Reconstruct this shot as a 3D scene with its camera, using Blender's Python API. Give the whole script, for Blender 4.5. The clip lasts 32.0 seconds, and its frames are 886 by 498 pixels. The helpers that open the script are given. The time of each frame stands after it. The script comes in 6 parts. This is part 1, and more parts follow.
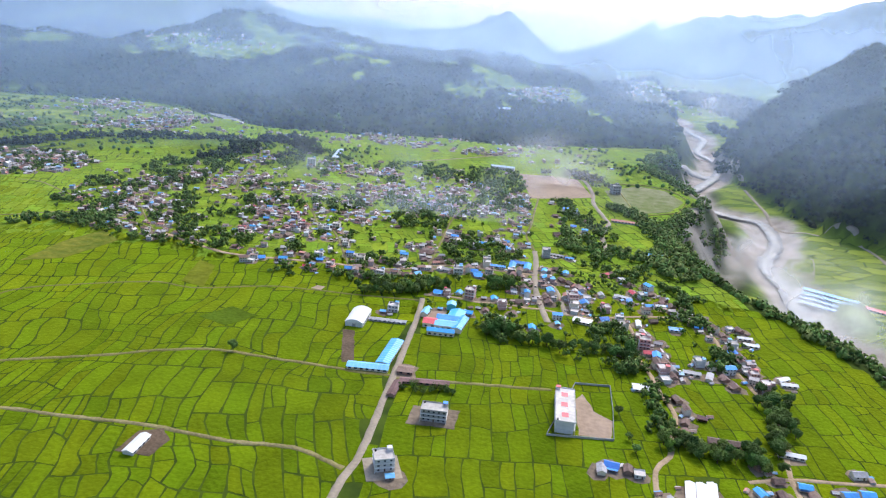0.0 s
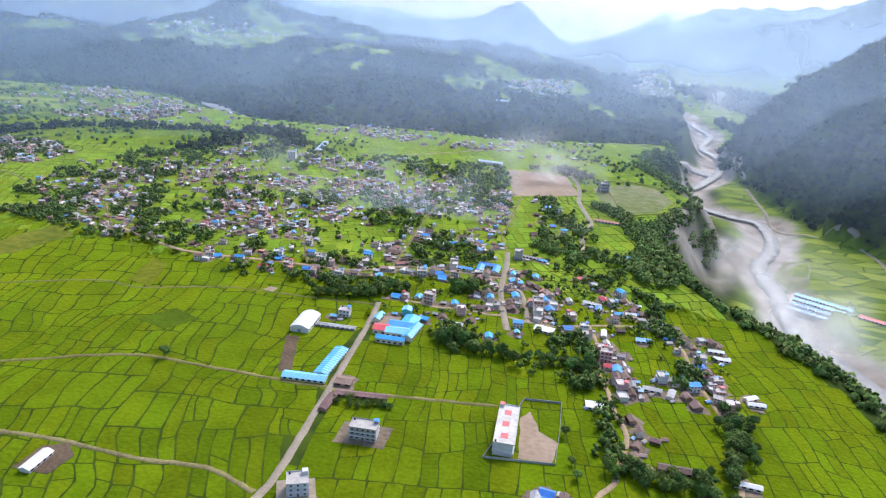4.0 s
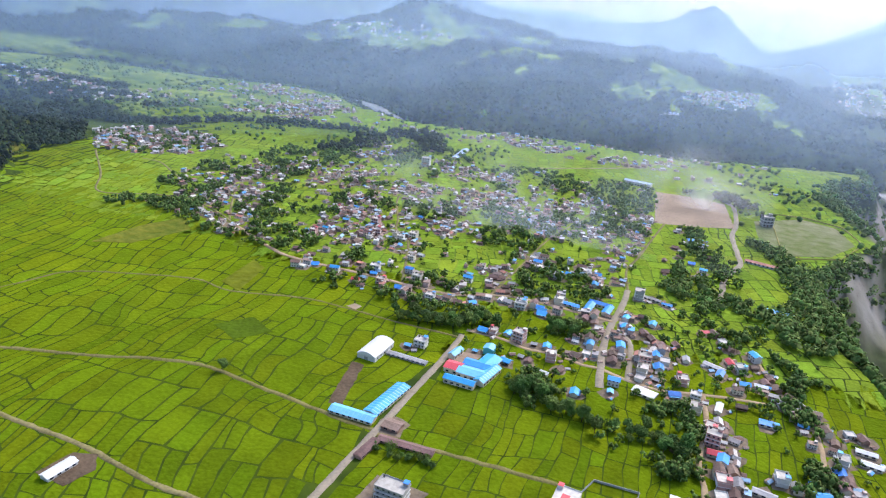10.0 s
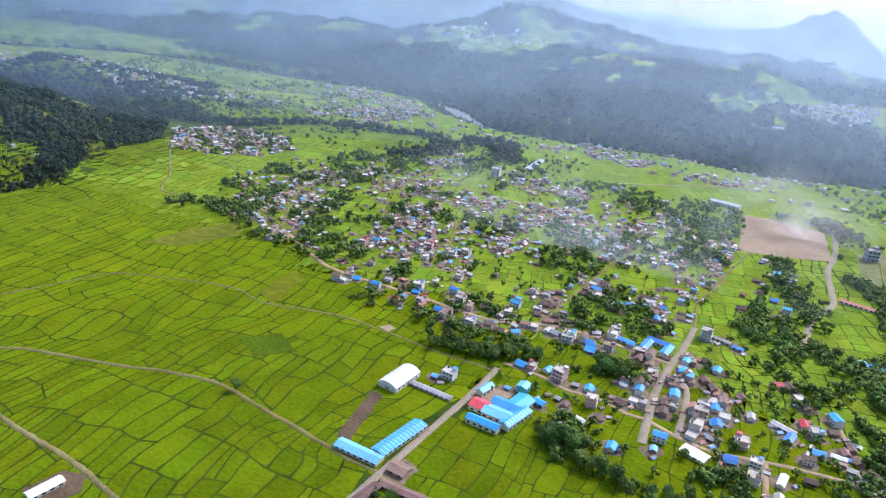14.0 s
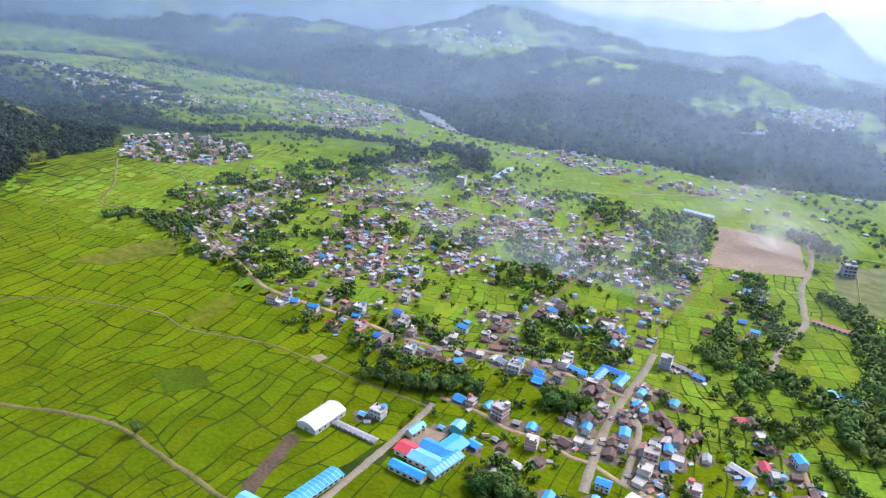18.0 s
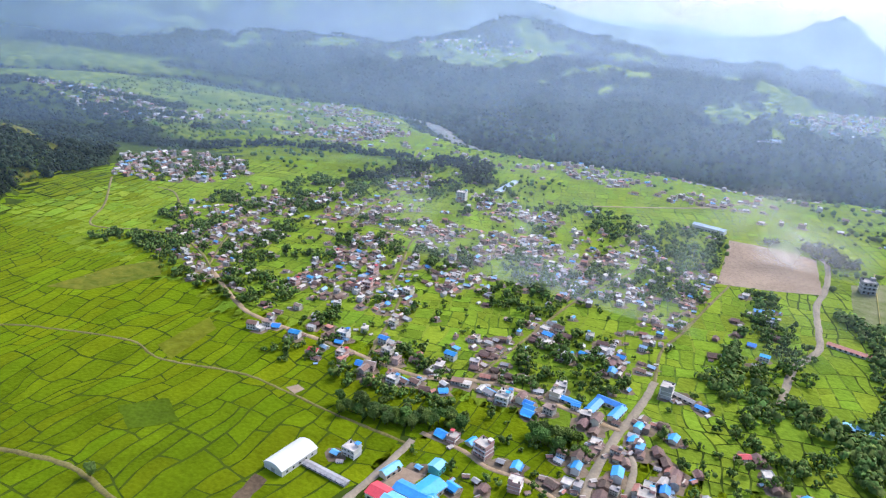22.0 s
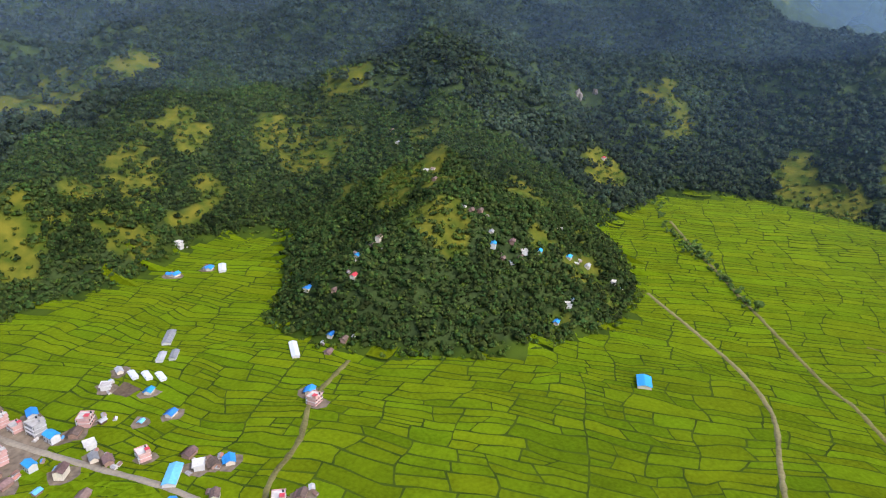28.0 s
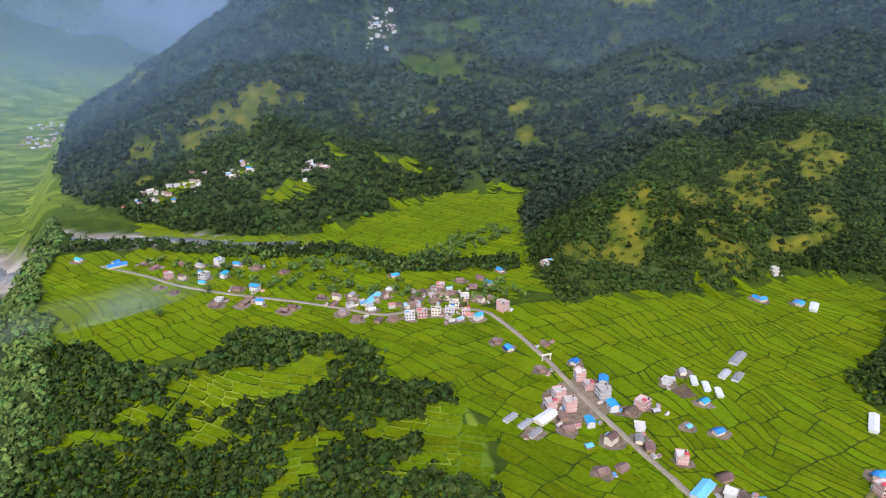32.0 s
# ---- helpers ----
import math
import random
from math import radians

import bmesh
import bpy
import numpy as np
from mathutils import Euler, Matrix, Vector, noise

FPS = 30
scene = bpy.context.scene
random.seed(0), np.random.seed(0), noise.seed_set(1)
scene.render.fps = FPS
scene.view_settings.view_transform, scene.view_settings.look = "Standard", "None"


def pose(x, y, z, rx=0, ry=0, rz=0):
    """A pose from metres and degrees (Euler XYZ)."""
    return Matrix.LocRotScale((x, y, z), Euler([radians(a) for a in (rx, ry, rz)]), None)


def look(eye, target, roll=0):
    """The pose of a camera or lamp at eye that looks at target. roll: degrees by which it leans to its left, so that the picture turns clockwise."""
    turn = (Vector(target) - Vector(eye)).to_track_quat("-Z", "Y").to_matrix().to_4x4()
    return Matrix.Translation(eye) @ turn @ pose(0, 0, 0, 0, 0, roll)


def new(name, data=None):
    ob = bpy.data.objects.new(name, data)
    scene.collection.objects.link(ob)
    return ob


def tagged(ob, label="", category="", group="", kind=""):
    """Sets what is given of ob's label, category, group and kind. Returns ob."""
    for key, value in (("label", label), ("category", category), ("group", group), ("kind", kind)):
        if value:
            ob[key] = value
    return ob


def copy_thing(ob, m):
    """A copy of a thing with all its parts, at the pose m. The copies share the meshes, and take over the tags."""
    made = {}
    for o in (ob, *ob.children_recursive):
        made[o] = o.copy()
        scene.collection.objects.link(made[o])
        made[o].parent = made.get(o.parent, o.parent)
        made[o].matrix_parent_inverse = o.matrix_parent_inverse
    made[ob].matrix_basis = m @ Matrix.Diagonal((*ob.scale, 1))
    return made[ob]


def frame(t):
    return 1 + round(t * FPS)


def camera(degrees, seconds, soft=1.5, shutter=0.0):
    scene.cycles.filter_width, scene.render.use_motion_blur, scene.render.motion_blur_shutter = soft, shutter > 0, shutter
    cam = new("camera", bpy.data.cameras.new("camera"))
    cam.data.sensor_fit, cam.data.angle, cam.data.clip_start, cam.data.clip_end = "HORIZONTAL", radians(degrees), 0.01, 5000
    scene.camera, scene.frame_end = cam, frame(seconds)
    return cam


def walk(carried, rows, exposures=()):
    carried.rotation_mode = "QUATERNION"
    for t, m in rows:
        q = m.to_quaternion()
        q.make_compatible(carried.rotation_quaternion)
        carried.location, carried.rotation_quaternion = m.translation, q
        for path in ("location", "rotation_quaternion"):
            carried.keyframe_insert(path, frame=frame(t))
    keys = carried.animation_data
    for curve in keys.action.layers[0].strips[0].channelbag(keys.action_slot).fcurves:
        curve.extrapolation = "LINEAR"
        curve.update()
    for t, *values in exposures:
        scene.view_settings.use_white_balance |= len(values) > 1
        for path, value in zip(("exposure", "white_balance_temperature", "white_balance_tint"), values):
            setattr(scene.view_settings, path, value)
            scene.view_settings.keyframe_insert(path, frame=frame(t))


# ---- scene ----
cam = camera(65.7, 32.0, 1.2)
METRES, EYE, TILT, LEAN, TURN = 329.6, 256.0, 0.0, 0.0, 5.7
ROWS = [
    (0.0, 0.0, 0.0, 0.0, 1.32, -19.5, -3.74),
    (0.5, 0.0217, 0.0088, 0.0007, 1.26, -19.55, -3.77),
    (1.0, 0.0429, 0.0182, 0.001, 1.19, -19.64, -3.82),
    (1.5, 0.063, 0.0294, 0.0013, 1.22, -19.88, -3.93),
    (2.0, 0.0814, 0.0425, 0.0021, 1.31, -20.1, -4.02),
    (2.5, 0.0989, 0.0572, 0.003, 1.42, -20.23, -4.07),
    (4.5, 0.1636, 0.1232, 0.0066, 3.72, -20.4, -4.15),
    (5.0, 0.1787, 0.1402, 0.0077, 4.98, -20.49, -4.16),
    (5.5, 0.1934, 0.1575, 0.009, 6.3, -20.59, -4.19),
    (6.0, 0.2078, 0.1755, 0.01, 7.67, -20.69, -4.22),
    (6.5, 0.222, 0.1936, 0.0108, 9.05, -20.75, -4.22),
    (7.0, 0.2358, 0.2121, 0.0115, 10.39, -20.82, -4.22),
    (7.5, 0.2487, 0.231, 0.0123, 11.68, -20.88, -4.22),
    (8.0, 0.2616, 0.2499, 0.0133, 12.95, -20.92, -4.21),
    (8.5, 0.2735, 0.2694, 0.014, 14.17, -20.97, -4.22),
    (9.0, 0.2858, 0.2891, 0.0149, 15.28, -21.02, -4.2),
    (9.5, 0.297, 0.3091, 0.0161, 16.58, -21.13, -4.19),
    (10.0, 0.3079, 0.3294, 0.0167, 17.92, -21.22, -4.17),
    (10.5, 0.3189, 0.3502, 0.0173, 19.24, -21.27, -4.15),
    (11.0, 0.3286, 0.3711, 0.0183, 20.56, -21.32, -4.17),
    (11.5, 0.3383, 0.392, 0.0189, 21.86, -21.39, -4.14),
    (12.0, 0.3477, 0.4133, 0.0197, 23.01, -21.45, -4.11),
    (12.5, 0.3563, 0.435, 0.0205, 23.96, -21.52, -4.1),
    (13.0, 0.3646, 0.4569, 0.0212, 24.89, -21.56, -4.09),
    (13.5, 0.3725, 0.4789, 0.022, 25.75, -21.55, -4.1),
    (14.0, 0.3803, 0.5012, 0.0229, 26.32, -21.55, -4.11),
    (14.5, 0.3875, 0.5239, 0.0235, 26.25, -21.5, -4.16),
    (16.5, 0.4141, 0.6149, 0.0242, 25.96, -21.38, -4.19),
    (17.0, 0.4209, 0.6376, 0.0254, 25.88, -21.38, -4.18),
    (17.5, 0.4277, 0.6603, 0.0258, 25.81, -21.36, -4.16),
    (18.0, 0.4343, 0.6831, 0.0264, 25.74, -21.35, -4.14),
    (18.5, 0.4408, 0.7057, 0.0269, 25.66, -21.34, -4.13),
    (19.0, 0.4476, 0.7285, 0.0276, 25.58, -21.32, -4.11),
    (19.5, 0.454, 0.7512, 0.0283, 25.51, -21.32, -4.1),
    (20.0, 0.4604, 0.7736, 0.029, 25.5, -21.26, -4.08),
    (20.5, 0.464, 0.7897, 0.0299, 25.85, -21.27, -3.71),
    (21.0, 0.4653, 0.7981, 0.0305, 26.38, -21.17, -3.37),
    (21.5, 0.4655, 0.8017, 0.029, 26.87, -20.96, -3.16),
    (22.0, 0.4655, 0.8015, 0.0273, 27.11, -20.62, -3.07),
    (22.5, 0.4656, 0.8014, 0.0262, 27.3, -20.25, -3.1),
    (23.0, 0.4645, 0.8012, 0.0254, 27.64, -19.98, -3.14),
    (23.5, 0.4625, 0.7983, 0.0263, 36.77, -20.19, -3.03),
    (24.0, 0.462, 0.7959, 0.0273, 46.65, -20.46, -2.88),
    (24.5, 0.4621, 0.7939, 0.0277, 56.19, -20.71, -2.75),
    (25.0, 0.461, 0.7921, 0.0272, 64.5, -20.88, -2.58),
    (25.5, 0.4605, 0.7904, 0.0267, 72.17, -21.01, -2.39),
    (26.0, 0.4603, 0.7889, 0.0264, 79.37, -21.1, -2.17),
    (26.5, 0.4612, 0.7879, 0.0265, 86.06, -21.16, -1.99),
    (28.5, 0.4663, 0.7851, 0.0306, 113.23, -21.29, -1.01),
    (29.0, 0.4678, 0.7839, 0.0311, 119.99, -21.21, -0.79),
    (29.5, 0.4693, 0.7824, 0.031, 126.6, -21.1, -0.56),
    (30.0, 0.4711, 0.7808, 0.031, 133.43, -20.96, -0.37),
    (30.5, 0.4726, 0.7796, 0.0307, 140.07, -20.8, -0.15),
    (31.0, 0.4744, 0.7791, 0.0306, 146.39, -20.63, 0.03),
    (31.5, 0.4758, 0.7789, 0.0306, 152.33, -20.45, 0.2),
    (32.0, 0.4764, 0.7793, 0.0308, 155.46, -20.31, 0.28),
]
walk(cam, [(t, pose(0, 0, EYE, TILT, LEAN, TURN) @ pose(METRES * x, METRES * y, METRES * z, 90 + pitch, roll, yaw)) for t, x, y, z, yaw, pitch, roll in ROWS], [(0.0, 1.1, 6350, 14), (20.0, 1.1, 6350, 14), (24.5, 1.12, 6350, 14), (26.0, 1.1, 6350, 14), (29.0, 0.95, 6350, 14), (32.0, 0.9, 6350, 14)])

# ---- light ----
SUN_EL, SUN_AZ = 46.0, 20.0
world = bpy.data.worlds.new("sky")
scene.world = world
world.use_nodes = True
wn = world.node_tree.nodes
sky = wn.new("ShaderNodeTexSky")
sky.sky_type, sky.sun_disc = "NISHITA", False
sky.sun_elevation, sky.sun_rotation = radians(SUN_EL), radians(SUN_AZ)
sky.air_density, sky.dust_density, sky.ozone_density = 1.0, 2.0, 1.5
world.node_tree.links.new(sky.outputs[0], wn["Background"].inputs[0])
wn["Background"].inputs[1].default_value = 0.15
sun = new("sun", bpy.data.lights.new("sun", "SUN"))
sun.data.energy, sun.data.angle, sun.data.color = 1.5, radians(18), (1.0, 0.97, 0.93)
ce = math.cos(radians(SUN_EL))
sun.matrix_world = look((0, 0, 500), Vector((0, 0, 500)) - Vector((math.sin(radians(SUN_AZ)) * ce, math.cos(radians(SUN_AZ)) * ce, math.sin(radians(SUN_EL)))))

# ---- materials ----
def mat(name, color, rough=0.8, var=0.25, scale=1.0, bump=0.2, spec=0.3, metal=0.0, dark=None, per_object=0.0, per_island=0.0, stain=0.0):
    """A surface with grain at two scales, its colour wandering between color and dark, and a fine relief."""
    m = bpy.data.materials.new(name)
    m.use_nodes = True
    nt = m.node_tree
    b = nt.nodes["Principled BSDF"]
    b.inputs["Roughness"].default_value, b.inputs["Metallic"].default_value, b.inputs["Specular IOR Level"].default_value = rough, metal, spec
    geo = nt.nodes.new("ShaderNodeNewGeometry")
    fine = nt.nodes.new("ShaderNodeTexNoise")
    fine.inputs["Scale"].default_value, fine.inputs["Detail"].default_value = scale, 4.0
    coarse = nt.nodes.new("ShaderNodeTexNoise")
    coarse.inputs["Scale"].default_value, coarse.inputs["Detail"].default_value = scale * 0.11, 3.0
    for n in (fine, coarse):
        nt.links.new(geo.outputs["Position"], n.inputs["Vector"])
    both = nt.nodes.new("ShaderNodeMath")
    both.operation = "ADD"
    nt.links.new(fine.outputs["Fac"], both.inputs[0])
    nt.links.new(coarse.outputs["Fac"], both.inputs[1])
    spread = nt.nodes.new("ShaderNodeMapRange")
    spread.inputs["From Min"].default_value, spread.inputs["From Max"].default_value = 0.72, 1.28
    nt.links.new(both.outputs[0], spread.inputs["Value"])
    mix = nt.nodes.new("ShaderNodeMix")
    mix.data_type = "RGBA"
    d = dark or tuple(c * (1 - var) for c in color)
    l = tuple(min(1.0, c * (1 + var * 0.6)) for c in color)
    mix.inputs["A"].default_value, mix.inputs["B"].default_value = (*d, 1), (*l, 1)
    nt.links.new(spread.outputs["Result"], mix.inputs["Factor"])
    out = mix.outputs["Result"]
    for amount, node, socket in ((per_object, "ShaderNodeObjectInfo", "Random"), (per_island, "ShaderNodeNewGeometry", "Random Per Island")):
        if amount:
            info = nt.nodes.new(node)
            hsv = nt.nodes.new("ShaderNodeHueSaturation")
            rng = nt.nodes.new("ShaderNodeMapRange")
            rng.inputs["To Min"].default_value, rng.inputs["To Max"].default_value = 1 - amount, 1 + amount
            nt.links.new(info.outputs[socket], rng.inputs["Value"])
            nt.links.new(rng.outputs["Result"], hsv.inputs["Value"])
            hue = nt.nodes.new("ShaderNodeMapRange")
            hue.inputs["To Min"].default_value, hue.inputs["To Max"].default_value = 0.5 + amount * 0.08, 0.5 - amount * 0.08
            wrap = nt.nodes.new("ShaderNodeMath")
            wrap.operation = "FRACT"
            times = nt.nodes.new("ShaderNodeMath")
            times.operation = "MULTIPLY"
            times.inputs[1].default_value = 7.31
            nt.links.new(info.outputs[socket], times.inputs[0])
            nt.links.new(times.outputs[0], wrap.inputs[0])
            nt.links.new(wrap.outputs[0], hue.inputs["Value"])
            nt.links.new(hue.outputs["Result"], hsv.inputs["Hue"])
            nt.links.new(out, hsv.inputs["Color"])
            out = hsv.outputs["Color"]
    nt.links.new(out, b.inputs["Base Color"])
    if bump:
        bn = nt.nodes.new("ShaderNodeBump")
        bn.inputs["Strength"].default_value, bn.inputs["Distance"].default_value = bump, 0.6 / scale
        nt.links.new(fine.outputs["Fac"], bn.inputs["Height"])
        nt.links.new(bn.outputs["Normal"], b.inputs["Normal"])
    return m


PADDY = mat("paddy_rice", (0.1, 0.144, 0.003), 0.95, 0.3, 0.35, 0.5, 0.01, per_object=0.19)
PADDY_FAR = mat("paddy_rice_joined", (0.108, 0.154, 0.003), 0.95, 0.3, 0.35, 0.5, 0.01, per_island=0.19)
BANK = mat("grassy_bank", (0.035, 0.058, 0.006), 0.95, 0.4, 0.5, 0.5, 0.05)
FALLOW = mat("fallow_field", (0.16, 0.15, 0.02), 0.95, 0.4, 0.12, 0.5, 0.05, dark=(0.09, 0.12, 0.012))
YELLOWING = mat("ripening_field", (0.15, 0.17, 0.012), 0.95, 0.3, 0.12, 0.5, 0.05)
DEEP_GREEN = mat("dark_green_plot", (0.07, 0.115, 0.006), 0.95, 0.3, 0.3, 0.5, 0.05)
PLOT = mat("village_plot", (0.15, 0.225, 0.018), 0.95, 0.3, 0.25, 0.4, 0.02, per_object=0.22)
PLOT_FAR = mat("village_plot_joined", (0.15, 0.225, 0.018), 0.95, 0.3, 0.25, 0.4, 0.02, per_island=0.22)
SOIL = mat("bare_soil", (0.12, 0.085, 0.055), 0.95, 0.4, 0.4, 0.4, 0.1)
CLAY = mat("levelled_clay", (0.33, 0.245, 0.175), 0.95, 0.25, 0.25, 0.2, 0.1)
DIRT_ROAD = mat("dirt_road", (0.36, 0.265, 0.165), 0.95, 0.3, 0.5, 0.3, 0.1)
CONCRETE_ROAD = mat("concrete_road", (0.3, 0.25, 0.185), 0.9, 0.25, 0.5, 0.2, 0.2)
TRACK = mat("grassy_track", (0.17, 0.15, 0.055), 0.95, 0.4, 0.6, 0.4, 0.1)
for m in (PADDY, PADDY_FAR, PLOT, PLOT_FAR):
    fuzz = m.node_tree.nodes["Principled BSDF"].inputs
    fuzz["Sheen Weight"].default_value, fuzz["Sheen Roughness"].default_value, fuzz["Sheen Tint"].default_value = 0.3, 0.4, (0.72, 0.95, 0.06, 1)
YARD = mat("trodden_earth", (0.2, 0.155, 0.11), 0.95, 0.45, 0.25, 0.3, 0.1)
QUARRY = mat("scraped_ground", (0.2, 0.19, 0.11), 0.95, 0.45, 0.07, 0.3, 0.1, dark=(0.12, 0.15, 0.04))
EARTH_TRACK = mat("earth_track", (0.21, 0.18, 0.08), 0.95, 0.4, 0.5, 0.4, 0.1)
GRAVEL = mat("river_gravel", (0.4, 0.38, 0.35), 0.95, 0.35, 0.12, 0.3, 0.1)
WATER = mat("river_water", (0.2, 0.205, 0.2), 0.6, 0.3, 0.05, 0.1, 0.5)
ROCK = mat("pale_rock", (0.27, 0.225, 0.19), 0.95, 0.35, 0.3, 0.6, 0.1)
LEAF = mat("leaves", (0.09, 0.15, 0.028), 0.75, 0.5, 0.9, 0.5, 0.2, per_object=0.35)
LEAF_LIGHT = mat("young_leaves", (0.09, 0.145, 0.018), 0.75, 0.45, 0.9, 0.5, 0.2, per_object=0.3)
WOODS = mat("forest_leaves", (0.032, 0.048, 0.026), 0.85, 0.6, 0.1, 0.6, 0.08, per_island=0.45)
SPUR_LEAVES = mat("hillside_leaves", (0.036, 0.06, 0.013), 0.85, 0.6, 0.1, 0.6, 0.1, per_island=0.45)
WOODS_LIGHT = mat("scrub_leaves", (0.066, 0.1, 0.014), 0.85, 0.45, 0.4, 0.6, 0.1, per_island=0.4)
GARDEN = mat("garden_leaves", (0.1, 0.162, 0.034), 0.8, 0.5, 0.5, 0.5, 0.15, per_island=0.4)
BARK = mat("bark", (0.11, 0.08, 0.055), 0.95, 0.4, 2.0, 0.5, 0.1)
WHITE = mat("white_paint", (0.6, 0.58, 0.55), 0.7, 0.12, 0.8, 0.05, 0.3)
CREAM = mat("cream_plaster", (0.66, 0.58, 0.45), 0.8, 0.15, 0.8, 0.05, 0.3)
PINK = mat("pink_plaster", (0.56, 0.33, 0.29), 0.8, 0.15, 0.8, 0.05, 0.3)
GREYWALL = mat("raw_concrete", (0.36, 0.35, 0.34), 0.9, 0.25, 0.7, 0.1, 0.2)
BRICKWALL = mat("brick_wall", (0.32, 0.2, 0.15), 0.9, 0.3, 1.2, 0.15, 0.2)
TEAL = mat("teal_paint", (0.08, 0.42, 0.45), 0.7, 0.15, 0.8, 0.05, 0.3)
BLUE = mat("blue_tin", (0.04, 0.3, 0.7), 0.5, 0.22, 0.6, 0.05, 0.4, per_object=0.25)
LBLUE = mat("light_blue_tin", (0.16, 0.48, 0.75), 0.5, 0.2, 0.6, 0.05, 0.4)
SHEET = mat("milky_roof_sheet", (0.22, 0.5, 0.76), 0.5, 0.15, 0.6, 0.05, 0.4)
RED = mat("red_tin", (0.6, 0.06, 0.08), 0.5, 0.2, 0.6, 0.05, 0.4)
RUST = mat("rusty_tin", (0.19, 0.12, 0.1), 0.8, 0.4, 0.7, 0.1, 0.3, per_object=0.3)
GREYTIN = mat("grey_tin", (0.34, 0.33, 0.33), 0.6, 0.3, 0.7, 0.05, 0.4, per_object=0.3)
WHITETIN = mat("white_tin", (0.66, 0.66, 0.65), 0.6, 0.1, 0.6, 0.05, 0.4)
ROOFTOP = mat("flat_roof_screed", (0.52, 0.48, 0.43), 0.9, 0.3, 0.5, 0.1, 0.2, per_object=0.2)
GLASS_DARK = mat("window_glass", (0.03, 0.035, 0.045), 0.15, 0.2, 1.0, 0.0, 0.5)
WOOD = mat("dark_wood", (0.13, 0.08, 0.05), 0.8, 0.3, 2.0, 0.1, 0.2)
BLACK = mat("black_plastic", (0.02, 0.02, 0.022), 0.5, 0.2, 2.0, 0.0, 0.4)


def ground_material():
    """Grass, scrub, forest floor and bare gravel by the cover painted on the sheet; far fields show their plots."""
    m = bpy.data.materials.new("valley_ground")
    m.use_nodes = True
    nt = m.node_tree
    b = nt.nodes["Principled BSDF"]
    b.inputs["Roughness"].default_value, b.inputs["Specular IOR Level"].default_value = 0.95, 0.1
    geo = nt.nodes.new("ShaderNodeNewGeometry")
    cover = nt.nodes.new("ShaderNodeVertexColor")
    cover.layer_name = "cover"
    parts = nt.nodes.new("ShaderNodeSeparateColor")
    nt.links.new(cover.outputs["Color"], parts.inputs[0])

    def noise_mix(scale, a, bb, lo=0.35, hi=0.65):
        n = nt.nodes.new("ShaderNodeTexNoise")
        n.inputs["Scale"].default_value, n.inputs["Detail"].default_value = scale, 6.0
        nt.links.new(geo.outputs["Position"], n.inputs["Vector"])
        r = nt.nodes.new("ShaderNodeMapRange")
        r.inputs["From Min"].default_value, r.inputs["From Max"].default_value = lo, hi
        nt.links.new(n.outputs["Fac"], r.inputs["Value"])
        x = nt.nodes.new("ShaderNodeMix")
        x.data_type = "RGBA"
        x.inputs["A"].default_value, x.inputs["B"].default_value = (*a, 1), (*bb, 1)
        nt.links.new(r.outputs["Result"], x.inputs["Factor"])
        return x.outputs["Result"], n

    def blend(fac, a, bb):
        x = nt.nodes.new("ShaderNodeMix")
        x.data_type = "RGBA"
        nt.links.new(fac, x.inputs["Factor"])
        nt.links.new(a, x.inputs["A"])
        nt.links.new(bb, x.inputs["B"])
        return x.outputs["Result"]

    grass, gn = noise_mix(0.06, (0.025, 0.046, 0.005), (0.055, 0.086, 0.007))
    forest, _ = noise_mix(0.05, (0.022, 0.036, 0.012), (0.048, 0.072, 0.02))
    scrub, _ = noise_mix(0.05, (0.05, 0.078, 0.008), (0.16, 0.145, 0.016))
    bare, _ = noise_mix(0.02, (0.22, 0.18, 0.14), (0.42, 0.38, 0.33))
    # plots of far fields
    cells = nt.nodes.new("ShaderNodeTexVoronoi")
    cells.inputs["Scale"].default_value = 0.022
    warp = nt.nodes.new("ShaderNodeMapping")
    warp.inputs["Scale"].default_value, warp.inputs["Rotation"].default_value = (1.0, 2.2, 0.0), (0, 0, 0.5)
    nt.links.new(geo.outputs["Position"], warp.inputs["Vector"])
    nt.links.new(warp.outputs["Vector"], cells.inputs["Vector"])
    tone = nt.nodes.new("ShaderNodeSeparateColor")
    nt.links.new(cells.outputs["Color"], tone.inputs[0])
    plots = nt.nodes.new("ShaderNodeMix")
    plots.data_type = "RGBA"
    plots.inputs["A"].default_value, plots.inputs["B"].default_value = (0.066, 0.125, 0.01, 1), (0.215, 0.27, 0.026, 1)
    nt.links.new(tone.outputs[0], plots.inputs["Factor"])
    banks = nt.nodes.new("ShaderNodeTexVoronoi")
    banks.feature = "DISTANCE_TO_EDGE"
    banks.inputs["Scale"].default_value = 0.022
    nt.links.new(warp.outputs["Vector"], banks.inputs["Vector"])
    edge = nt.nodes.new("ShaderNodeMapRange")
    edge.inputs["From Min"].default_value, edge.inputs["From Max"].default_value = 0.012, 0.04
    nt.links.new(banks.outputs["Distance"], edge.inputs["Value"])
    lined = nt.nodes.new("ShaderNodeMix")
    lined.data_type = "RGBA"
    lined.inputs["A"].default_value = (0.048, 0.085, 0.01, 1)
    nt.links.new(edge.outputs["Result"], lined.inputs["Factor"])
    nt.links.new(plots.outputs["Result"], lined.inputs["B"])
    plots = lined
    c = blend(parts.outputs["Green"], grass, plots.outputs["Result"])
    c = blend(parts.outputs["Red"], c, forest)
    c = blend(parts.outputs["Blue"], c, bare)
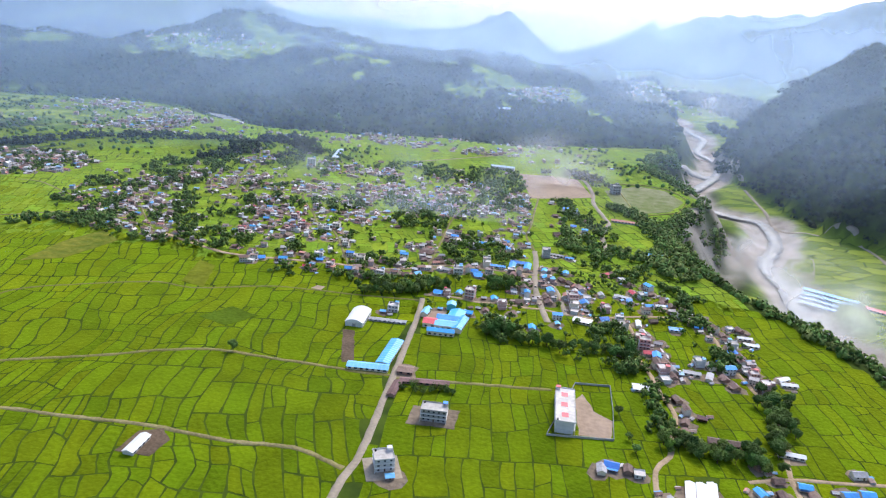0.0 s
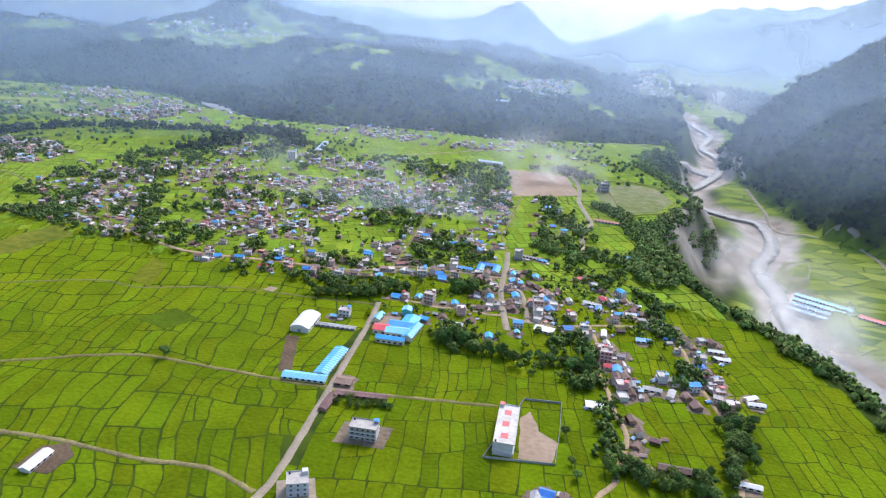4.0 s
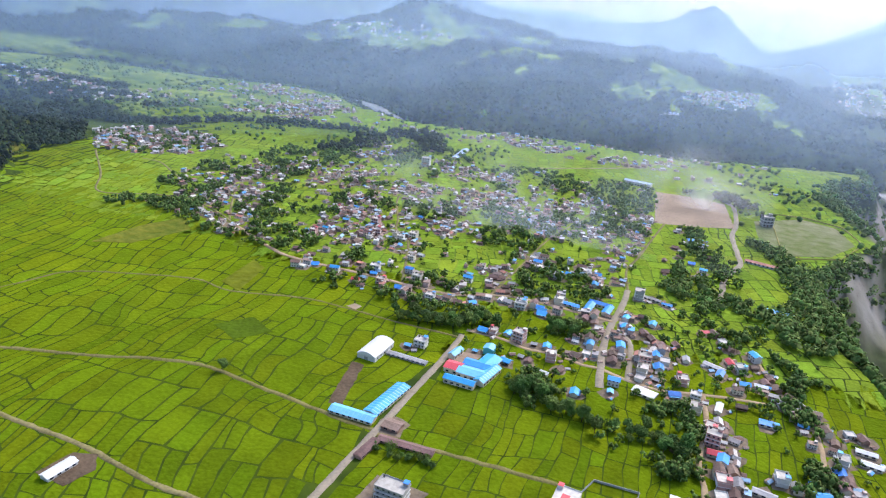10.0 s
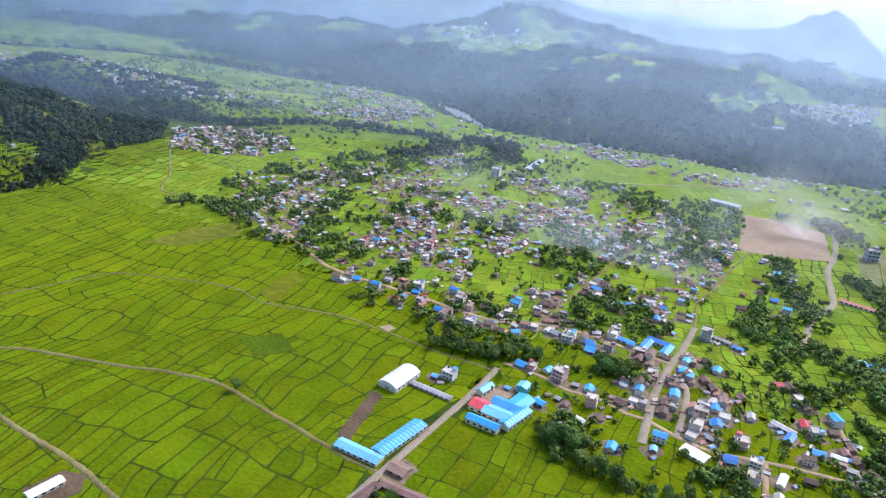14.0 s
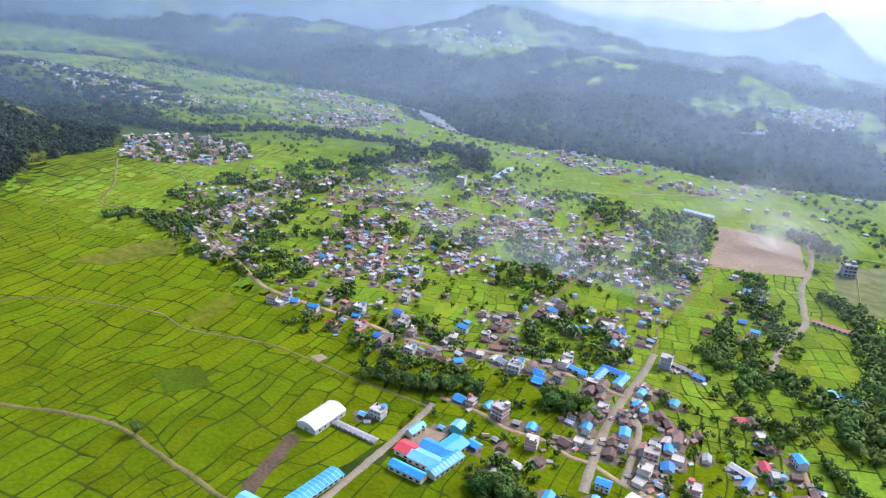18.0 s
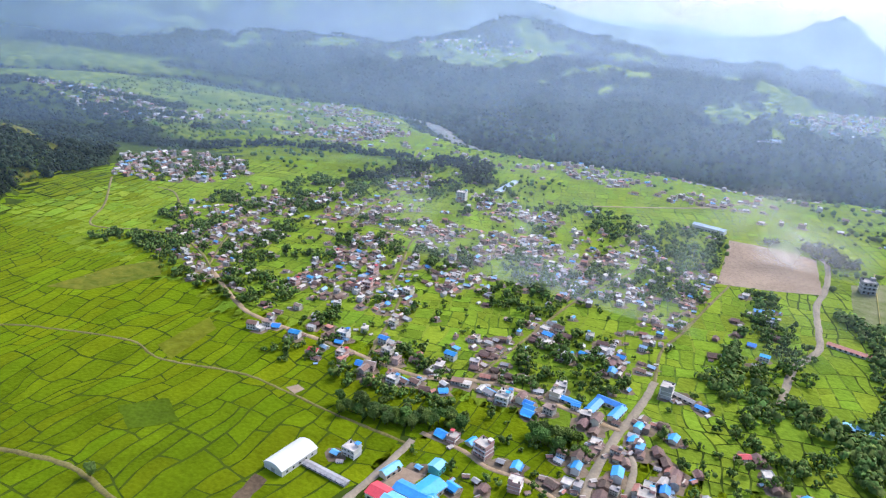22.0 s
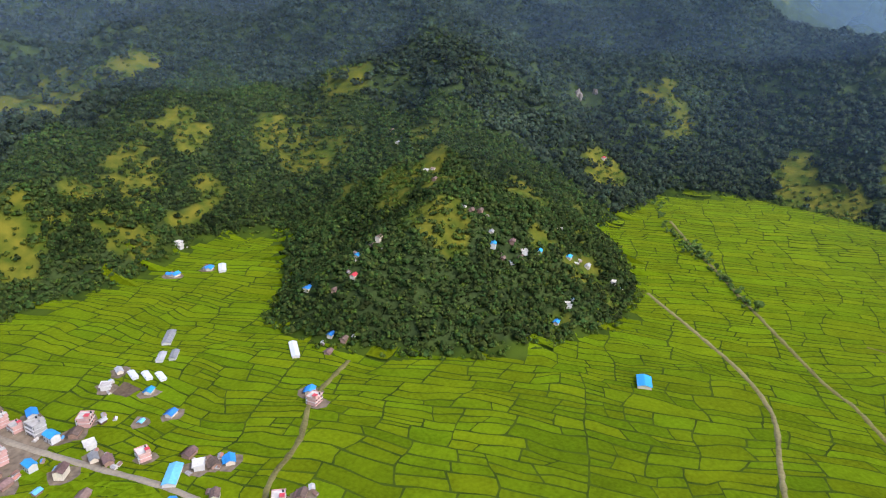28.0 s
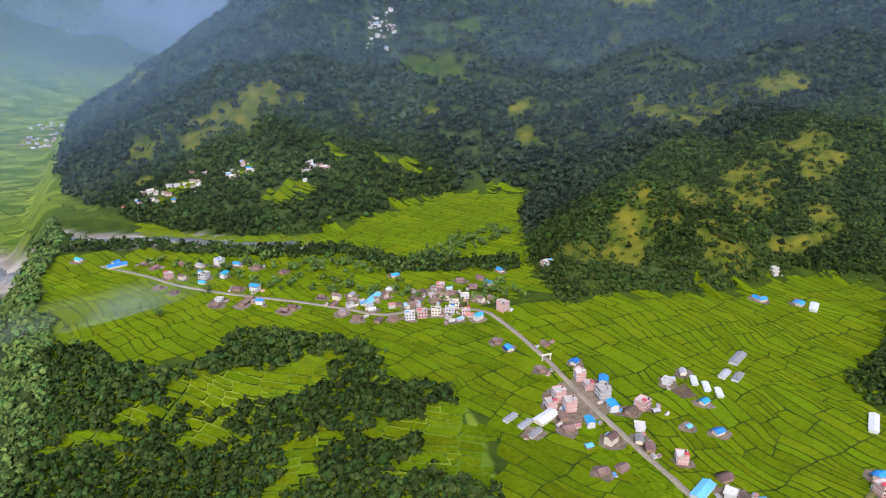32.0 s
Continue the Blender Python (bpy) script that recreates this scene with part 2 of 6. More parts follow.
    alpha = nt.nodes.new("ShaderNodeMix")
    alpha.data_type = "RGBA"
    nt.links.new(cover.outputs["Alpha"], alpha.inputs["Factor"])
    nt.links.new(scrub, alpha.inputs["B"])
    nt.links.new(c, alpha.inputs["A"])
    nt.links.new(alpha.outputs["Result"], b.inputs["Base Color"])
    bn = nt.nodes.new("ShaderNodeBump")
    bn.inputs["Strength"].default_value, bn.inputs["Distance"].default_value = 0.5, 2.0
    nt.links.new(gn.outputs["Fac"], bn.inputs["Height"])
    nt.links.new(bn.outputs["Normal"], b.inputs["Normal"])
    return m


def haze_material(name, amount, low, high, top, color=(0.54, 0.73, 1.0), scale=0.004, south=None):
    """Distance haze imitated by a see-through tint: thickens from low to high metres, thins out at the top."""
    m = bpy.data.materials.new(name)
    m.use_nodes = True
    nt = m.node_tree
    nt.nodes.remove(nt.nodes["Principled BSDF"])
    out = nt.nodes["Material Output"]
    geo = nt.nodes.new("ShaderNodeNewGeometry")
    xyz = nt.nodes.new("ShaderNodeSeparateXYZ")
    nt.links.new(geo.outputs["Position"], xyz.inputs[0])
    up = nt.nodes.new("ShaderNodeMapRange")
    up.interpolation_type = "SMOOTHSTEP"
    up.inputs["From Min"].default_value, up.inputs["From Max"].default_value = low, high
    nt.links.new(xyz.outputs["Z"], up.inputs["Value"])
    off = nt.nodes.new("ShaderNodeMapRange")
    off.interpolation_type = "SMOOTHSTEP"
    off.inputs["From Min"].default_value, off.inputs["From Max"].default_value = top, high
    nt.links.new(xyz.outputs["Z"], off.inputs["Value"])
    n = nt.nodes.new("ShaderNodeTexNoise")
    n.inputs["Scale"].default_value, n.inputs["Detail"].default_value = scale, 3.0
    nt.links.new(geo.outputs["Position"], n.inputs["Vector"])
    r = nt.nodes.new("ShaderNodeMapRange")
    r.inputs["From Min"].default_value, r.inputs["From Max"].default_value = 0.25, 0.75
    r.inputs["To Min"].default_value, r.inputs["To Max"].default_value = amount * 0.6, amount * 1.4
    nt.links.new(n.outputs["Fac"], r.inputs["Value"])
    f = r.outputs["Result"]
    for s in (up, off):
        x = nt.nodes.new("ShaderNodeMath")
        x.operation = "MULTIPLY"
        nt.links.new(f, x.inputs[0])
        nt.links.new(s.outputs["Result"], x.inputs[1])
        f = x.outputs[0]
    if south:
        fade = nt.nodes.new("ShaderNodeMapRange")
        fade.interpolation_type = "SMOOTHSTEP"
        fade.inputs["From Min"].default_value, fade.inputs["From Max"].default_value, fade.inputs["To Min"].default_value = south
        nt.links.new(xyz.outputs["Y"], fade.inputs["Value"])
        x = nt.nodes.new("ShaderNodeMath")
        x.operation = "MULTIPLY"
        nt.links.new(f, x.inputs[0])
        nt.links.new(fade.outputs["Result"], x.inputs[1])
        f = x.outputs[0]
    mist_shader(nt, out, f, color)
    return m


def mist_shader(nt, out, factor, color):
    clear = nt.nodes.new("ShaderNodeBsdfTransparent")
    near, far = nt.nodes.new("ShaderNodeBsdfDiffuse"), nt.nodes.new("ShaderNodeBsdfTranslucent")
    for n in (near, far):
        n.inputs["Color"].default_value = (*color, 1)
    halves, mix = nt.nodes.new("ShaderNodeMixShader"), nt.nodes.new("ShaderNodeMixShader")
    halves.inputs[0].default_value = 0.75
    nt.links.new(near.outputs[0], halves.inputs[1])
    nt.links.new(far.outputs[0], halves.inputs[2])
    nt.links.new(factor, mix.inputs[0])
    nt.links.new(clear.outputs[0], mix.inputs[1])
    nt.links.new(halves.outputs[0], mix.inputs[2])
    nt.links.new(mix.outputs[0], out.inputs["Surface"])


def puff_material(name, amount, color=(0.9, 0.93, 0.97), scale=0.03):
    """A drifting puff of smoke or mist: dense in the middle, torn at the rim."""
    m = bpy.data.materials.new(name)
    m.use_nodes = True
    nt = m.node_tree
    nt.nodes.remove(nt.nodes["Principled BSDF"])
    co, geo = nt.nodes.new("ShaderNodeTexCoord"), nt.nodes.new("ShaderNodeNewGeometry")
    ball = nt.nodes.new("ShaderNodeTexGradient")
    ball.gradient_type = "SPHERICAL"
    n = nt.nodes.new("ShaderNodeTexNoise")
    n.inputs["Scale"].default_value, n.inputs["Detail"].default_value, n.inputs["Distortion"].default_value = scale, 5.0, 0.6
    nt.links.new(co.outputs["Object"], ball.inputs["Vector"])
    nt.links.new(geo.outputs["Position"], n.inputs["Vector"])
    r = nt.nodes.new("ShaderNodeMapRange")
    r.inputs["From Min"].default_value, r.inputs["From Max"].default_value = 0.38, 0.68
    nt.links.new(n.outputs["Fac"], r.inputs["Value"])
    a, b = nt.nodes.new("ShaderNodeMath"), nt.nodes.new("ShaderNodeMath")
    a.operation = b.operation = "MULTIPLY"
    nt.links.new(ball.outputs["Fac"], a.inputs[0])
    nt.links.new(r.outputs["Result"], a.inputs[1])
    nt.links.new(a.outputs[0], b.inputs[0])
    b.inputs[1].default_value, b.use_clamp = amount, True
    mist_shader(nt, nt.nodes["Material Output"], b.outputs[0], color)
    return m


def ramp_material(name, stops, rough=0.7, scale=0.7):
    """Weathered sheets whose colour differs from roof to roof."""
    m = mat(name, (0.5, 0.5, 0.5), rough, 0.3, scale, 0.08, 0.3)
    nt = m.node_tree
    b = nt.nodes["Principled BSDF"]
    grain = b.inputs["Base Color"].links[0].from_socket
    geo, ramp, mul = nt.nodes.new("ShaderNodeNewGeometry"), nt.nodes.new("ShaderNodeValToRGB"), nt.nodes.new("ShaderNodeMix")
    ramp.color_ramp.interpolation = "CONSTANT"
    els = ramp.color_ramp.elements
    while len(els) < len(stops):
        els.new(0.5)
    for e, (at, c) in zip(els, stops):
        e.position, e.color = at, (*c, 1)
    mul.data_type, mul.blend_type = "RGBA", "MULTIPLY"
    mul.inputs["Factor"].default_value = 1.0
    twice = nt.nodes.new("ShaderNodeMix")
    twice.data_type, twice.blend_type = "RGBA", "MULTIPLY"
    twice.inputs["Factor"].default_value = 1.0
    twice.inputs["B"].default_value = (2.0, 2.0, 2.0, 1)
    nt.links.new(grain, twice.inputs["A"])
    nt.links.new(geo.outputs["Random Per Island"], ramp.inputs["Fac"])
    nt.links.new(ramp.outputs["Color"], mul.inputs["A"])
    nt.links.new(twice.outputs["Result"], mul.inputs["B"])
    nt.links.new(mul.outputs["Result"], b.inputs["Base Color"])
    return m


MIXED_ROOFS = ramp_material("mixed_roofs", [(0.0, (0.22, 0.13, 0.1)), (0.26, (0.3, 0.21, 0.17)), (0.46, (0.36, 0.33, 0.32)), (0.56, (0.52, 0.47, 0.42)), (0.72, (0.58, 0.56, 0.53)), (0.84, (0.1, 0.33, 0.62)), (0.88, (0.3, 0.46, 0.6)), (0.93, (0.45, 0.2, 0.15))])
MIXED_WALLS = ramp_material("mixed_walls", [(0.0, (0.3, 0.22, 0.18)), (0.25, (0.55, 0.5, 0.43)), (0.5, (0.58, 0.56, 0.52)), (0.72, (0.5, 0.36, 0.32)), (0.9, (0.4, 0.38, 0.36))])

# ---- the lie of the land ----
RNG = np.random.RandomState(7)
TABLE = RNG.rand(256, 256)


def vnoise(x, y, scale, shift=0):
    x, y = np.asarray(x) / scale + shift * 17.3, np.asarray(y) / scale + shift * 5.9
    i, j = np.floor(x).astype(int), np.floor(y).astype(int)
    u, v = x - i, y - j
    u, v = u * u * (3 - 2 * u), v * v * (3 - 2 * v)
    a, b = TABLE[i & 255, j & 255], TABLE[(i + 1) & 255, j & 255]
    c, d = TABLE[i & 255, (j + 1) & 255], TABLE[(i + 1) & 255, (j + 1) & 255]
    return (a * (1 - u) + b * u) * (1 - v) + (c * (1 - u) + d * u) * v


def fbm(x, y, scale, octaves=4, shift=0):
    return sum(vnoise(x, y, scale / 2 ** k, shift + k) * 0.5 ** k for k in range(octaves)) / (2 - 0.5 ** (octaves - 1))


def far_from(line, x, y):
    """The distance from a polyline."""
    best = np.full(np.shape(x), 1e9)
    for (ax, ay), (bx, by) in zip(line, line[1:]):
        dx, dy = bx - ax, by - ay
        k = np.clip(((x - ax) * dx + (y - ay) * dy) / (dx * dx + dy * dy), 0, 1)
        best = np.minimum(best, np.hypot(x - ax - k * dx, y - ay - k * dy))
    return best


def inside(ring, x, y):
    odd = np.zeros(np.shape(x), bool)
    for (ax, ay), (bx, by) in zip(ring, ring[1:] + ring[:1]):
        if ay != by:
            odd ^= ((ay > y) != (by > y)) & (x < (bx - ax) * (y - ay) / (by - ay) + ax)
    return odd


def depth(ring, x, y):
    """The distance inside a closed outline, below zero outside."""
    d = far_from(ring + ring[:1], x, y)
    return np.where(inside(ring, x, y), d, -d)


def smooth(a, b, x):
    t = np.clip((x - a) / (b - a), 0, 1)
    return t * t * (3 - 2 * t)


U_WEST = [(-1600, 540), (-1100, 455), (-850, 455), (-680, 490), (-570, 510), (-480, 460), (-425, 385), (-430, 335), (-486, 283), (-519, 212), (-497, 137), (-393, 103), (-345, 128), (-302, 143),
             (-250, 136), (-200, 92), (-178, 50), (-172, 10), (-180, -28), (-228, -50), (-300, -100), (-262, -140), (-190, -132), (-142, -152), (-99, -148), (-108, -205), (-128, -262), (-150, -310),
             (-184, -376), (-115, -392), (-68, -372), (-22, -340), (17, -320), (69, -332), (107, -354), (161, -412), (205, -490), (235, -600), (260, -900), (200, -1400), (-100, -3000), (-4900, -3000), (-4900, 2000)]
U_LOW = [(250, 1150), (200, 980), (196, 900), (160, 860), (150, 790), (165, 720), (180, 660), (150, 600), (124, 545), (128, 500), (130, 455), (150, 413), (172, 378), (188, 341), (194, 310), (200, 230), (205, 130), (190, 40),
            (165, -60), (168, -140), (188, -220), (200, -310), (196, -370), (208, -430), (222, -520), (236, -650), (260, -900), (200, -1400), (-100, -3000),
            (4900, -3000), (4900, 4900), (600, 4900), (420, 2600), (330, 1800)]
U_EAST = [(306, 1120), (300, 1010), (312, 888), (335, 746), (390, 683), (480, 560), (640, 400), (1500, 0), (4900, 0), (4900, 3000), (1200, 2600), (560, 1500)]
U_NORTH = [(-4900, 600), (-2400, 760), (-1800, 940), (-1587, 1017), (-1454, 1065), (-1332, 1150), (-1138, 1180), (-909, 1193), (-705, 1183), (-581, 1148), (-419, 1111), (-302, 1040), (-201, 1040), (-143, 1048), (-85, 1000), (-42, 985), (37, 1010), (125, 1066), (190, 1200), (230, 1500), (190, 2000), (120, 2600), (200, 4900), (-4900, 4900)]
U_NORTH_RIVER = [(-1700, 700), (-1450, 780), (-1272, 849), (-1216, 905), (-1097, 969), (-968, 1000), (-827, 1005), (-688, 1012), (-589, 1030), (-468, 1010), (-380, 935), (-302, 900), (-225, 915), (-110, 945), (0, 935), (92, 975), (180, 1005), (290, 1023)]
U_RIVER = [(200, 3300), (288, 2312), (260, 2080), (330, 1896), (318, 1689), (350, 1560), (340, 1459), (348, 1358), (308, 1224), (318, 1135), (290, 1023), (221, 892), (223, 837), (257, 804), (283, 786), (275, 711), (242, 640), (240, 582), (233, 500), (255, 435), (275, 300),
         (290, 150), (300, 0), (320, -150), (330, -300), (290, -490), (400, -620), (480, -800), (470, -1050), (380, -1250), (230, -1560)]
U_STREAM = [(290, -490), (240, -410), (186, -362), (119, -340), (73, -312), (30, -300)]
U_SHOULDER = [(-455, 455), (-475, 510), (-545, 570), (-590, 660), (-540, 735), (-600, 760), (-700, 770), (-880, 790), (-1050, 740), (-1150, 560), (-900, 470), (-560, 440)]
U_OLD_VILLAGE = [(-190, 408), (-30, 426), (30, 430), (60, 470), (110, 500), (60, 600), (20, 740), (-340, 650), (-430, 560), (-300, 455)]
U_HOLLOW = [(200, -245), (180, -228), (156, -191), (139, -156), (113, -144), (98, -149), (81, -174), (42, -154), (20, -144), (18, -114), (15, -97), (-8, -83), (-9, -46), (0, -10), (30, 60), (90, 90), (200, 120)]
LOW = -45.0
K = 1.6  # the plan above and the places below are drawn on a grid of 1.6 m


def grow(points):
    """Places of the plan in metres."""
    return [(K * q[0], K * q[1], *q[2:]) for q in points]


WEST_HILL, EAST_LOW, EAST_HILL, NORTH_HILL, NORTH_RIVER, RIVER, SIDE_STREAM = [grow(q) for q in (U_WEST, U_LOW, U_EAST, U_NORTH, U_NORTH_RIVER, U_RIVER, U_STREAM)]


def land(x, y):
    x, y = np.asarray(x, float) / K, np.asarray(y, float) / K
    z = np.zeros(np.shape(x))
    n1, n2 = fbm(x, y, 160, 4, 1) - 0.5, fbm(x, y, 45, 3, 5) - 0.5
    # fields climb gently to the western hill
    dw = depth(U_WEST, x, y)
    z += 5 * smooth(-160, 0, dw) * smooth(-380, -460, x)
    # the hollow south-east of the road
    z -= 14 * np.exp(-(((x - 95) / 55) ** 2 + ((y + 60) / 60) ** 2))
    # eastern lowland and the northern gorge
    de = depth(U_LOW, x + 14 * n2, y + 14 * n2)
    z = np.where(de > 0, z + (LOW - z) * smooth(0, 42, de), z)
    z -= 7 * smooth(34, 6, far_from(U_RIVER, x, y) - 4) * smooth(1750, 1350, y)
    gorge = far_from(U_NORTH_RIVER, x, y) + 30 * n1
    z = np.minimum(z, z + (-20 + (LOW + 28) * smooth(60, 200, x) - z) * smooth(70, 26, gorge))
    dn = depth(U_NORTH, x, y) + 40 * n1
    north_floor = smooth(1040, 1160, y) * smooth(420, 250, x)
    z = z + (np.minimum(z, -14) - z) * north_floor
    # hills
    inn = np.maximum(dn, 0)
    z += 46 * (1 - np.exp(-inn / 110)) + (76 * n1 + 34 * n2) * smooth(0, 120, inn) * smooth(700, 200, inn) + 0.012 * inn
    inw = np.maximum(dw + 26 * n2, 0)
    z = np.where(dw > -20, z * smooth(60, 0, dw) , z) + 330 * (1 - np.exp(-inw / 480)) + (95 * n1 + 26 * n2) * smooth(0, 200, inw)
    z += 30 * np.exp(-((x + 830) / 170) ** 2 - ((y - 640) / 85) ** 2) * (0.7 + 1.5 * n1)
    z += 27 * np.exp(-((x + 600) / 110) ** 2 - ((y - 485) / 62) ** 2) * (0.8 + n1)
    ine = np.maximum(depth(U_EAST, x, y) + 25 * n2, 0)
    z += 260 * (1 - np.exp(-ine / 150)) + (60 * n1 + 20 * n2) * smooth(0, 120, ine)
    # far hills beyond the scarp
    for px, py, h, sx, sy in ((-70, 2640, 56, 110, 240), (-190, 2640, 56, 170, 240), (-640, 2700, 46, 240, 200), (-1040, 2380, 85, 300, 240), (-420, 2330, 34, 200, 160), (-764, 1835, 84, 120, 170), (-560, 1900, 40, 160, 120), (-2100, 1700, 170, 500, 350), (-2350, 1150, 230, 450, 300), (-1500, 2200, 110, 450, 300),
                              (620, 2650, 190, 380, 200), (1200, 2400, 290, 420, 400), (700, -2100, 300, 500, 600), (1500, -1500, 300, 700, 600)):
        z += h * (0.88 + 0.5 * n1) * np.exp(-((x - px) / sx) ** 2 - ((y - py) / sy) ** 2)
    r = np.hypot(x, y)
    az = np.degrees(np.arctan2(x, y))
    ridge = 30 + 60 * smooth(16, 30, az) + 150 * smooth(-34, -75, az) + 190 * smooth(50, 90, np.abs(az)) + 44 * (vnoise(az, r * 0 + 3, 13.0) - 0.5)
    z += ridge * smooth(2250, 2850, r)
    return z * K


# grassy clearings on the hills, and terraced plots: place and half widths
SCRUB = [(-557, 488, 24, 18), (-519, 429, 18, 13), (-531, 498, 15, 10), (-470, 440, 12, 10), (-541, 238, 34, 17), (-505, 268, 22, 22), (-504, 361, 36, 26), (-517, 317, 32, 24), (-473, 89, 30, 16), (-283, -5, 15, 14), (-330, -4, 14, 11), (-350, 60, 12, 14), (-160, -178, 20, 10), (-255, -202, 14, 9), (-209, -435, 12, 8), (-56, -474, 10, 8), (96, -452, 8, 7), (142, -440, 10, 6), (-125, -479, 10, 8), (58, -464, 9, 9), (-312, -11, 16, 10), (-296, 24, 16, 14), (-282, -219, 21, 10), (-329, -196, 19, 11), (-379, -159, 16, 11), (-223, -196, 16, 10), (-273, -154, 25, 7), (-429, -346, 19, 12), (-168, -193, 14, 10), (-382, -291, 19, 10), (-219, -470, 15, 9)]
PLOTS = [(-462, 376, 18, 14), (-457, 352, 24, 18), (-449, 325, 20, 14), (-150, -540, 28, 30), (-125, -557, 14, 20), (-200, -580, 16, 10), (-85, -412, 26, 8), (30, -358, 24, 9), (-18, -412, 8, 16), (115, -408, 16, 8), (60, -392, 14, 6)]
NORTH_FIELDS = [(-600, 1500, 110, 120), (-1040, 1500, 110, 70), (-830, 1600, 80, 60), (-11, 1150, 30, 22), (60, 1310, 60, 70), (120, 1205, 40, 40), (-1150, 1290, 70, 40), (-420, 1270, 26, 20), (-330, 1420, 60, 50)]


def in_spots(spots, x, y):
    best = np.zeros(np.shape(x))
    wob = 0.5 * (fbm(x, y, 22, 2, 33) - 0.5)
    for a, b, rx, ry in spots:
        best = np.maximum(best, smooth(1.15, 0.85, np.hypot((x - a) / rx, (y - b) / ry) + wob))
    return best


def cover(x, y, z):
    """Forest, field, bare ground and scrub, each 0 to 1."""
    x, y, z = x / K, y / K, z / K
    n1, n2 = fbm(x, y, 120, 4, 9), fbm(x, y, 60, 3, 12)
    dw, dn, de, dh = depth(U_WEST, x, y), depth(U_NORTH, x, y), depth(U_LOW, x, y), depth(U_EAST, x, y)
    hill = np.maximum(np.maximum(smooth(0, 8, dw), smooth(-150 * (x > -1150), 20 - 130 * (x > -1150), dn) * (y > 925)), smooth(0, 10, dh))
    hill = np.maximum(hill, inside(U_SHOULDER, x, y) * (0.92 - 0.8 * smooth(0.5, 0.56, n2)))
    bank = smooth(-4, 4, de) * smooth(75, 55, de) * (y > -420) * (y < 1000)
    gorge = smooth(46, 36, far_from(U_NORTH_RIVER, x, y) + 16 * (n2 - 0.5)) * smooth(9, 13, far_from(U_NORTH_RIVER, x, y)) * (x < 200)
    forest = np.clip(np.maximum(np.maximum(hill, bank), gorge * 0.95), 0, 1)
    forest = np.maximum(forest, 0.95 * smooth(-5, 30, z) * smooth(1400, 1700, np.hypot(x, y)))
    plots = in_spots(PLOTS, x, y)
    high = in_spots(NORTH_FIELDS, x + 60 * (n1 - 0.5), y + 90 * (n2 - 0.5)) * (dn > 0)
    clear = high + smooth(0.67, 0.73, n1) * smooth(0, 30, dw) * 0.8 + smooth(0.52, 0.58, n1) * smooth(110, 200, dn) * smooth(0.36, 0.44, n2)
    spur = smooth(0, 12, dw) * smooth(-420, -380, x) * smooth(260, 220, y) * smooth(-260, -220, y)
    clear = np.maximum(clear, 0.8 * spur * smooth(0.39, 0.32, fbm(x, y, 30, 3, 77)))
    clear = np.clip(np.maximum(np.maximum(clear, in_spots(SCRUB, x, y) * (dw > -10)), plots) * (1 - smooth(0, 5, dh)), 0, 1)
    river = np.minimum(far_from(U_RIVER, x, y), far_from(U_STREAM, x, y) + 12)
    bare = np.maximum(smooth(34, 18, river + 30 * (n2 - 0.5)) * (z < -30), smooth(12, 8, far_from(U_NORTH_RIVER, x, y)) * smooth(0.45, 0.55, n1))
    bare = np.maximum(bare, 0.85 * smooth(-6, 6, de) * smooth(66, 40, de) * smooth(530, 570, y) * smooth(770, 720, y) * smooth(0.42, 0.55, n2))
    bare = np.maximum(bare, smooth(16, 9, far_from(U_STREAM, x, y) + 14 * (n2 - 0.5)))
    near = np.maximum(smooth(700, 900, np.hypot(x + 60, y - 300)), smooth(640, 660, y)) * (dw < 0) + (de > 50) + inside(U_OLD_VILLAGE, x, y) + inside(U_HOLLOW, x, y)
    field = (1 - forest) * np.clip(near, 0, 1)
    return forest * (1 - clear), np.clip(field + clear * (dn > 0), 0, 1), np.clip(bare, 0, 1), clear * (dw > -10) * (1 - plots)


GROUND = ground_material()


def build_ground():
    n = 501
    u = np.linspace(-1, 1, n)
    s = 172.0 * np.sinh(4.0 * u)
    gx, gy = np.meshgrid(s - 90, s + 250, indexing="ij")
    gz = land(gx, gy)
    me = bpy.data.meshes.new("ground")
    idx = np.arange(n * n).reshape(n, n)
    quads = np.stack([idx[:-1, :-1], idx[1:, :-1], idx[1:, 1:], idx[:-1, 1:]], -1).reshape(-1, 4)
    mesh_fill(me, np.stack([gx, gy, gz], -1).reshape(-1, 3), quads)
    c = me.color_attributes.new("cover", "FLOAT_COLOR", "POINT")
    c.data.foreach_set("color", np.stack(cover(gx, gy, gz), -1).reshape(-1).astype(np.float32))
    me.polygons.foreach_set("use_smooth", np.ones(len(me.polygons), bool))
    me.materials.append(GROUND)
    ob = new("ground", me)
    return tagged(ob, "green valley floor with river gorges and wooded hills", "ground", kind="structure")


def mesh_fill(me, verts, faces):
    """Fills a mesh with faces that all have the same number of corners."""
    verts, faces = np.asarray(verts, np.float32), np.asarray(faces, np.int32)
    k = faces.shape[1]
    me.vertices.add(len(verts))
    me.vertices.foreach_set("co", verts.ravel())
    me.loops.add(faces.size)
    me.loops.foreach_set("vertex_index", faces.ravel())
    me.polygons.add(len(faces))
    me.polygons.foreach_set("loop_start", np.arange(0, faces.size, k, dtype=np.int32))
    me.update(calc_edges=True)
    me.validate()


ground = build_ground()


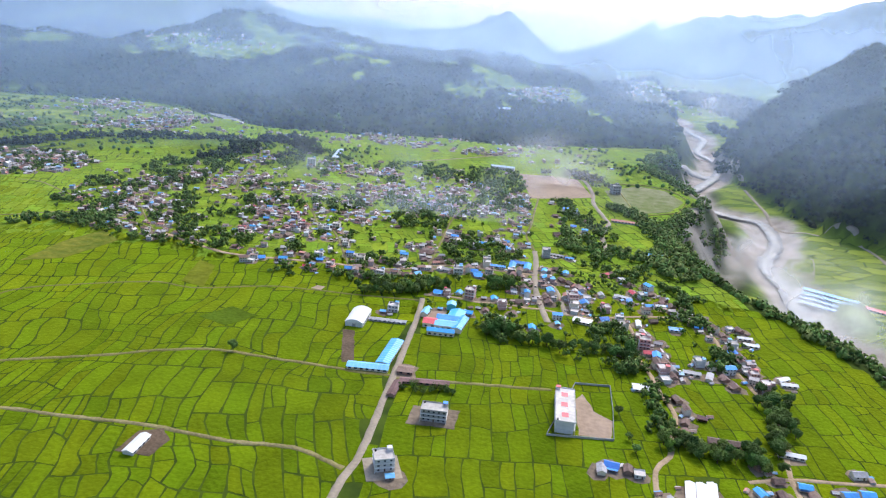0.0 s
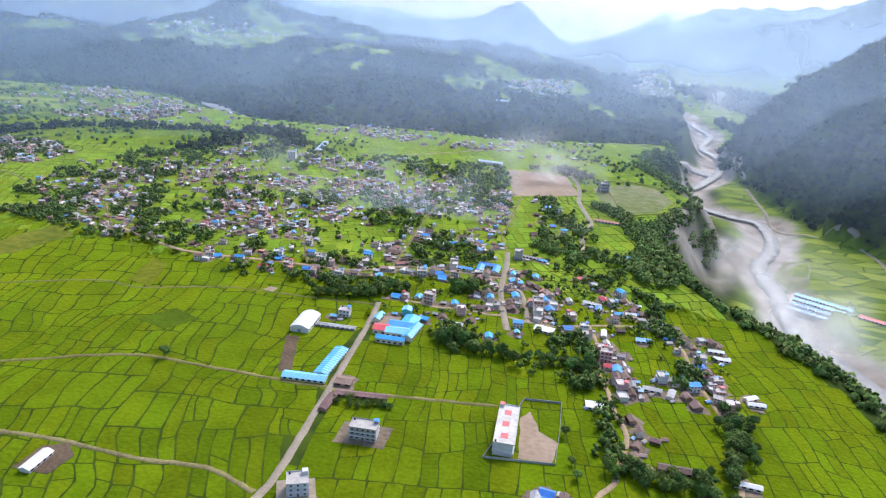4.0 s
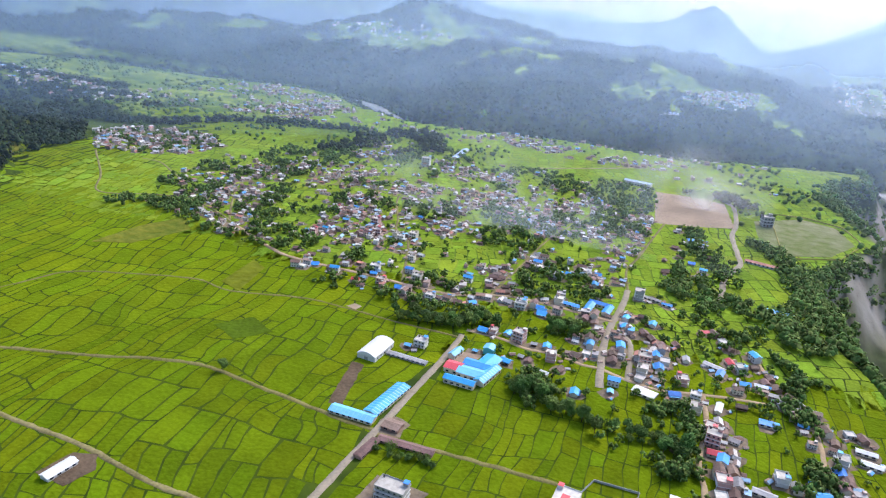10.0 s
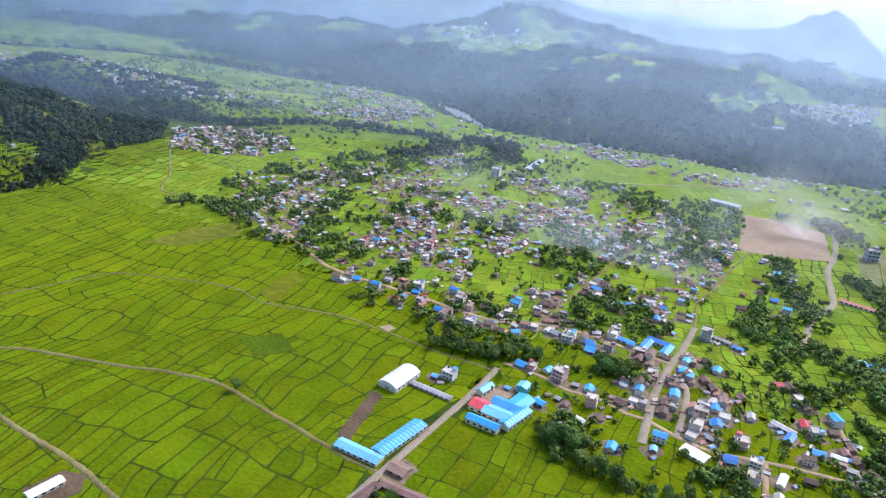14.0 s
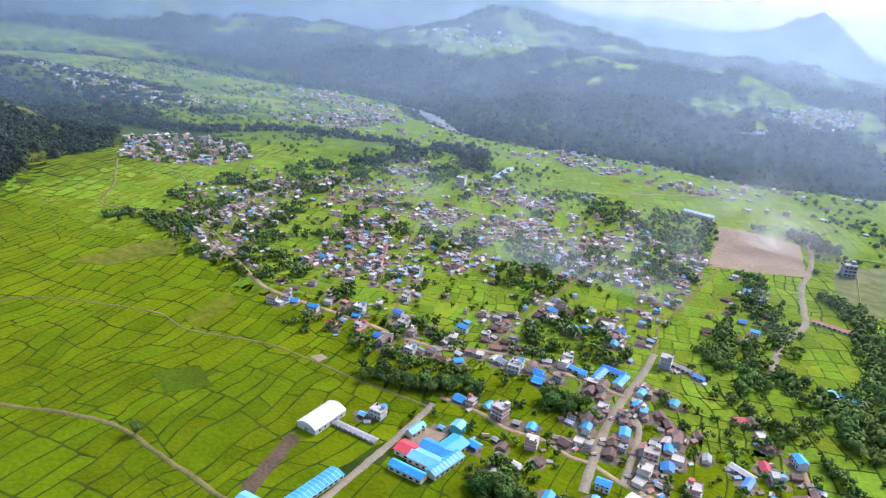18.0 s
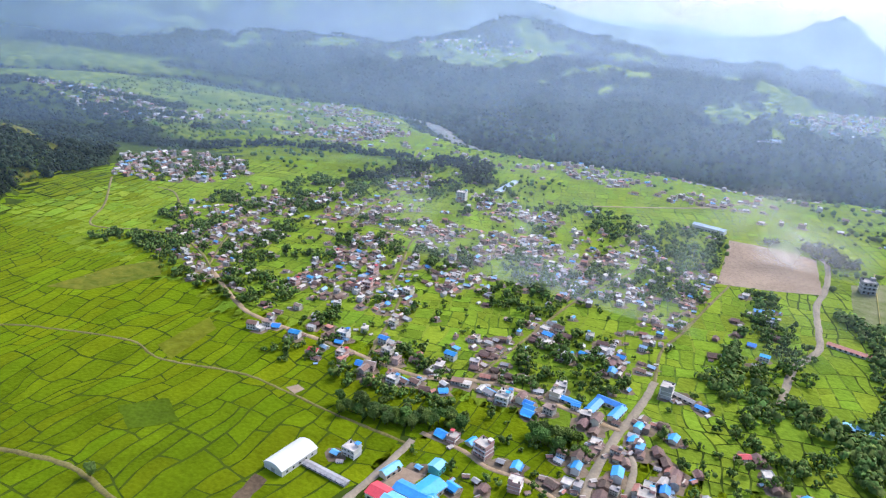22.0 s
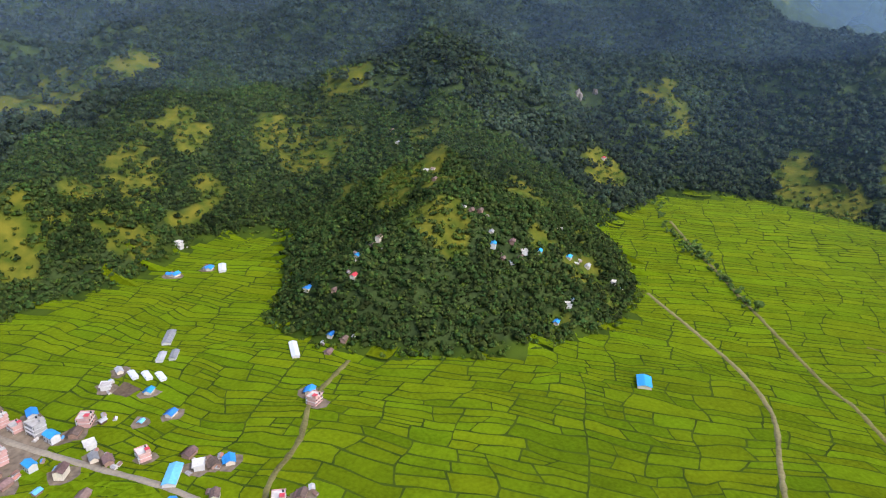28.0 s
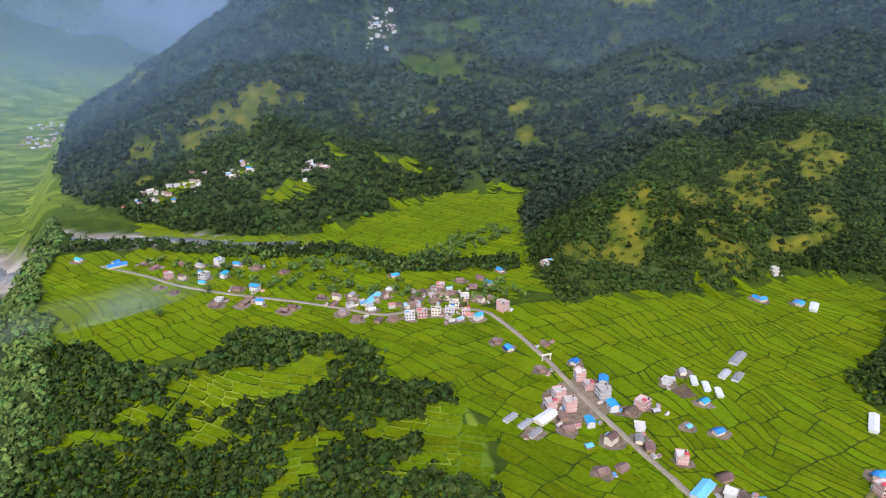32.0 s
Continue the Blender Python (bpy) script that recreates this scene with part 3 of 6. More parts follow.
def smooth_line(pts, step=5.0):
    """A rounded line through the points."""
    p = [Vector((*q, 0)) for q in pts]
    p = [p[0] * 2 - p[1]] + p + [p[-1] * 2 - p[-2]]
    out = []
    for a, b, c, d in zip(p, p[1:], p[2:], p[3:]):
        k = max(2, int((c - b).length / step))
        for i in range(k):
            t = i / k
            q = 0.5 * (2 * b + (c - a) * t + (2 * a - 5 * b + 4 * c - d) * t * t + (3 * b - a - 3 * c + d) * t ** 3)
            out.append((q.x, q.y))
    return out + [tuple(pts[-1])]


def ribbon(name, pts, width, material, label, lift=0.18, category="road", wobble=0.15, kind="structure", level=None):
    """A road, track or stream laid along a line on the ground, with ragged edges and a thickness."""
    line = np.array(smooth_line(pts))
    d = np.gradient(line, axis=0)
    d /= np.linalg.norm(d, axis=1)[:, None] + 1e-9
    side = np.stack([-d[:, 1], d[:, 0]], 1)
    k = len(line)
    w = width / 2 * (1 + wobble * (np.random.RandomState(k).rand(2, k) * 2 - 1))
    left, right = line + side * w[0][:, None], line - side * w[1][:, None]
    rows = [left + side * 0.3, left, line, right, right - side * 0.3]
    ups = [-0.5, lift, lift + 0.04, lift, -0.5]
    verts = np.concatenate([np.column_stack([r, (land(r[:, 0], r[:, 1]) if level is None else np.full(k, level)) + up]) for r, up in zip(rows, ups)])
    faces = [(j * k + i, (j + 1) * k + i, (j + 1) * k + i + 1, j * k + i + 1) for j in range(4) for i in range(k - 1)]
    me = bpy.data.meshes.new(name)
    mesh_fill(me, verts, faces)
    me.materials.append(material)
    return tagged(new(name, me), label, category, kind=kind)


ROAD = grow([(-62, 40), (-64, 12), (-62, -16), (-60, -52), (-60, -94), (-56, -138), (-49, -156), (-22, -166), (3, -168), (21, -182), (44, -200), (59, -210), (84, -227), (110, -248), (130, -271), (160, -300)])
ROAD_NORTH = grow([(-62, 40), (-60, 100), (-56, 150), (-51, 187), (-50, 197), (-47, 214), (-46, 264), (-45, 336), (-46, 362)])
LANE_MID = grow([(-300, 455), (-285, 447), (-262, 438), (-242, 427)])
LANE = grow([(-242, 427), (-195, 405), (-170, 399), (-121, 401), (-73, 402), (-49, 415), (-26, 420), (19, 418)])
STREET = grow([(19, 466), (20, 444), (19, 415), (20, 386), (23, 365), (26, 348)])
STREET_EAST = grow([(21, 407), (28, 404), (32, 396), (35, 374), (36, 360)])
WHITE_ROAD = grow([(66, 712), (72, 696), (75, 649), (73, 615), (78, 575), (80, 551), (72, 523), (71, 482)])
LANE_WEST = grow([(-300, 455), (-330, 444), (-366, 427), (-400, 459), (-451, 499)])
NORTH_WAY = grow([(-116, 716), (-35, 784), (3, 845)])
EAST_BANK = grow([(314, 1051), (299, 851), (298, 767), (322, 744), (353, 734), (361, 666), (330, 560), (300, 500)])
CROSS = grow([(36, 361), (50, 360), (62, 364), (78, 369), (97, 373), (112, 374)])
CROSS_WEST = grow([(-46, 368), (-26, 368), (-14, 365), (1, 367), (15, 364), (22, 365), (36, 361)])
LANE_A = grow([(69, 366), (72, 343), (71, 315), (74, 300), (76, 282), (79, 267), (74, 248), (71, 236), (64, 226), (62, 205), (64, 170)])
LANE_B = grow([(86, 420), (92, 410), (102, 384), (110, 374), (115, 355), (116, 342), (116, 323), (119, 306), (123, 275), (119, 250), (115, 230), (114, 200), (110, 160)])
LANE_SOUTH = grow([(98, 226), (115, 231), (136, 233), (160, 236)])
TRACK_1 = grow([(-51, 203), (-72, 211), (-98, 210), (-131, 213), (-165, 212), (-197, 211), (-227, 200), (-256, 181), (-302, 148)])
TRACK_2 = grow([(-47, 272), (-66, 272), (-110, 275), (-133, 276), (-155, 270), (-181, 258), (-218, 244), (-236, 233), (-302, 205), (-366, 179), (-434, 149)])
TRACK_2E = grow([(-45, 270), (-9, 273), (26, 276)])
TRACK_3 = grow([(-46, 359), (-80, 357), (-110, 357), (-137, 355), (-174, 342), (-199, 344), (-235, 330), (-262, 315), (-270, 294), (-282, 257)])
TRACK_4 = grow([(-58, 55), (-80, 44), (-105, 40), (-130, 30), (-165, 28)])
VILLAGE_LANES = [[(-247, 429), (-279, 472), (-300, 510), (-265, 535), (-239, 549), (-249, 586), (-260, 653), (-266, 680), (-290, 740)], [(-100, 402), (-127, 464), (-145, 482), (-153, 500), (-178, 550), (-169, 567), (-137, 587)], [(-50, 416), (-48, 473), (-46, 527), (-34, 598), (-39, 629)],
                 [(19, 466), (13, 498), (16, 525), (19, 566), (23, 615)], [(-137, 587), (-80, 592), (-34, 598)], [(-239, 549), (-205, 556), (-178, 550)], [(-410, 512), (-392, 514), (-365, 499), (-346, 488)]]
VILLAGE_LANES = [grow(q) for q in VILLAGE_LANES]
ribbon("road", ROAD, 4.3, CONCRETE_ROAD, "pale concrete road through rice fields", 0.3)
ribbon("road", ROAD_NORTH, 4.8, CONCRETE_ROAD, "pale concrete road through rice fields", 0.32)
ribbon("road", STREET, 5.6, CONCRETE_ROAD, "pale concrete main street of the village", 0.34)
ribbon("road", STREET_EAST, 4.2, CONCRETE_ROAD, "pale concrete side street between houses", 0.37)
ribbon("road", WHITE_ROAD, 6.0, CONCRETE_ROAD, "pale gravel road curving past a clay field")
ribbon("road", LANE, 4.4, DIRT_ROAD, "light brown dirt road lined with houses", 0.36)
ribbon("road", LANE_MID, 2.4, EARTH_TRACK, "narrow dirt lane at the edge of the village", 0.4)
ribbon("track", LANE_WEST, 2.4, EARTH_TRACK, "narrow earth track between terraces", 0.5, "track", 0.3)
ribbon("road", NORTH_WAY, 3.6, DIRT_ROAD, "pale road through far fields", 0.5)
ribbon("road", EAST_BANK, 6.0, CONCRETE_ROAD, "pale road on the far river bank", 0.6)
ribbon("road", CROSS, 3.2, DIRT_ROAD, "narrow dirt lane between small houses", 0.28)
ribbon("road", CROSS_WEST, 3.4, DIRT_ROAD, "narrow dirt lane between small houses", 0.26)
ribbon("road", LANE_B, 3.2, DIRT_ROAD, "narrow dirt lane between small houses", 0.24)
ribbon("road", LANE_SOUTH, 3.0, DIRT_ROAD, "narrow dirt lane between small houses", 0.24)
ribbon("road", LANE_A, 3.4, DIRT_ROAD, "narrow dirt lane between small houses", 0.3)
for way in VILLAGE_LANES:
    ribbon("road", way, 2.6, EARTH_TRACK, "narrow dirt lane inside the village", 0.22)
ribbon("track", TRACK_1, 3.6, EARTH_TRACK, "worn earth track between rice fields", 0.26, "track", 0.3)
for way in (TRACK_2, TRACK_2E, TRACK_4):
    ribbon("track", way, 3.6, TRACK, "worn grassy earth track between rice fields", 0.24, "track", 0.35)
ribbon("track", TRACK_3, 2.2, TRACK, "narrow grassy foot track between rice fields", 0.24, "track", 0.4)
ribbon("river", RIVER, 21, WATER, "pale silty river in a gravel bed", 0.0, "river", 0.3, level=(LOW - 4.5) * K)
ribbon("river", NORTH_RIVER, 38, WATER, "pale silty river in a deep gorge", 1.2, "river", 0.3)
ribbon("river", SIDE_STREAM, 18, WATER, "shallow side stream over gravel", 0.5, "river", 0.3)

# ---- building blocks ----
def part(name, bm, material, parent, label=""):
    """Links a bmesh as one mesh object under a thing or a part."""
    me = bpy.data.meshes.new(name)
    bm.to_mesh(me)
    bm.free()
    me.materials.append(material)
    ob = new(name, me)
    ob.parent = parent
    return tagged(ob, label) if label else ob


def box(bm, x0, x1, y0, y1, z0, z1):
    v = [bm.verts.new(p) for p in ((x0, y0, z0), (x1, y0, z0), (x1, y1, z0), (x0, y1, z0), (x0, y0, z1), (x1, y0, z1), (x1, y1, z1), (x0, y1, z1))]
    for f in ((0, 3, 2, 1), (4, 5, 6, 7), (0, 1, 5, 4), (1, 2, 6, 5), (2, 3, 7, 6), (3, 0, 4, 7)):
        bm.faces.new([v[i] for i in f])
    return bm


def slab(*size):
    return box(bmesh.new(), *size)


def gable(bm, lx, ly, z, rise, over=0.5, thick=0.12):
    """A pitched sheet roof along x, with eaves, a ridge cap and a thickness, in one piece."""
    x0, x1, h = -lx / 2 - over, lx / 2 + over, ly / 2 + over
    drop = rise * over / (ly / 2)
    side = [(-h, z - drop), (-0.2, z + rise - 0.06), (-0.2, z + rise + 0.02), (0.2, z + rise + 0.02), (0.2, z + rise - 0.06), (h, z - drop), (h, z - drop - thick), (0, z + rise - thick - 0.1), (-h, z - drop - thick)]
    a, b = [bm.verts.new((x0, *q)) for q in side], [bm.verts.new((x1, *q)) for q in side]
    n = len(side)
    for i in range(n):
        bm.faces.new((a[i], b[i], b[(i + 1) % n], a[(i + 1) % n]))
    for end in (a, b):
        for f in ((0, 1, 7, 8), (1, 2, 3, 4, 7), (4, 5, 6, 7)):
            bm.faces.new([end[i] for i in f])
    bmesh.ops.recalc_face_normals(bm, faces=bm.faces)
    return bm


def gable_wall(bm, lx, ly, z0, z1, rise):
    x, y = lx / 2, ly / 2
    a = [bm.verts.new(p) for p in ((-x, -y, z0), (x, -y, z0), (x, y, z0), (-x, y, z0), (-x, -y, z1), (x, -y, z1), (x, y, z1), (-x, y, z1), (-x, 0, z1 + rise - 0.1), (x, 0, z1 + rise - 0.1))]
    for f in ((0, 1, 5, 4), (2, 3, 7, 6), (1, 2, 6, 9, 5), (3, 0, 4, 8, 7), (4, 5, 9, 8), (6, 7, 8, 9)):
        bm.faces.new([a[i] for i in f])
    return bm


def empty_thing(name, label, category, group="", at=None):
    ob = new(name)
    ob.empty_display_size = 0.5
    if at is not None:
        ob.matrix_basis = at
    return tagged(ob, label, category, group)


def openings(parent, lx, ly, floors, high, count, z0=0.3, backs=True):
    """Windows as dark panes in proud frames, and a door, on the long walls."""
    for f in range(floors):
        zb = z0 + f * high + 0.95
        for s in ((-1, 1) if backs else (-1,)):
            for i in range(count):
                x = (i + 0.5) / count * lx - lx / 2
                if f == 0 and s == -1 and i == count // 2:
                    part("door", slab(x - 0.5, x + 0.5, s * ly / 2 - 0.05, s * ly / 2 + 0.05, z0, z0 + 2.05), WOOD, parent, "dark wooden door")
                    continue
                w = part("window", slab(x - 0.62, x + 0.62, s * ly / 2 - 0.05, s * ly / 2 + 0.05, zb, zb + 1.25), GLASS_DARK, parent)
    return parent


def flat_house(at, wall, lx, ly, floors, label, windows=3, roof_bits=True, tin=None, high=2.9, frame_only=False):
    ob = empty_thing("house", label, "house", "houses of the valley", at)
    top = 0.3 + floors * high
    bm = slab(-lx / 2, lx / 2, -ly / 2, ly / 2, -1.6, top - 0.05)
    part("wall", bm, wall, ob)
    for f in range(1, floors + 1):
        part("floor_slab", slab(-lx / 2 - 0.55, lx / 2 + 0.35, -ly / 2 - 1.0, ly / 2 + 0.35, 0.3 + f * high - 0.16, 0.3 + f * high), WHITE if f < floors else ROOFTOP, ob, "pale concrete slab with a balcony edge")
    bm = bmesh.new()
    for x0, x1, y0, y1 in ((-lx / 2 - 0.5, lx / 2 + 0.3, -ly / 2 - 0.95, -ly / 2 - 0.8), (-lx / 2 - 0.5, lx / 2 + 0.3, ly / 2 + 0.18, ly / 2 + 0.33), (-lx / 2 - 0.5, -lx / 2 - 0.35, -ly / 2 - 0.8, ly / 2 + 0.18), (lx / 2 + 0.15, lx / 2 + 0.3, -ly / 2 - 0.8, ly / 2 + 0.18)):
        box(bm, x0, x1, y0, y1, top, top + 0.75)
    part("parapet", bm, wall, ob)
    if roof_bits:
        head = part("stair_head", slab(lx / 2 - 2.9, lx / 2 - 0.2, ly / 2 - 2.8, ly / 2, top, top + 2.2), wall, ob)
        part("roof", slab(lx / 2 - 3.2, lx / 2, ly / 2 - 3.1, ly / 2 + 0.1, top + 2.2, top + 2.35), tin or ROOFTOP, head)
        bm = bmesh.new()
        bmesh.ops.create_cone(bm, cap_ends=True, segments=10, radius1=0.6, radius2=0.55, depth=1.3, matrix=Matrix.Translation((-lx / 2 + 1.2, ly / 2 - 1.2, top + 0.65)))
        part("water_tank", bm, BLACK, ob, "black plastic water tank")
    if floors > 1:
        for x in (-lx / 2 - 0.4, lx / 2 + 0.1):
            part("balcony_post", slab(x - 0.14, x + 0.14, -ly / 2 - 0.92, -ly / 2 - 0.66, -0.6, top - 0.1), WHITE, ob)
    openings(ob, lx, ly, floors, high, windows, backs=floors < 3)
    return ob


def tin_house(at, wall, roof, lx, ly, label, floors=1, rise=1.4, windows=2, high=2.6, porch=False):
    ob = empty_thing("house", label, "house", "houses of the valley", at)
    top = 0.3 + floors * high
    part("wall", gable_wall(bmesh.new(), lx, ly, -1.6, top, rise), wall, ob)
    part("roof", gable(bmesh.new(), lx, ly, top, rise, 0.6), roof, ob)
    openings(ob, lx, ly, floors, high, windows, backs=False)
    if porch:
        bm = bmesh.new()
        v = [bm.verts.new(p) for p in ((-lx / 2, -ly / 2 - 2.0, 2.1), (lx / 2, -ly / 2 - 2.0, 2.1), (lx / 2, -ly / 2 - 0.06, 2.62), (-lx / 2, -ly / 2 - 0.06, 2.62))]
        bm.faces.new(v)
        bmesh.ops.solidify(bm, geom=bm.faces[:], thickness=0.08)
        part("porch_roof", bm, roof, ob)
        for x in (-lx / 2 + 0.2, lx / 2 - 0.2):
            part("post", slab(x - 0.07, x + 0.07, -ly / 2 - 1.9, -ly / 2 - 1.76, -0.5, 2.1), WOOD, ob)
    return ob


def shed(at, wall, roof, lx, ly, label, rise=1.2, high=2.6, bays=0, category="shed"):
    """A long low shed with a ribbed roof, piers and open bays between them, the bays drawn as dark panels."""
    ob = empty_thing("shed", label, category, at=at)
    part("wall", gable_wall(bmesh.new(), lx, ly, -0.5, high, rise), wall, ob)
    part("roof", gable(bmesh.new(), lx, ly, high, rise, 0.5), roof, ob)
    if lx > 25 and roof in (BLUE, LBLUE):
        for i in range(int(lx / 3)):
            strip = part("skylight_strip", gable(bmesh.new(), 0.5, ly, high + 0.03, rise, 0.08, 0.05), SHEET, ob, "milky translucent roof strip")
            strip.matrix_basis = Matrix.Translation(((i + 0.5) * 3 - int(lx / 3) * 1.5, 0, 0))
    n = bays or max(2, int(lx / 4))
    for i in range(n):
        x = (i + 0.5) / n * lx - lx / 2
        # dark panel on the solid wall stands for the shade inside a bay
        part("opening", slab(x - 1.1, x + 1.1, -ly / 2 - 0.04, -ly / 2 + 0.1, 0.7, 2.1), GLASS_DARK, ob, "dark panel for a shaded open bay")
    return ob


MADE = {}
KINDS = {
    "rust": lambda at: tin_house(at, BRICKWALL, RUST, 7.6, 5.4, "small brick house with a rusty brown tin roof", porch=True),
    "rust2": lambda at: tin_house(at, CREAM, RUST, 8.6, 5.6, "two-storey cream house with a rusty tin roof", 2, 1.5, 3),
    "grey": lambda at: tin_house(at, CREAM, GREYTIN, 8.0, 5.2, "small plastered house with a grey tin roof"),
    "blue": lambda at: tin_house(at, CREAM, BLUE, 8.0, 5.6, "small plastered house with a bright blue tin roof", porch=True),
    "blue2": lambda at: tin_house(at, WHITE, BLUE, 8.4, 6.0, "two-storey white house with a bright blue tin roof", 2, 1.3, 3),
    "white2": lambda at: flat_house(at, WHITE, 8.4, 7.0, 2, "two-storey white concrete house with a flat roof terrace", tin=BLUE),
    "cream2": lambda at: flat_house(at, CREAM, 8.0, 6.6, 2, "two-storey cream concrete house with a flat roof", tin=RUST),
    "pink3": lambda at: flat_house(at, PINK, 8.6, 8.0, 3, "three-storey pink concrete house with a flat roof terrace"),
    "pink2": lambda at: flat_house(at, PINK, 8.2, 7.0, 2, "two-storey pink concrete house with a flat roof", tin=RED),
    "grey3": lambda at: flat_house(at, GREYWALL, 9.0, 7.6, 3, "three-storey unpainted concrete house with a flat roof"),
    "white1": lambda at: flat_house(at, WHITE, 7.0, 6.0, 1, "single-storey white concrete house with a flat roof", 2, roof_bits=False),
    "teal2": lambda at: tin_house(at, TEAL, LBLUE, 7.6, 7.4, "two-storey teal house with a light blue tin roof", 2, 1.2, 3),
    "red1": lambda at: tin_house(at, CREAM, RED, 8.4, 5.4, "small house with a bright red tin roof"),
    "hut": lambda at: tin_house(at, WOOD, GREYTIN, 4.2, 3.4, "small wooden outhouse with a grey tin roof", rise=0.8, windows=1, high=2.1),
    "bluehut": lambda at: tin_house(at, BRICKWALL, LBLUE, 4.6, 3.6, "small outhouse with a light blue tin roof", rise=0.8, windows=1, high=2.1),
}
TAKEN = []
JOINED = []


def place_house(kind, x, y, turn=0.0, size=1.0, radius=6.5, joined=False):
    if joined:
        TAKEN.append((x, y, radius * size))
        JOINED.append((x, y, turn, size, kind))
        return None
    at = Matrix.Translation((x, y, float(land(x, y)))) @ pose(0, 0, 0, 0, 0, turn)
    TAKEN.append((x, y, radius * size))
    if kind not in MADE:
        MADE[kind] = KINDS[kind](at)
        return MADE[kind]
    return copy_thing(MADE[kind], at @ Matrix.Scale(size, 4))


def at_place(x, y, turn=0.0, up=0.0):
    return Matrix.Translation((x, y, float(land(x, y)) + up)) @ pose(0, 0, 0, 0, 0, turn)


def spot(x, y, turn=0.0, up=0.0):
    """A pose at a place of the plan."""
    return at_place(K * x, K * y, turn, up)


def house_at(kind, x, y, turn=0.0, size=1.0):
    return place_house(kind, K * x, K * y, turn, size)


def keep_clear(*places):
    TAKEN.extend((K * x, K * y, K * r) for x, y, r in places)


# ---- landmark buildings ----
def arched_hall(at):
    """A long white hall with a low curved roof."""
    ob = empty_thing("hall", "long white hall with a low curved sheet roof", "hall", at=at)
    lx, ly = 28.0, 15.0
    part("wall", slab(-lx / 2, lx / 2, -ly / 2, ly / 2, -0.5, 4.2), WHITE, ob)
    bm, n = bmesh.new(), 10
    rows = []
    for i in range(n + 1):
        a = -1 + 2 * i / n
        y, z = a * (ly / 2 + 0.4), 4.1 + 2.8 * (1 - a * a)
        rows.append([bm.verts.new((x, y, z)) for x in (-lx / 2 - 0.4, lx / 2 + 0.4)])
    for a, b in zip(rows, rows[1:]):
        bm.faces.new((a[0], a[1], b[1], b[0]))
    for k in (0, 1):
        bm.faces.new([r[k] for r in rows])
    part("roof", bm, WHITETIN, ob)
    part("door", slab(-lx / 2 - 0.06, -lx / 2 + 0.05, -1.5, 1.5, 0, 2.8), GREYTIN, ob, "grey sheet door")
    for i in range(5):
        x = -10 + 5 * i
        part("window", slab(x - 0.7, x + 0.7, -ly / 2 - 0.05, -ly / 2 + 0.05, 1.2, 2.4), GLASS_DARK, ob)
    return ob


arched_hall(spot(-75, 325, 88))
shed(spot(-51.3, 292, 84), CREAM, BLUE, 40.0, 9.9, "long poultry shed with a bright blue tin roof")
shed(spot(-58.5, 276, 2), CREAM, LBLUE, 30.4, 8.3, "long poultry shed with a light blue tin roof")
shed(spot(-59.5, 326.5, 0), GREYWALL, GREYTIN, 32.0, 4.5, "long narrow shed with a grey tin roof", 0.6, 2.0)
shed(spot(-41, 277, 0), BRICKWALL, RUST, 11.2, 9.6, "low store with a dark red rusty roof")
shed(spot(-31, 268.5, 4), BRICKWALL, RUST, 35.2, 5.4, "long brown-roofed row shed beside the crossroads", 0.8, 2.3)
shed(spot(-43, 260, 84), BRICKWALL, RUST, 19.2, 5.4, "brown-roofed low shed beside the road", 0.8, 2.3)
house_at("white2", -59, 341, 0)
house_at("bluehut", -64, 337, 0)
keep_clear((-75, 325, 12), (-51, 285, 8), (-50, 298, 8), (-60, 276, 10), (-60, 326, 8), (-41, 277, 5), (-31, 268, 11), (-43, 260, 6))
# the blue-roofed yard with its red-roofed store
for x, y, turn, roof, lx, ly, words in ((-24, 341, 82, BLUE, 10, 8, "low hall with a bright blue tin roof"), (-21, 330, 80, BLUE, 16, 5, "low hall with a bright blue tin roof"), (-28, 328, 0, LBLUE, 12, 7, "low hall with a light blue tin roof"),
                                      (-28, 335.5, 0, BLUE, 12, 6, "low hall with a bright blue tin roof"), (-37, 329, 0, RED, 7, 7, "store with a bright red tin roof"), (-30, 319, 0, BLUE, 14, 4, "low shed with a bright blue tin roof"), (-41, 341, 80, LBLUE, 8, 3.5, "narrow shed with a light blue tin roof")):
    shed(spot(x, y, turn), CREAM, roof, lx * K, ly * K, words, 1.6, 4.0)
keep_clear((-28, 332, 20))
flat_house(spot(-23, 242, 0), GREYWALL, 16.5, 9.0, 3, "three-storey unpainted concrete apartment block in the rice field", 5, tin=BLUE)
flat_house(spot(-37, 207, 20), WHITE, 11.0, 9.5, 3, "three-storey white house under construction beside the road", 3, tin=WHITE)
part("yard", slab(-13, 8, -11.5, 10, 0.02, 0.3), CONCRETE_ROAD, new("house_yard"))
yard = bpy.data.objects["house_yard"]
yard.matrix_basis = spot(-36, 207, 20)
tagged(yard, "pale paved yard round a roadside house", "yard", kind="structure")
house_at("bluehut", -33.5, 201, 20)
flat_house(spot(30.5, 256, 88), WHITE, 42, 12.0, 3, "long three-storey white school block with a flat roof", 9, tin=RED)
for x, y in ((30.7, 264), (30.3, 256), (30.2, 248)):
    bm = slab(-2.6, 2.6, -2.2, 2.2, 0, 0.12)
    ob = part("roof_sheet", bm, RED, None)
    ob.matrix_basis = spot(x, y, 88, 9.0)
    tagged(ob, "red tin sheet lying on the school roof", "roof sheet")
keep_clear((-23, 242, 8), (-37, 207, 9), (30, 246, 10), (32, 264, 10))


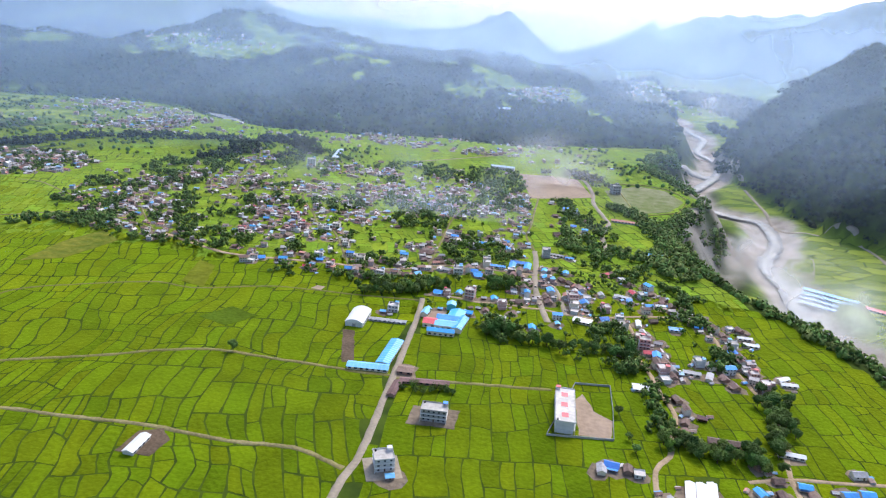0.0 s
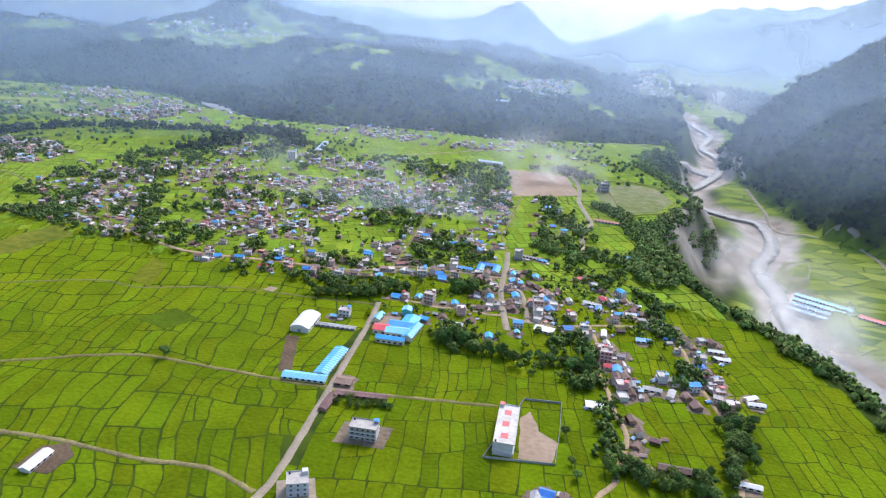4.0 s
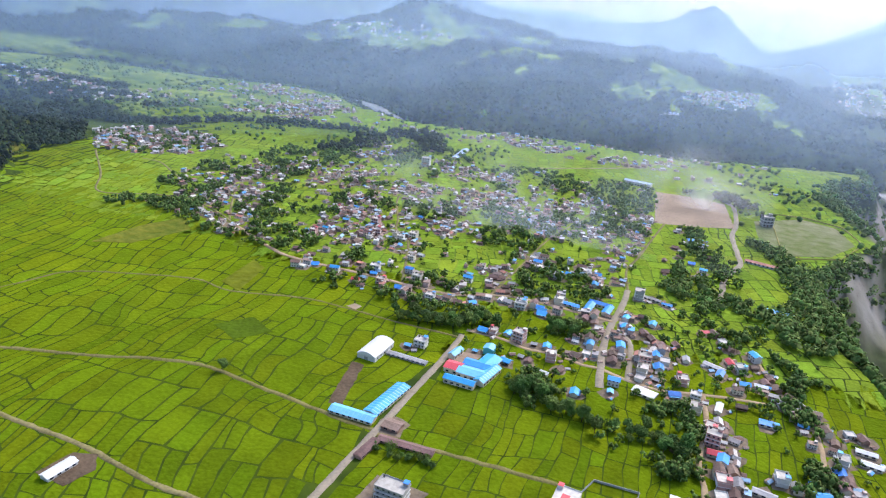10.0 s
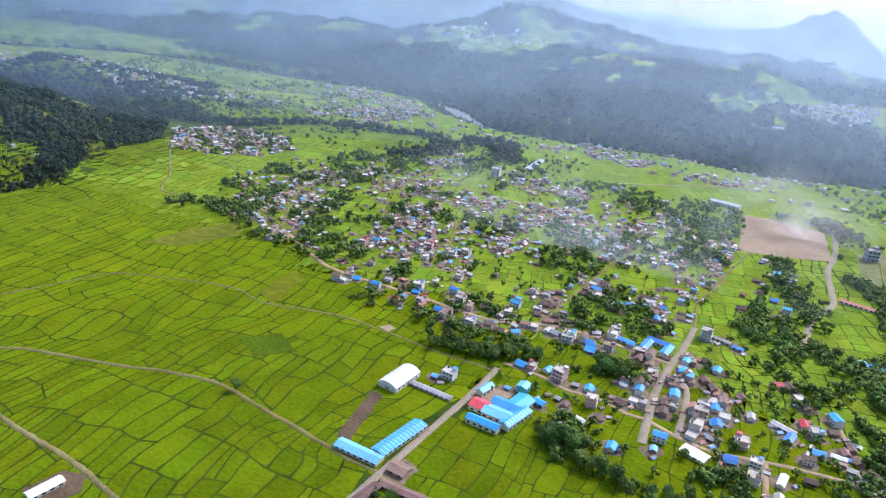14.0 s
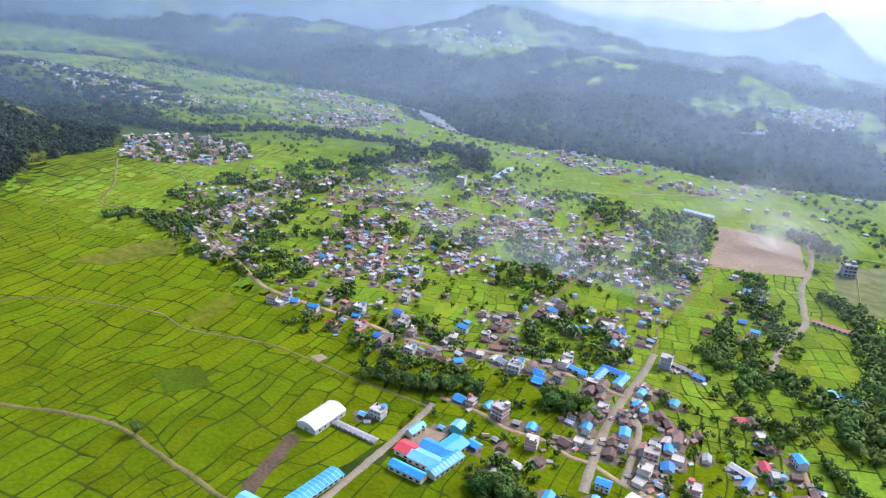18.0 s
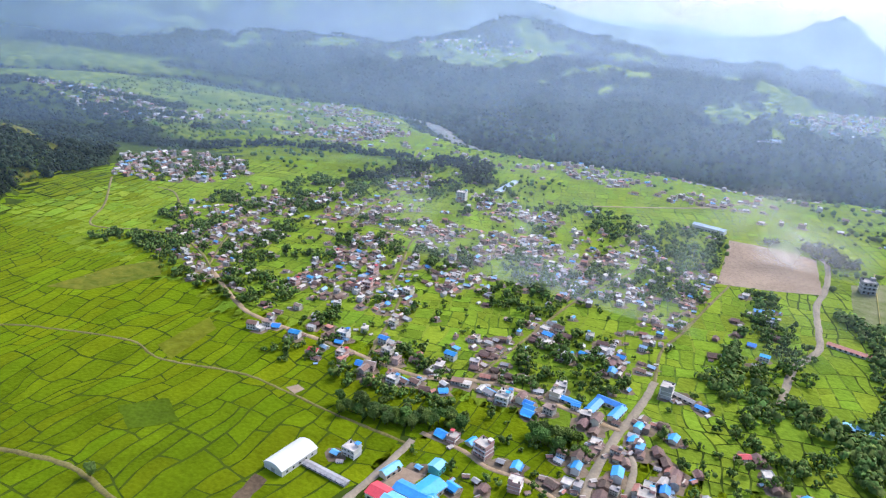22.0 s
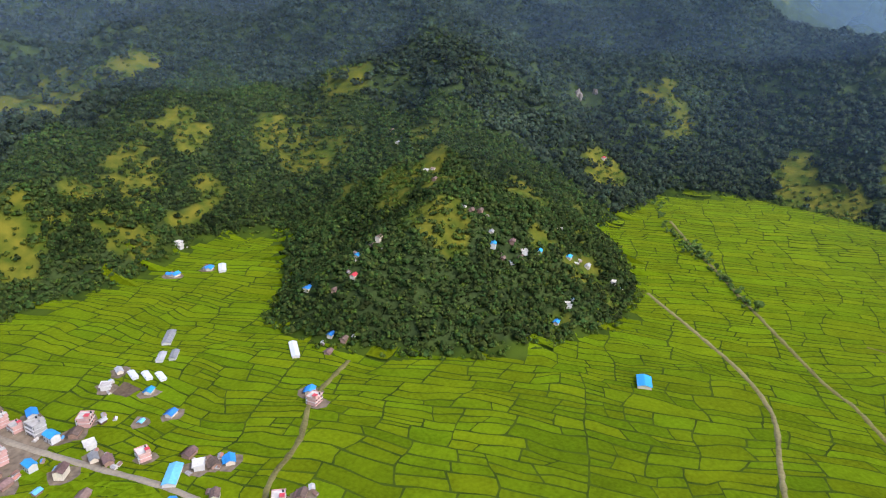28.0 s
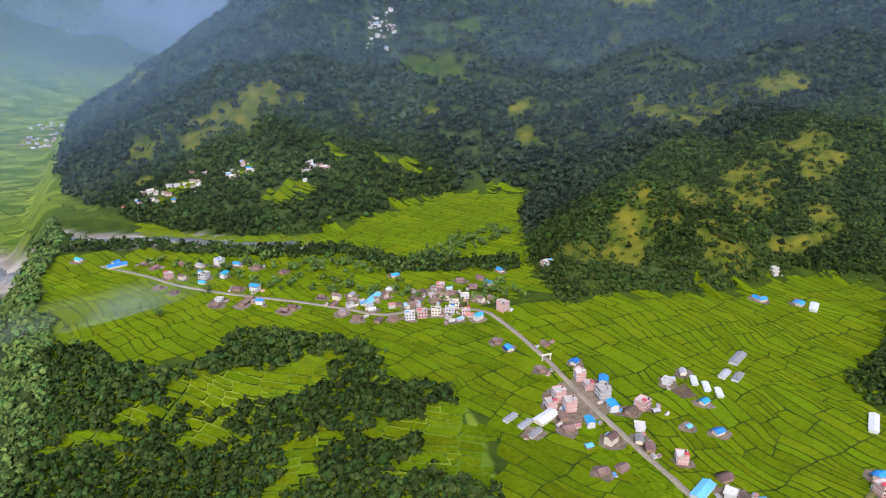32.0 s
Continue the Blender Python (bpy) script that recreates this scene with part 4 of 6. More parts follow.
def walled_compound(ring, label, material=None):
    ob = empty_thing("compound_wall", label, "wall", at=Matrix.Identity(4))
    ring = grow(ring)
    for (ax, ay), (bx, by) in zip(ring, ring[1:] + ring[:1]):
        n = int(math.hypot(bx - ax, by - ay) / 6) + 1
        for i in range(n):
            p, q = (ax + (bx - ax) * i / n, ay + (by - ay) * i / n), (ax + (bx - ax) * (i + 0.985) / n, ay + (by - ay) * (i + 0.985) / n)
            d = Vector((q[0] - p[0], q[1] - p[1], 0))
            piece = part("wall_panel", slab(0, d.length, -0.12, 0.12, -0.5, 1.7), material or GREYWALL, ob)
            piece.matrix_basis = Matrix.Translation((*p, float(land(*p)))) @ d.to_track_quat("X", "Z").to_matrix().to_4x4()
    return ob


COMPOUND = [(23, 240), (50, 242), (52, 264), (53, 285), (37, 284)]
walled_compound(COMPOUND, "grey concrete boundary wall round a school yard")


def patch(name, ring, material, label, lift=0.17, category="yard"):
    """A patch of bare or paved ground with a ragged outline."""
    pts = []
    ring = grow(ring)
    r = np.random.RandomState(len(ring) + int(abs(ring[0][0])))
    for (ax, ay), (bx, by) in zip(ring, ring[1:] + ring[:1]):
        n = max(2, int(math.hypot(bx - ax, by - ay) / 4))
        pts += [(ax + (bx - ax) * i / n + r.uniform(-0.6, 0.6), ay + (by - ay) * i / n + r.uniform(-0.6, 0.6)) for i in range(n)]
    bm = bmesh.new()
    zs = [float(land(*p)) for p in pts]
    top = [bm.verts.new((*p, z + lift)) for p, z in zip(pts, zs)]
    low = [bm.verts.new((*p, z - 0.6)) for p, z in zip(pts, zs)]
    bm.faces.new(top)
    for i in range(len(pts)):
        j = (i + 1) % len(pts)
        bm.faces.new((top[i], low[i], low[j], top[j]))
    bmesh.ops.triangulate(bm, faces=[f for f in bm.faces if len(f.verts) > 4])
    bmesh.ops.recalc_face_normals(bm, faces=bm.faces)
    me = bpy.data.meshes.new(name)
    bm.to_mesh(me)
    bm.free()
    me.materials.append(material)
    return tagged(new(name, me), label, category, kind="structure")


patch("yard", [(36, 243), (49, 243), (51, 256), (44, 262), (40, 276), (36, 270)], CLAY, "bare earth school yard", 0.16)
patch("clay_field", [(4, 709), (40, 712), (64, 706), (74, 637), (45, 622), (16, 612)], CLAY, "levelled reddish clay sports field", 0.2)
patch("quarry_ground", [(88, 668), (125, 700), (150, 690), (160, 650), (140, 610), (103, 588), (92, 620)], QUARRY, "scraped quarry ground with gravel heaps", 0.2)
patch("yard", [(-40, 346), (-30, 348), (-31, 338), (-35, 333), (-41, 335)], CLAY, "packed earth yard between blue-roofed halls", 0.19)
patch("ploughed_strip", [(-80, 312), (-74, 312), (-66, 280), (-72, 279)], SOIL, "ploughed brown strip beside the poultry sheds", 0.19)
patch("fallow_field", [(-289, 353), (-287, 391), (-276, 418), (-256, 402), (-268, 364)], FALLOW, "brownish fallow field among green paddies", 0.32, "field")
patch("ripening_plot", [(-186, 349), (-191, 384), (-178, 377), (-170, 344)], YELLOWING, "yellowish ripening plot among green paddies", 0.32, "field")
patch("dark_plot", [(-155, 308), (-144, 324), (-127, 316), (-138, 301)], DEEP_GREEN, "dark green plot among paddies", 0.32, "field")
patch("bare_spot", [(-112, 359), (-109, 364), (-104, 363), (-105, 358)], CLAY, "small pale bare spot beside a track", 0.32, "field")
patch("yard", [(-134, 196), (-121, 195), (-118, 206), (-124, 212), (-132, 209)], SOIL, "bare soil round a farm shed", 0.32)
patch("yard", [(-34, 236), (-14, 236), (-13, 250), (-33, 250)], YARD, "trodden earth round the apartment block", 0.3)
patch("gravel_works", [(248, 620), (273, 668), (291, 656), (271, 598), (245, 584)], QUARRY, "scraped gravel works on the valley floor", 0.3)
YELLOW = mat("yellow_wall_paint", (0.6, 0.48, 0.16), 0.8, 0.15, 0.8, 0.05, 0.3)
walled_compound([(100, 700), (128, 706), (156, 694), (166, 655), (146, 606), (108, 585)], "low yellow boundary wall round the quarry ground", YELLOW)
keep_clear((40, 685, 30), (45, 655, 30), (25, 650, 25), (120, 640, 40))

def rock_face(at, size, seed, label):
    """A bare craggy outcrop that breaks out of a slope."""
    r = random.Random(seed)
    bm = bmesh.new()
    bmesh.ops.create_icosphere(bm, subdivisions=3, radius=1.0)
    for v in bm.verts:
        q = noise.noise(v.co * 1.7 + Vector((seed, 0, 0))) * 0.5 + noise.noise(v.co * 4.0) * 0.22
        v.co *= 1 + q
        v.co.x *= 1.0
        v.co.y *= 0.55
    me = bpy.data.meshes.new("rock_face")
    bm.to_mesh(me)
    bm.free()
    me.materials.append(ROCK)
    ob = new("rock_face", me)
    ob.matrix_basis = at @ Matrix.Diagonal((size * 0.7, size * 0.9, size, 1))
    return tagged(ob, label, "rock")


rock_face(spot(-557, 48, 70), 9, 1, "pale bare rock face in the hillside forest")
rock_face(spot(-575, 60, 70), 6, 2, "pale bare rock face in the hillside forest")
keep_clear((-550, 48, 11), (-570, 60, 7))

# ---- houses by the roads ----
LANE_ROWS = [("pink2", 59, 371), ("blue", 57, 358), ("white2", 66, 361), ("cream2", 67, 350), ("pink2", 74, 338), ("pink3", 75, 330), ("red1", 76, 322), ("blue", 64, 318), ("blue2", 79, 317), ("rust2", 78, 310), ("rust", 83, 314), ("pink2", 80, 304), ("grey", 85, 307), ("white1", 80, 296), ("rust", 84, 300), ("hut", 84, 323), ("red1", 79, 402), ("white2", 84, 397), ("blue2", 90, 413),
             ("blue", 86, 384), ("rust2", 83, 376), ("rust", 85, 363), ("white2", 100, 317), ("grey", 105, 315), ("rust", 109, 304), ("rust", 95, 391), ("rust", 100, 388), ("rust2", 105, 380), ("white1", 108, 378), ("rust", 113, 366), ("rust2", 118, 360), ("rust", 121, 354), ("white1", 127, 364), ("rust", 132, 363)]
LANE_ROWS_2 = [("white2", 122, 341), ("blue", 121, 333), ("rust", 123, 328), ("rust2", 121, 322), ("blue", 112, 321), ("white1", 122, 314), ("pink2", 124, 310), ("blue2", 113, 312), ("pink3", 126, 297), ("rust", 112, 297), ("rust", 82, 279), ("rust2", 84, 270), ("rust", 82, 261), ("rust", 90, 266), ("rust", 80, 253), ("rust", 84, 246), ("rust", 105, 235), ("rust", 109, 228),
               ("blue", 100, 219), ("rust", 108, 219), ("blue", 118, 226), ("rust", 120, 221), ("blue", 133, 224), ("blue", 140, 226), ("grey", 142, 238), ("white1", 57, 221), ("rust", 53, 223), ("blue", 47, 224), ("grey", 43, 221), ("hut", 66, 209), ("rust", 89, 418), ("rust", 97, 396), ("rust", 90, 404)]
STREET_ROWS = [("white2", -30, 407), ("rust2", -24, 413), ("blue", -18, 409), ("cream2", -13, 425), ("rust", 11, 410), ("rust", 5, 412), ("white1", 14, 403), ("blue2", 25, 423), ("blue", 26, 414), ("blue", 39, 425), ("grey3", 27, 457), ("blue2", 28, 388), ("rust", 26, 381), ("blue2", 14, 383), ("white1", 14, 374), ("rust", 10, 370), ("blue", -5, 371), ("hut", -11, 370), ("pink3", 0, 360), ("rust", 6, 353),
               ("hut", -5, 338), ("rust", -9, 353), ("blue", -18, 347), ("hut", -13, 355), ("teal2", -28, 352), ("pink3", -19, 371), ("blue", -26, 374), ("pink2", -33, 371)]
STREET_ROWS_2 = [("blue", -38, 371), ("bluehut", -34, 349), ("white2", 40, 388), ("pink3", 41, 380), ("cream2", 41, 371), ("white1", 41, 364), ("blue", 45, 391), ("white1", 50, 386), ("hut", 48, 367), ("blue2", 31, 354), ("bluehut", 31, 346), ("blue", 17, 337), ("red1", 65, 430), ("rust", 53, 408), ("rust", 46, 402), ("rust", 41, 407), ("grey", 59, 394), ("rust", 28, 398), ("blue", 48, 379),
                 ("rust", 70, 431), ("white1", 75, 423), ("rust", 78, 417), ("rust", 12, 395), ("rust2", 12, 389), ("rust", 27, 374), ("rust2", 9, 417), ("rust", 36, 412), ("rust", 33, 431)]
WEST_ROWS = [("white2", -77, 391, 0), ("blue", -98, 394, 10), ("pink2", -110, 395, 10), ("red1", -124, 390, 15), ("blue2", -141, 395, 15), ("blue", -156, 397, 30), ("white1", -160, 390, 0), ("white2", -122, 410, 10), ("blue2", -103, 418, 0), ("cream2", -94, 410, 0), ("rust", -62, 394, 20), ("blue", -55, 398, 40),
             ("rust", -180, 412, 30), ("white2", -30, 410, 10), ("blue", -20, 412, 0), ("blue", -17, 405, 0), ("grey3", -13, 430, 10), ("rust", -45, 428, 0), ("blue2", -68, 425, 0), ("rust", -80, 412, 0)]
PINK_ROWS = [("blue", -71, -85, 35), ("pink3", -66, -71, 80), ("pink2", -66, -63, 80), ("blue2", -74, -64, 60), ("grey3", -68, -54, 80), ("blue2", -67, -45, 80), ("pink3", -49, -59, 80), ("pink3", -50, -51, 80), ("pink2", -43, -55, 80), ("blue2", -52, -38, 80), ("rust", -44, -46, 80), ("rust", -42, -38, 0), ("rust2", -54, -25, 20), ("rust", -49, -9, 20), ("bluehut", -44, -25, 0),
             ("rust", -41, -10, 0), ("pink2", -80, -42, 30), ("hut", -83, -37, 0), ("rust", -73, -40, 30), ("white1", -70, -29, 60), ("grey", -65, -22, 60), ("rust", -66, -16, 60), ("pink2", -73, -6, 60), ("rust", -81, 8, 0)]
PINK_ROWS_2 = [("rust", -80, 20, 60), ("blue", -84, 24, 40), ("white1", -77, 16, 40), ("blue2", -56, 23, 60), ("rust", -57, 33, 60), ("rust2", -66, 32, 30), ("hut", -50, 22, 0), ("white1", -102, -55, 30), ("grey", -114, -60, 60), ("blue", -107, -36, 20), ("bluehut", -89, -23, 10), ("blue", -98, -16, 10), ("blue", -208, -113, 0), ("blue", -224, -101, 20), ("white1", -244, -142, 0),
               ("pink2", -129, 32, 0), ("blue", -135, 26, 20), ("pink2", -73, 53, 30), ("rust", -79, 58, 20), ("blue2", -52, 90, 60)]
SOUTH_ROWS = [("blue", 175, -315), ("blue", 151, -302), ("rust", 133, -293), ("rust", 126, -284), ("rust", 109, -284), ("grey", 98, -277), ("white2", 86, -278), ("blue", 75, -272), ("rust", 63, -262), ("rust", 48, -249), ("pink2", 117, -264), ("rust2", 109, -259), ("white2", 96, -256), ("blue2", 84, -254), ("rust", 122, -248), ("rust", 113, -238), ("blue", 97, -247), ("white1", 88, -217), ("rust", 77, -230),
              ("blue2", 67, -226), ("rust", 75, -207), ("blue2", 66, -205), ("rust", 49, -193), ("rust", 31, -201), ("rust2", 23, -197), ("grey", 14, -199), ("rust", 17, -167), ("rust", 7, -160), ("blue", -18, -219), ("rust", 90, -210), ("rust", 71, -214), ("rust", 54, -190)]
SOUTH_ROWS_2 = [("rust", -27, -188), ("pink2", -39, -192), ("rust", -43, -182), ("cream2", -25, -158), ("white2", -33, -157), ("pink2", -41, -153), ("blue2", -45, -145), ("pink3", -62, -151), ("rust", -67, -197), ("blue", -84, -205), ("blue", -69, -188), ("rust", -54, -198), ("white2", -113, -196), ("white1", -242, -140), ("blue", -207, -116), ("blue", -224, -103), ("rust", -44, -117), ("blue", -47, -108),
                ("rust", -66, -106), ("rust", -53, -84), ("rust2", -36, -176), ("rust", -30, -175), ("white1", -48, -174), ("rust", -58, -186), ("grey", 8, -178), ("rust", 26, -189), ("pink2", -17, -158), ("white2", -10, -158), ("rust", -16, -174), ("rust2", -55, -166), ("rust", -62, -166), ("rust", -8, -176), ("rust", -1, -160), ("cream2", -38, -164), ("rust", -20, -181)]
SPUR_ROWS = [("rust", -260, 77, 10), ("white1", -260, 84, 20), ("rust", -247, 76, 10), ("blue", -266, 91, 0), ("blue", -284, 104, 0), ("grey", -290, 114, 0), ("white1", -295, 129, 0), ("white1", -247, 113, 20), ("blue", -234, 110, 0), ("blue2", -251, 69, 10), ("grey", -259, 65, 10), ("red1", -200, 12, 0), ("rust", -220, 12, 10),
             ("blue", -213, 7, 0), ("rust", -290, 18, 0), ("white1", -326, -3, 0), ("grey", -378, -49, 0), ("rust", -400, -64, 0), ("rust", -268, 55, 0), ("white1", -305, 93, 0)]
SPUR_ROWS_2 = [("rust", -265, 51, 0), ("red1", -482, 88, 0), ("blue", -197, -14, 0), ("rust", -194, 4, 0), ("rust2", -224, 14, 0), ("blue", -176, 12, 0), ("rust", -175, 20, 0), ("rust", -167, 16, 0), ("pink2", -112, -199, 0), ("rust", -254, 84, 0), ("white1", -462, 372, 0), ("grey", -440, 378, 0), ("white1", -452, 384, 30), ("rust", -470, 400, 0), ("rust", 3, -385, 0), ("white1", 15, -369, 0), ("blue", 56, -391, 0), ("rust", 100, -424, 0), ("grey", 132, -411, 0), ("blue", 115, -400, 0), ("red1", 155, -417, 0), ("blue", -3, -465, 20)]
rows_rng = np.random.RandomState(3)
def heading(x, y, lines):
    """The way, in degrees, in which the nearest lane runs."""
    best = min((float(far_from([a, b], np.array(x), np.array(y))), math.atan2(b[1] - a[1], b[0] - a[0])) for w in lines for a, b in zip(w, w[1:]))
    return math.degrees(best[1])


BUILT_WAYS = [STREET, STREET_EAST, CROSS, CROSS_WEST, LANE, LANE_A, LANE_B, LANE_SOUTH, ROAD]
for rows in (LANE_ROWS, LANE_ROWS_2, STREET_ROWS, STREET_ROWS_2, SOUTH_ROWS, SOUTH_ROWS_2):
    for kind, x, y in rows:
        house_at(kind, x, y, heading(K * x, K * y, BUILT_WAYS) + rows_rng.choice([0, 0, 90, 180]) + rows_rng.uniform(-7, 7), rows_rng.uniform(0.8, 1.05))
for rows in (WEST_ROWS, PINK_ROWS, PINK_ROWS_2, SPUR_ROWS, SPUR_ROWS_2):
    for kind, x, y, turn in rows:
        house_at(kind, x, y, turn + rows_rng.uniform(-4, 4), rows_rng.uniform(0.8, 1.02) * (0.8 if rows in (SPUR_ROWS, SPUR_ROWS_2) else 1.0))
shed(spot(-128, 200, 86), WHITE, WHITETIN, 17.6, 6.4, "white farm shed beside a field track")
shed(spot(-201, 158, 10), CREAM, BLUE, 14.4, 9.6, "blue-roofed farm shed among rice terraces")
shed(spot(-147, -62, 30), WHITE, GREYTIN, 20.8, 6.4, "long grey-roofed greenhouse shed", 0.9, 2.2)
for x, y in ((-131, -52), (-135, -48)):
    shed(spot(x, y, 30), WHITE, GREYTIN, 12.8, 4.8, "long grey-roofed greenhouse shed", 0.7, 2.0)
shed(spot(-37, -48, 25), CREAM, WHITETIN, 17.6, 8.0, "low hall with a dull white tin roof")
for x, y, words in ((-23, -53, "low grey-roofed shed in a field"), (-27, -47, "low grey-roofed shed in a field"), (-28, -40, "low grey-roofed shed in a field"), (-114, -52, "narrow white-roofed poultry shed"), (-116, -46, "narrow white-roofed poultry shed"), (-118, -40, "narrow white-roofed poultry shed")):
    shed(spot(x, y, 28 if x > -60 else 62), WHITE, GREYTIN if x > -60 else WHITETIN, 11, 4, words, 0.6, 1.9)
shed(spot(-69, 11, 28), WHITE, LBLUE, 17.6, 7.2, "long roadside house with a light blue tin roof")
patch("yard", [(-109, -52), (-100, -50), (-100, -42), (-108, -41)], SOIL, "bare reddish yard between poultry sheds", 0.19)
patch("yard", [(-58, -72), (-44, -66), (-40, -54), (-44, -42), (-56, -40), (-70, -46), (-70, -68)], YARD, "packed dark earth round the roadside houses", 0.15)
keep_clear((-37, -48, 6), (-25, -50, 6), (-28, -41, 4), (-69, 11, 6), (-104, -46, 6), (-116, -47, 8))


def gate_arch(at):
    ob = empty_thing("gate_arch", "pale welcome arch spanning the road", "gate", at=at)
    for x in (-3.4, 3.4):
        part("pillar", slab(x - 0.45, x + 0.45, -0.45, 0.45, -0.5, 4.6), CREAM, ob)
    part("beam", slab(-4.2, 4.2, -0.55, 0.55, 4.6, 5.7), CREAM, ob)
    return ob


gate_arch(spot(-59.5, -92, 0))
shed(spot(-162, 0, 40), WHITE, WHITETIN, 22.4, 5.4, "long white-roofed shed at the wood's edge", 0.8, 2.2)
shed(spot(-228, -95, 40), WHITE, WHITETIN, 17.6, 6.4, "white-roofed shed below the wooded hill", 0.8, 2.2)
shed(spot(4, -188, 52), CREAM, LBLUE, 26.0, 7.0, "long hall with a light blue tin roof")
shed(spot(150, -296, 20), CREAM, BLUE, 19.2, 8.0, "shed with a bright blue tin roof")
shed(spot(96, 249, -4), BRICKWALL, RUST, 24.0, 5.8, "long low shed with a dark red roof")
PALE_BLUE = mat("faded_blue_tin", (0.4, 0.5, 0.62), 0.6, 0.2, 0.6, 0.05, 0.3)
shed(spot(-14, 722, -8), WHITE, PALE_BLUE, 40.0, 11.0, "long white school building with a light blue roof", 1.4, 5.5)
shed(spot(-194, 722, 96), CREAM, PALE_BLUE, 70.0, 10.0, "very long blue-roofed hall at the edge of the village")
for x, y, turn, lx in ((4, 427, 85, 17), (14, 428, 85, 17), (9, 434, -5, 20)):
    shed(spot(x, y, turn), CREAM, BLUE, lx, 6.5, "market hall with a bright blue tin roof beside the street", 1.4, 3.4)
for x, y, turn, lx, ly, roof, words in ((72, 394, -20, 16, 5, GREYTIN, "narrow shed with a grey tin roof between lanes"), (75, 388, 80, 11, 5, BLUE, "narrow shed with a bright blue tin roof between lanes"), (93, 386, 0, 9, 4, WHITETIN, "small pale-roofed shed in a garden"), (96, 355, 0, 12, 6, BLUE, "small shed with a bright blue roof in a field"),
                                        (94, 306, -8, 13, 4.5, GREYTIN, "low pale-roofed shed behind the houses"), (102, 304, 70, 11, 4.5, GREYTIN, "low pale-roofed shed behind the houses"), (132, 353, -4, 12, 4, WHITETIN, "narrow white-roofed shed in a field"), (133, 345, -8, 12, 4.5, WHITETIN, "narrow white-roofed shed in a field"),
                                        (76, 357, 85, 12, 4, WHITETIN, "narrow white-roofed shed beside the lane"), (120, 246, -8, 16, 4, WHITETIN, "long pale greenhouse shed in a field"), (138, 310, 30, 10, 4, WHITETIN, "low pale-roofed shed in a field"), (139, 305, 0, 12, 4, WHITETIN, "low pale-roofed shed in a field"),
                                        (74, 214, 80, 18, 5, WHITETIN, "long white-roofed poultry shed in a row"), (78, 214, 80, 18, 5, WHITETIN, "long white-roofed poultry shed in a row"), (82, 215, 80, 18, 5, WHITETIN, "long white-roofed poultry shed in a row"), (68, 286, 0, 15, 8, WHITETIN, "white tin shed beside the lane"),
                                        (45, 353, -14, 16, 9, WHITETIN, "wide hall with a clean white tin roof"), (33, 459, -14, 20, 4, GREYTIN, "long low grey-roofed row behind the street"), (43, 455, -8, 9, 4, BLUE, "small shed with a bright blue tin roof"), (15, 397, 84, 22, 6, RUST, "long brown-roofed shop row beside the street"),
                                        (-6, 425, -4, 14, 5, BLUE, "low shop row with a bright blue tin roof"), (0, 346, -10, 9, 4, WHITETIN, "small pale-roofed shed in a garden")):
    shed(spot(x, y, turn), CREAM, roof, lx, ly, words, 0.8, 2.5)
    keep_clear((x, y, 4))
for x, y in ((-57, 1132), (-44, 1128), (-30, 1126)):
    shed(spot(x, y, -10), WHITE, PALE_BLUE, 34, 16, "pale blue greenhouse on the far plateau", 2.0, 3.5)
house_at("grey3", 97, 661, 20, 1.4)
keep_clear((9, 429, 9), (97, 661, 6))
flat_house(spot(-204, 659, 10), WHITE, 12.0, 10.0, 4, "tall white house with a light blue roof hut", 3, tin=LBLUE)
keep_clear((-204, 659, 6))
shed(spot(104, 480, 0), CREAM, LBLUE, 25.6, 8.0, "low shed with a light blue tin roof")
FADED_RED = mat("faded_red_tin", (0.48, 0.2, 0.16), 0.7, 0.3, 0.6, 0.05, 0.3)
shed(spot(95, 560, -10), WHITE, FADED_RED, 38.4, 6.4, "long low row with a faded red roof")
for k in range(4):
    shed(spot(258 + 3.7 * k, 538 + 7.5 * k, -32), WHITE, BLUE, 67.2, 9.6, "long poultry shed with a blue tin roof in the river valley")
shed(spot(296, 532, -32), WHITE, RED, 35.2, 9.6, "long shed with a faded red roof in the river valley")

# ---- the old village: houses scattered along its lanes ----
VILLAGE = [(-249, 403), (-330, 430), (-348, 457), (-359, 506), (-367, 573), (-336, 635), (-295, 650), (-300, 730), (-216, 733), (-161, 690), (-124, 715), (-65, 705), (-30, 718), (-1, 708), (14, 620), (19, 479), (10, 432), (-85, 406), (-172, 404)]
HEARTS = [(-285, 478, 24), (-272, 456, 22), (-247, 431, 16), (-305, 505, 18), (-308, 548, 18), (-288, 580, 14), (-235, 578, 22), (-187, 496, 18), (-155, 467, 18), (-153, 513, 14), (-172, 572, 20), (-120, 571, 26), (-110, 600, 20), (-133, 656, 18), (-172, 661, 16), (-115, 508, 16), (-56, 560, 22), (-49, 620, 20), (-17, 557, 15), (6, 579, 18), (4, 610, 16), (2, 520, 14), (-7, 474, 14), (-43, 477, 13), (-178, 453, 15), (-63, 444, 12), (-265, 660, 12), (-200, 530, 12)]
FAR_HAMLET = [(-450, 500), (-497, 538), (-510, 606), (-425, 628), (-388, 592), (-400, 540)]
mix = ["rust"] * 13 + ["rust2"] * 4 + ["grey"] * 4 + ["blue"] * 2 + ["blue2"] * 2 + ["white2"] * 3 + ["cream2"] * 3 + ["pink2"] * 2 + ["white1"] * 4 + ["grey3", "hut", "hut", "hut", "bluehut"]


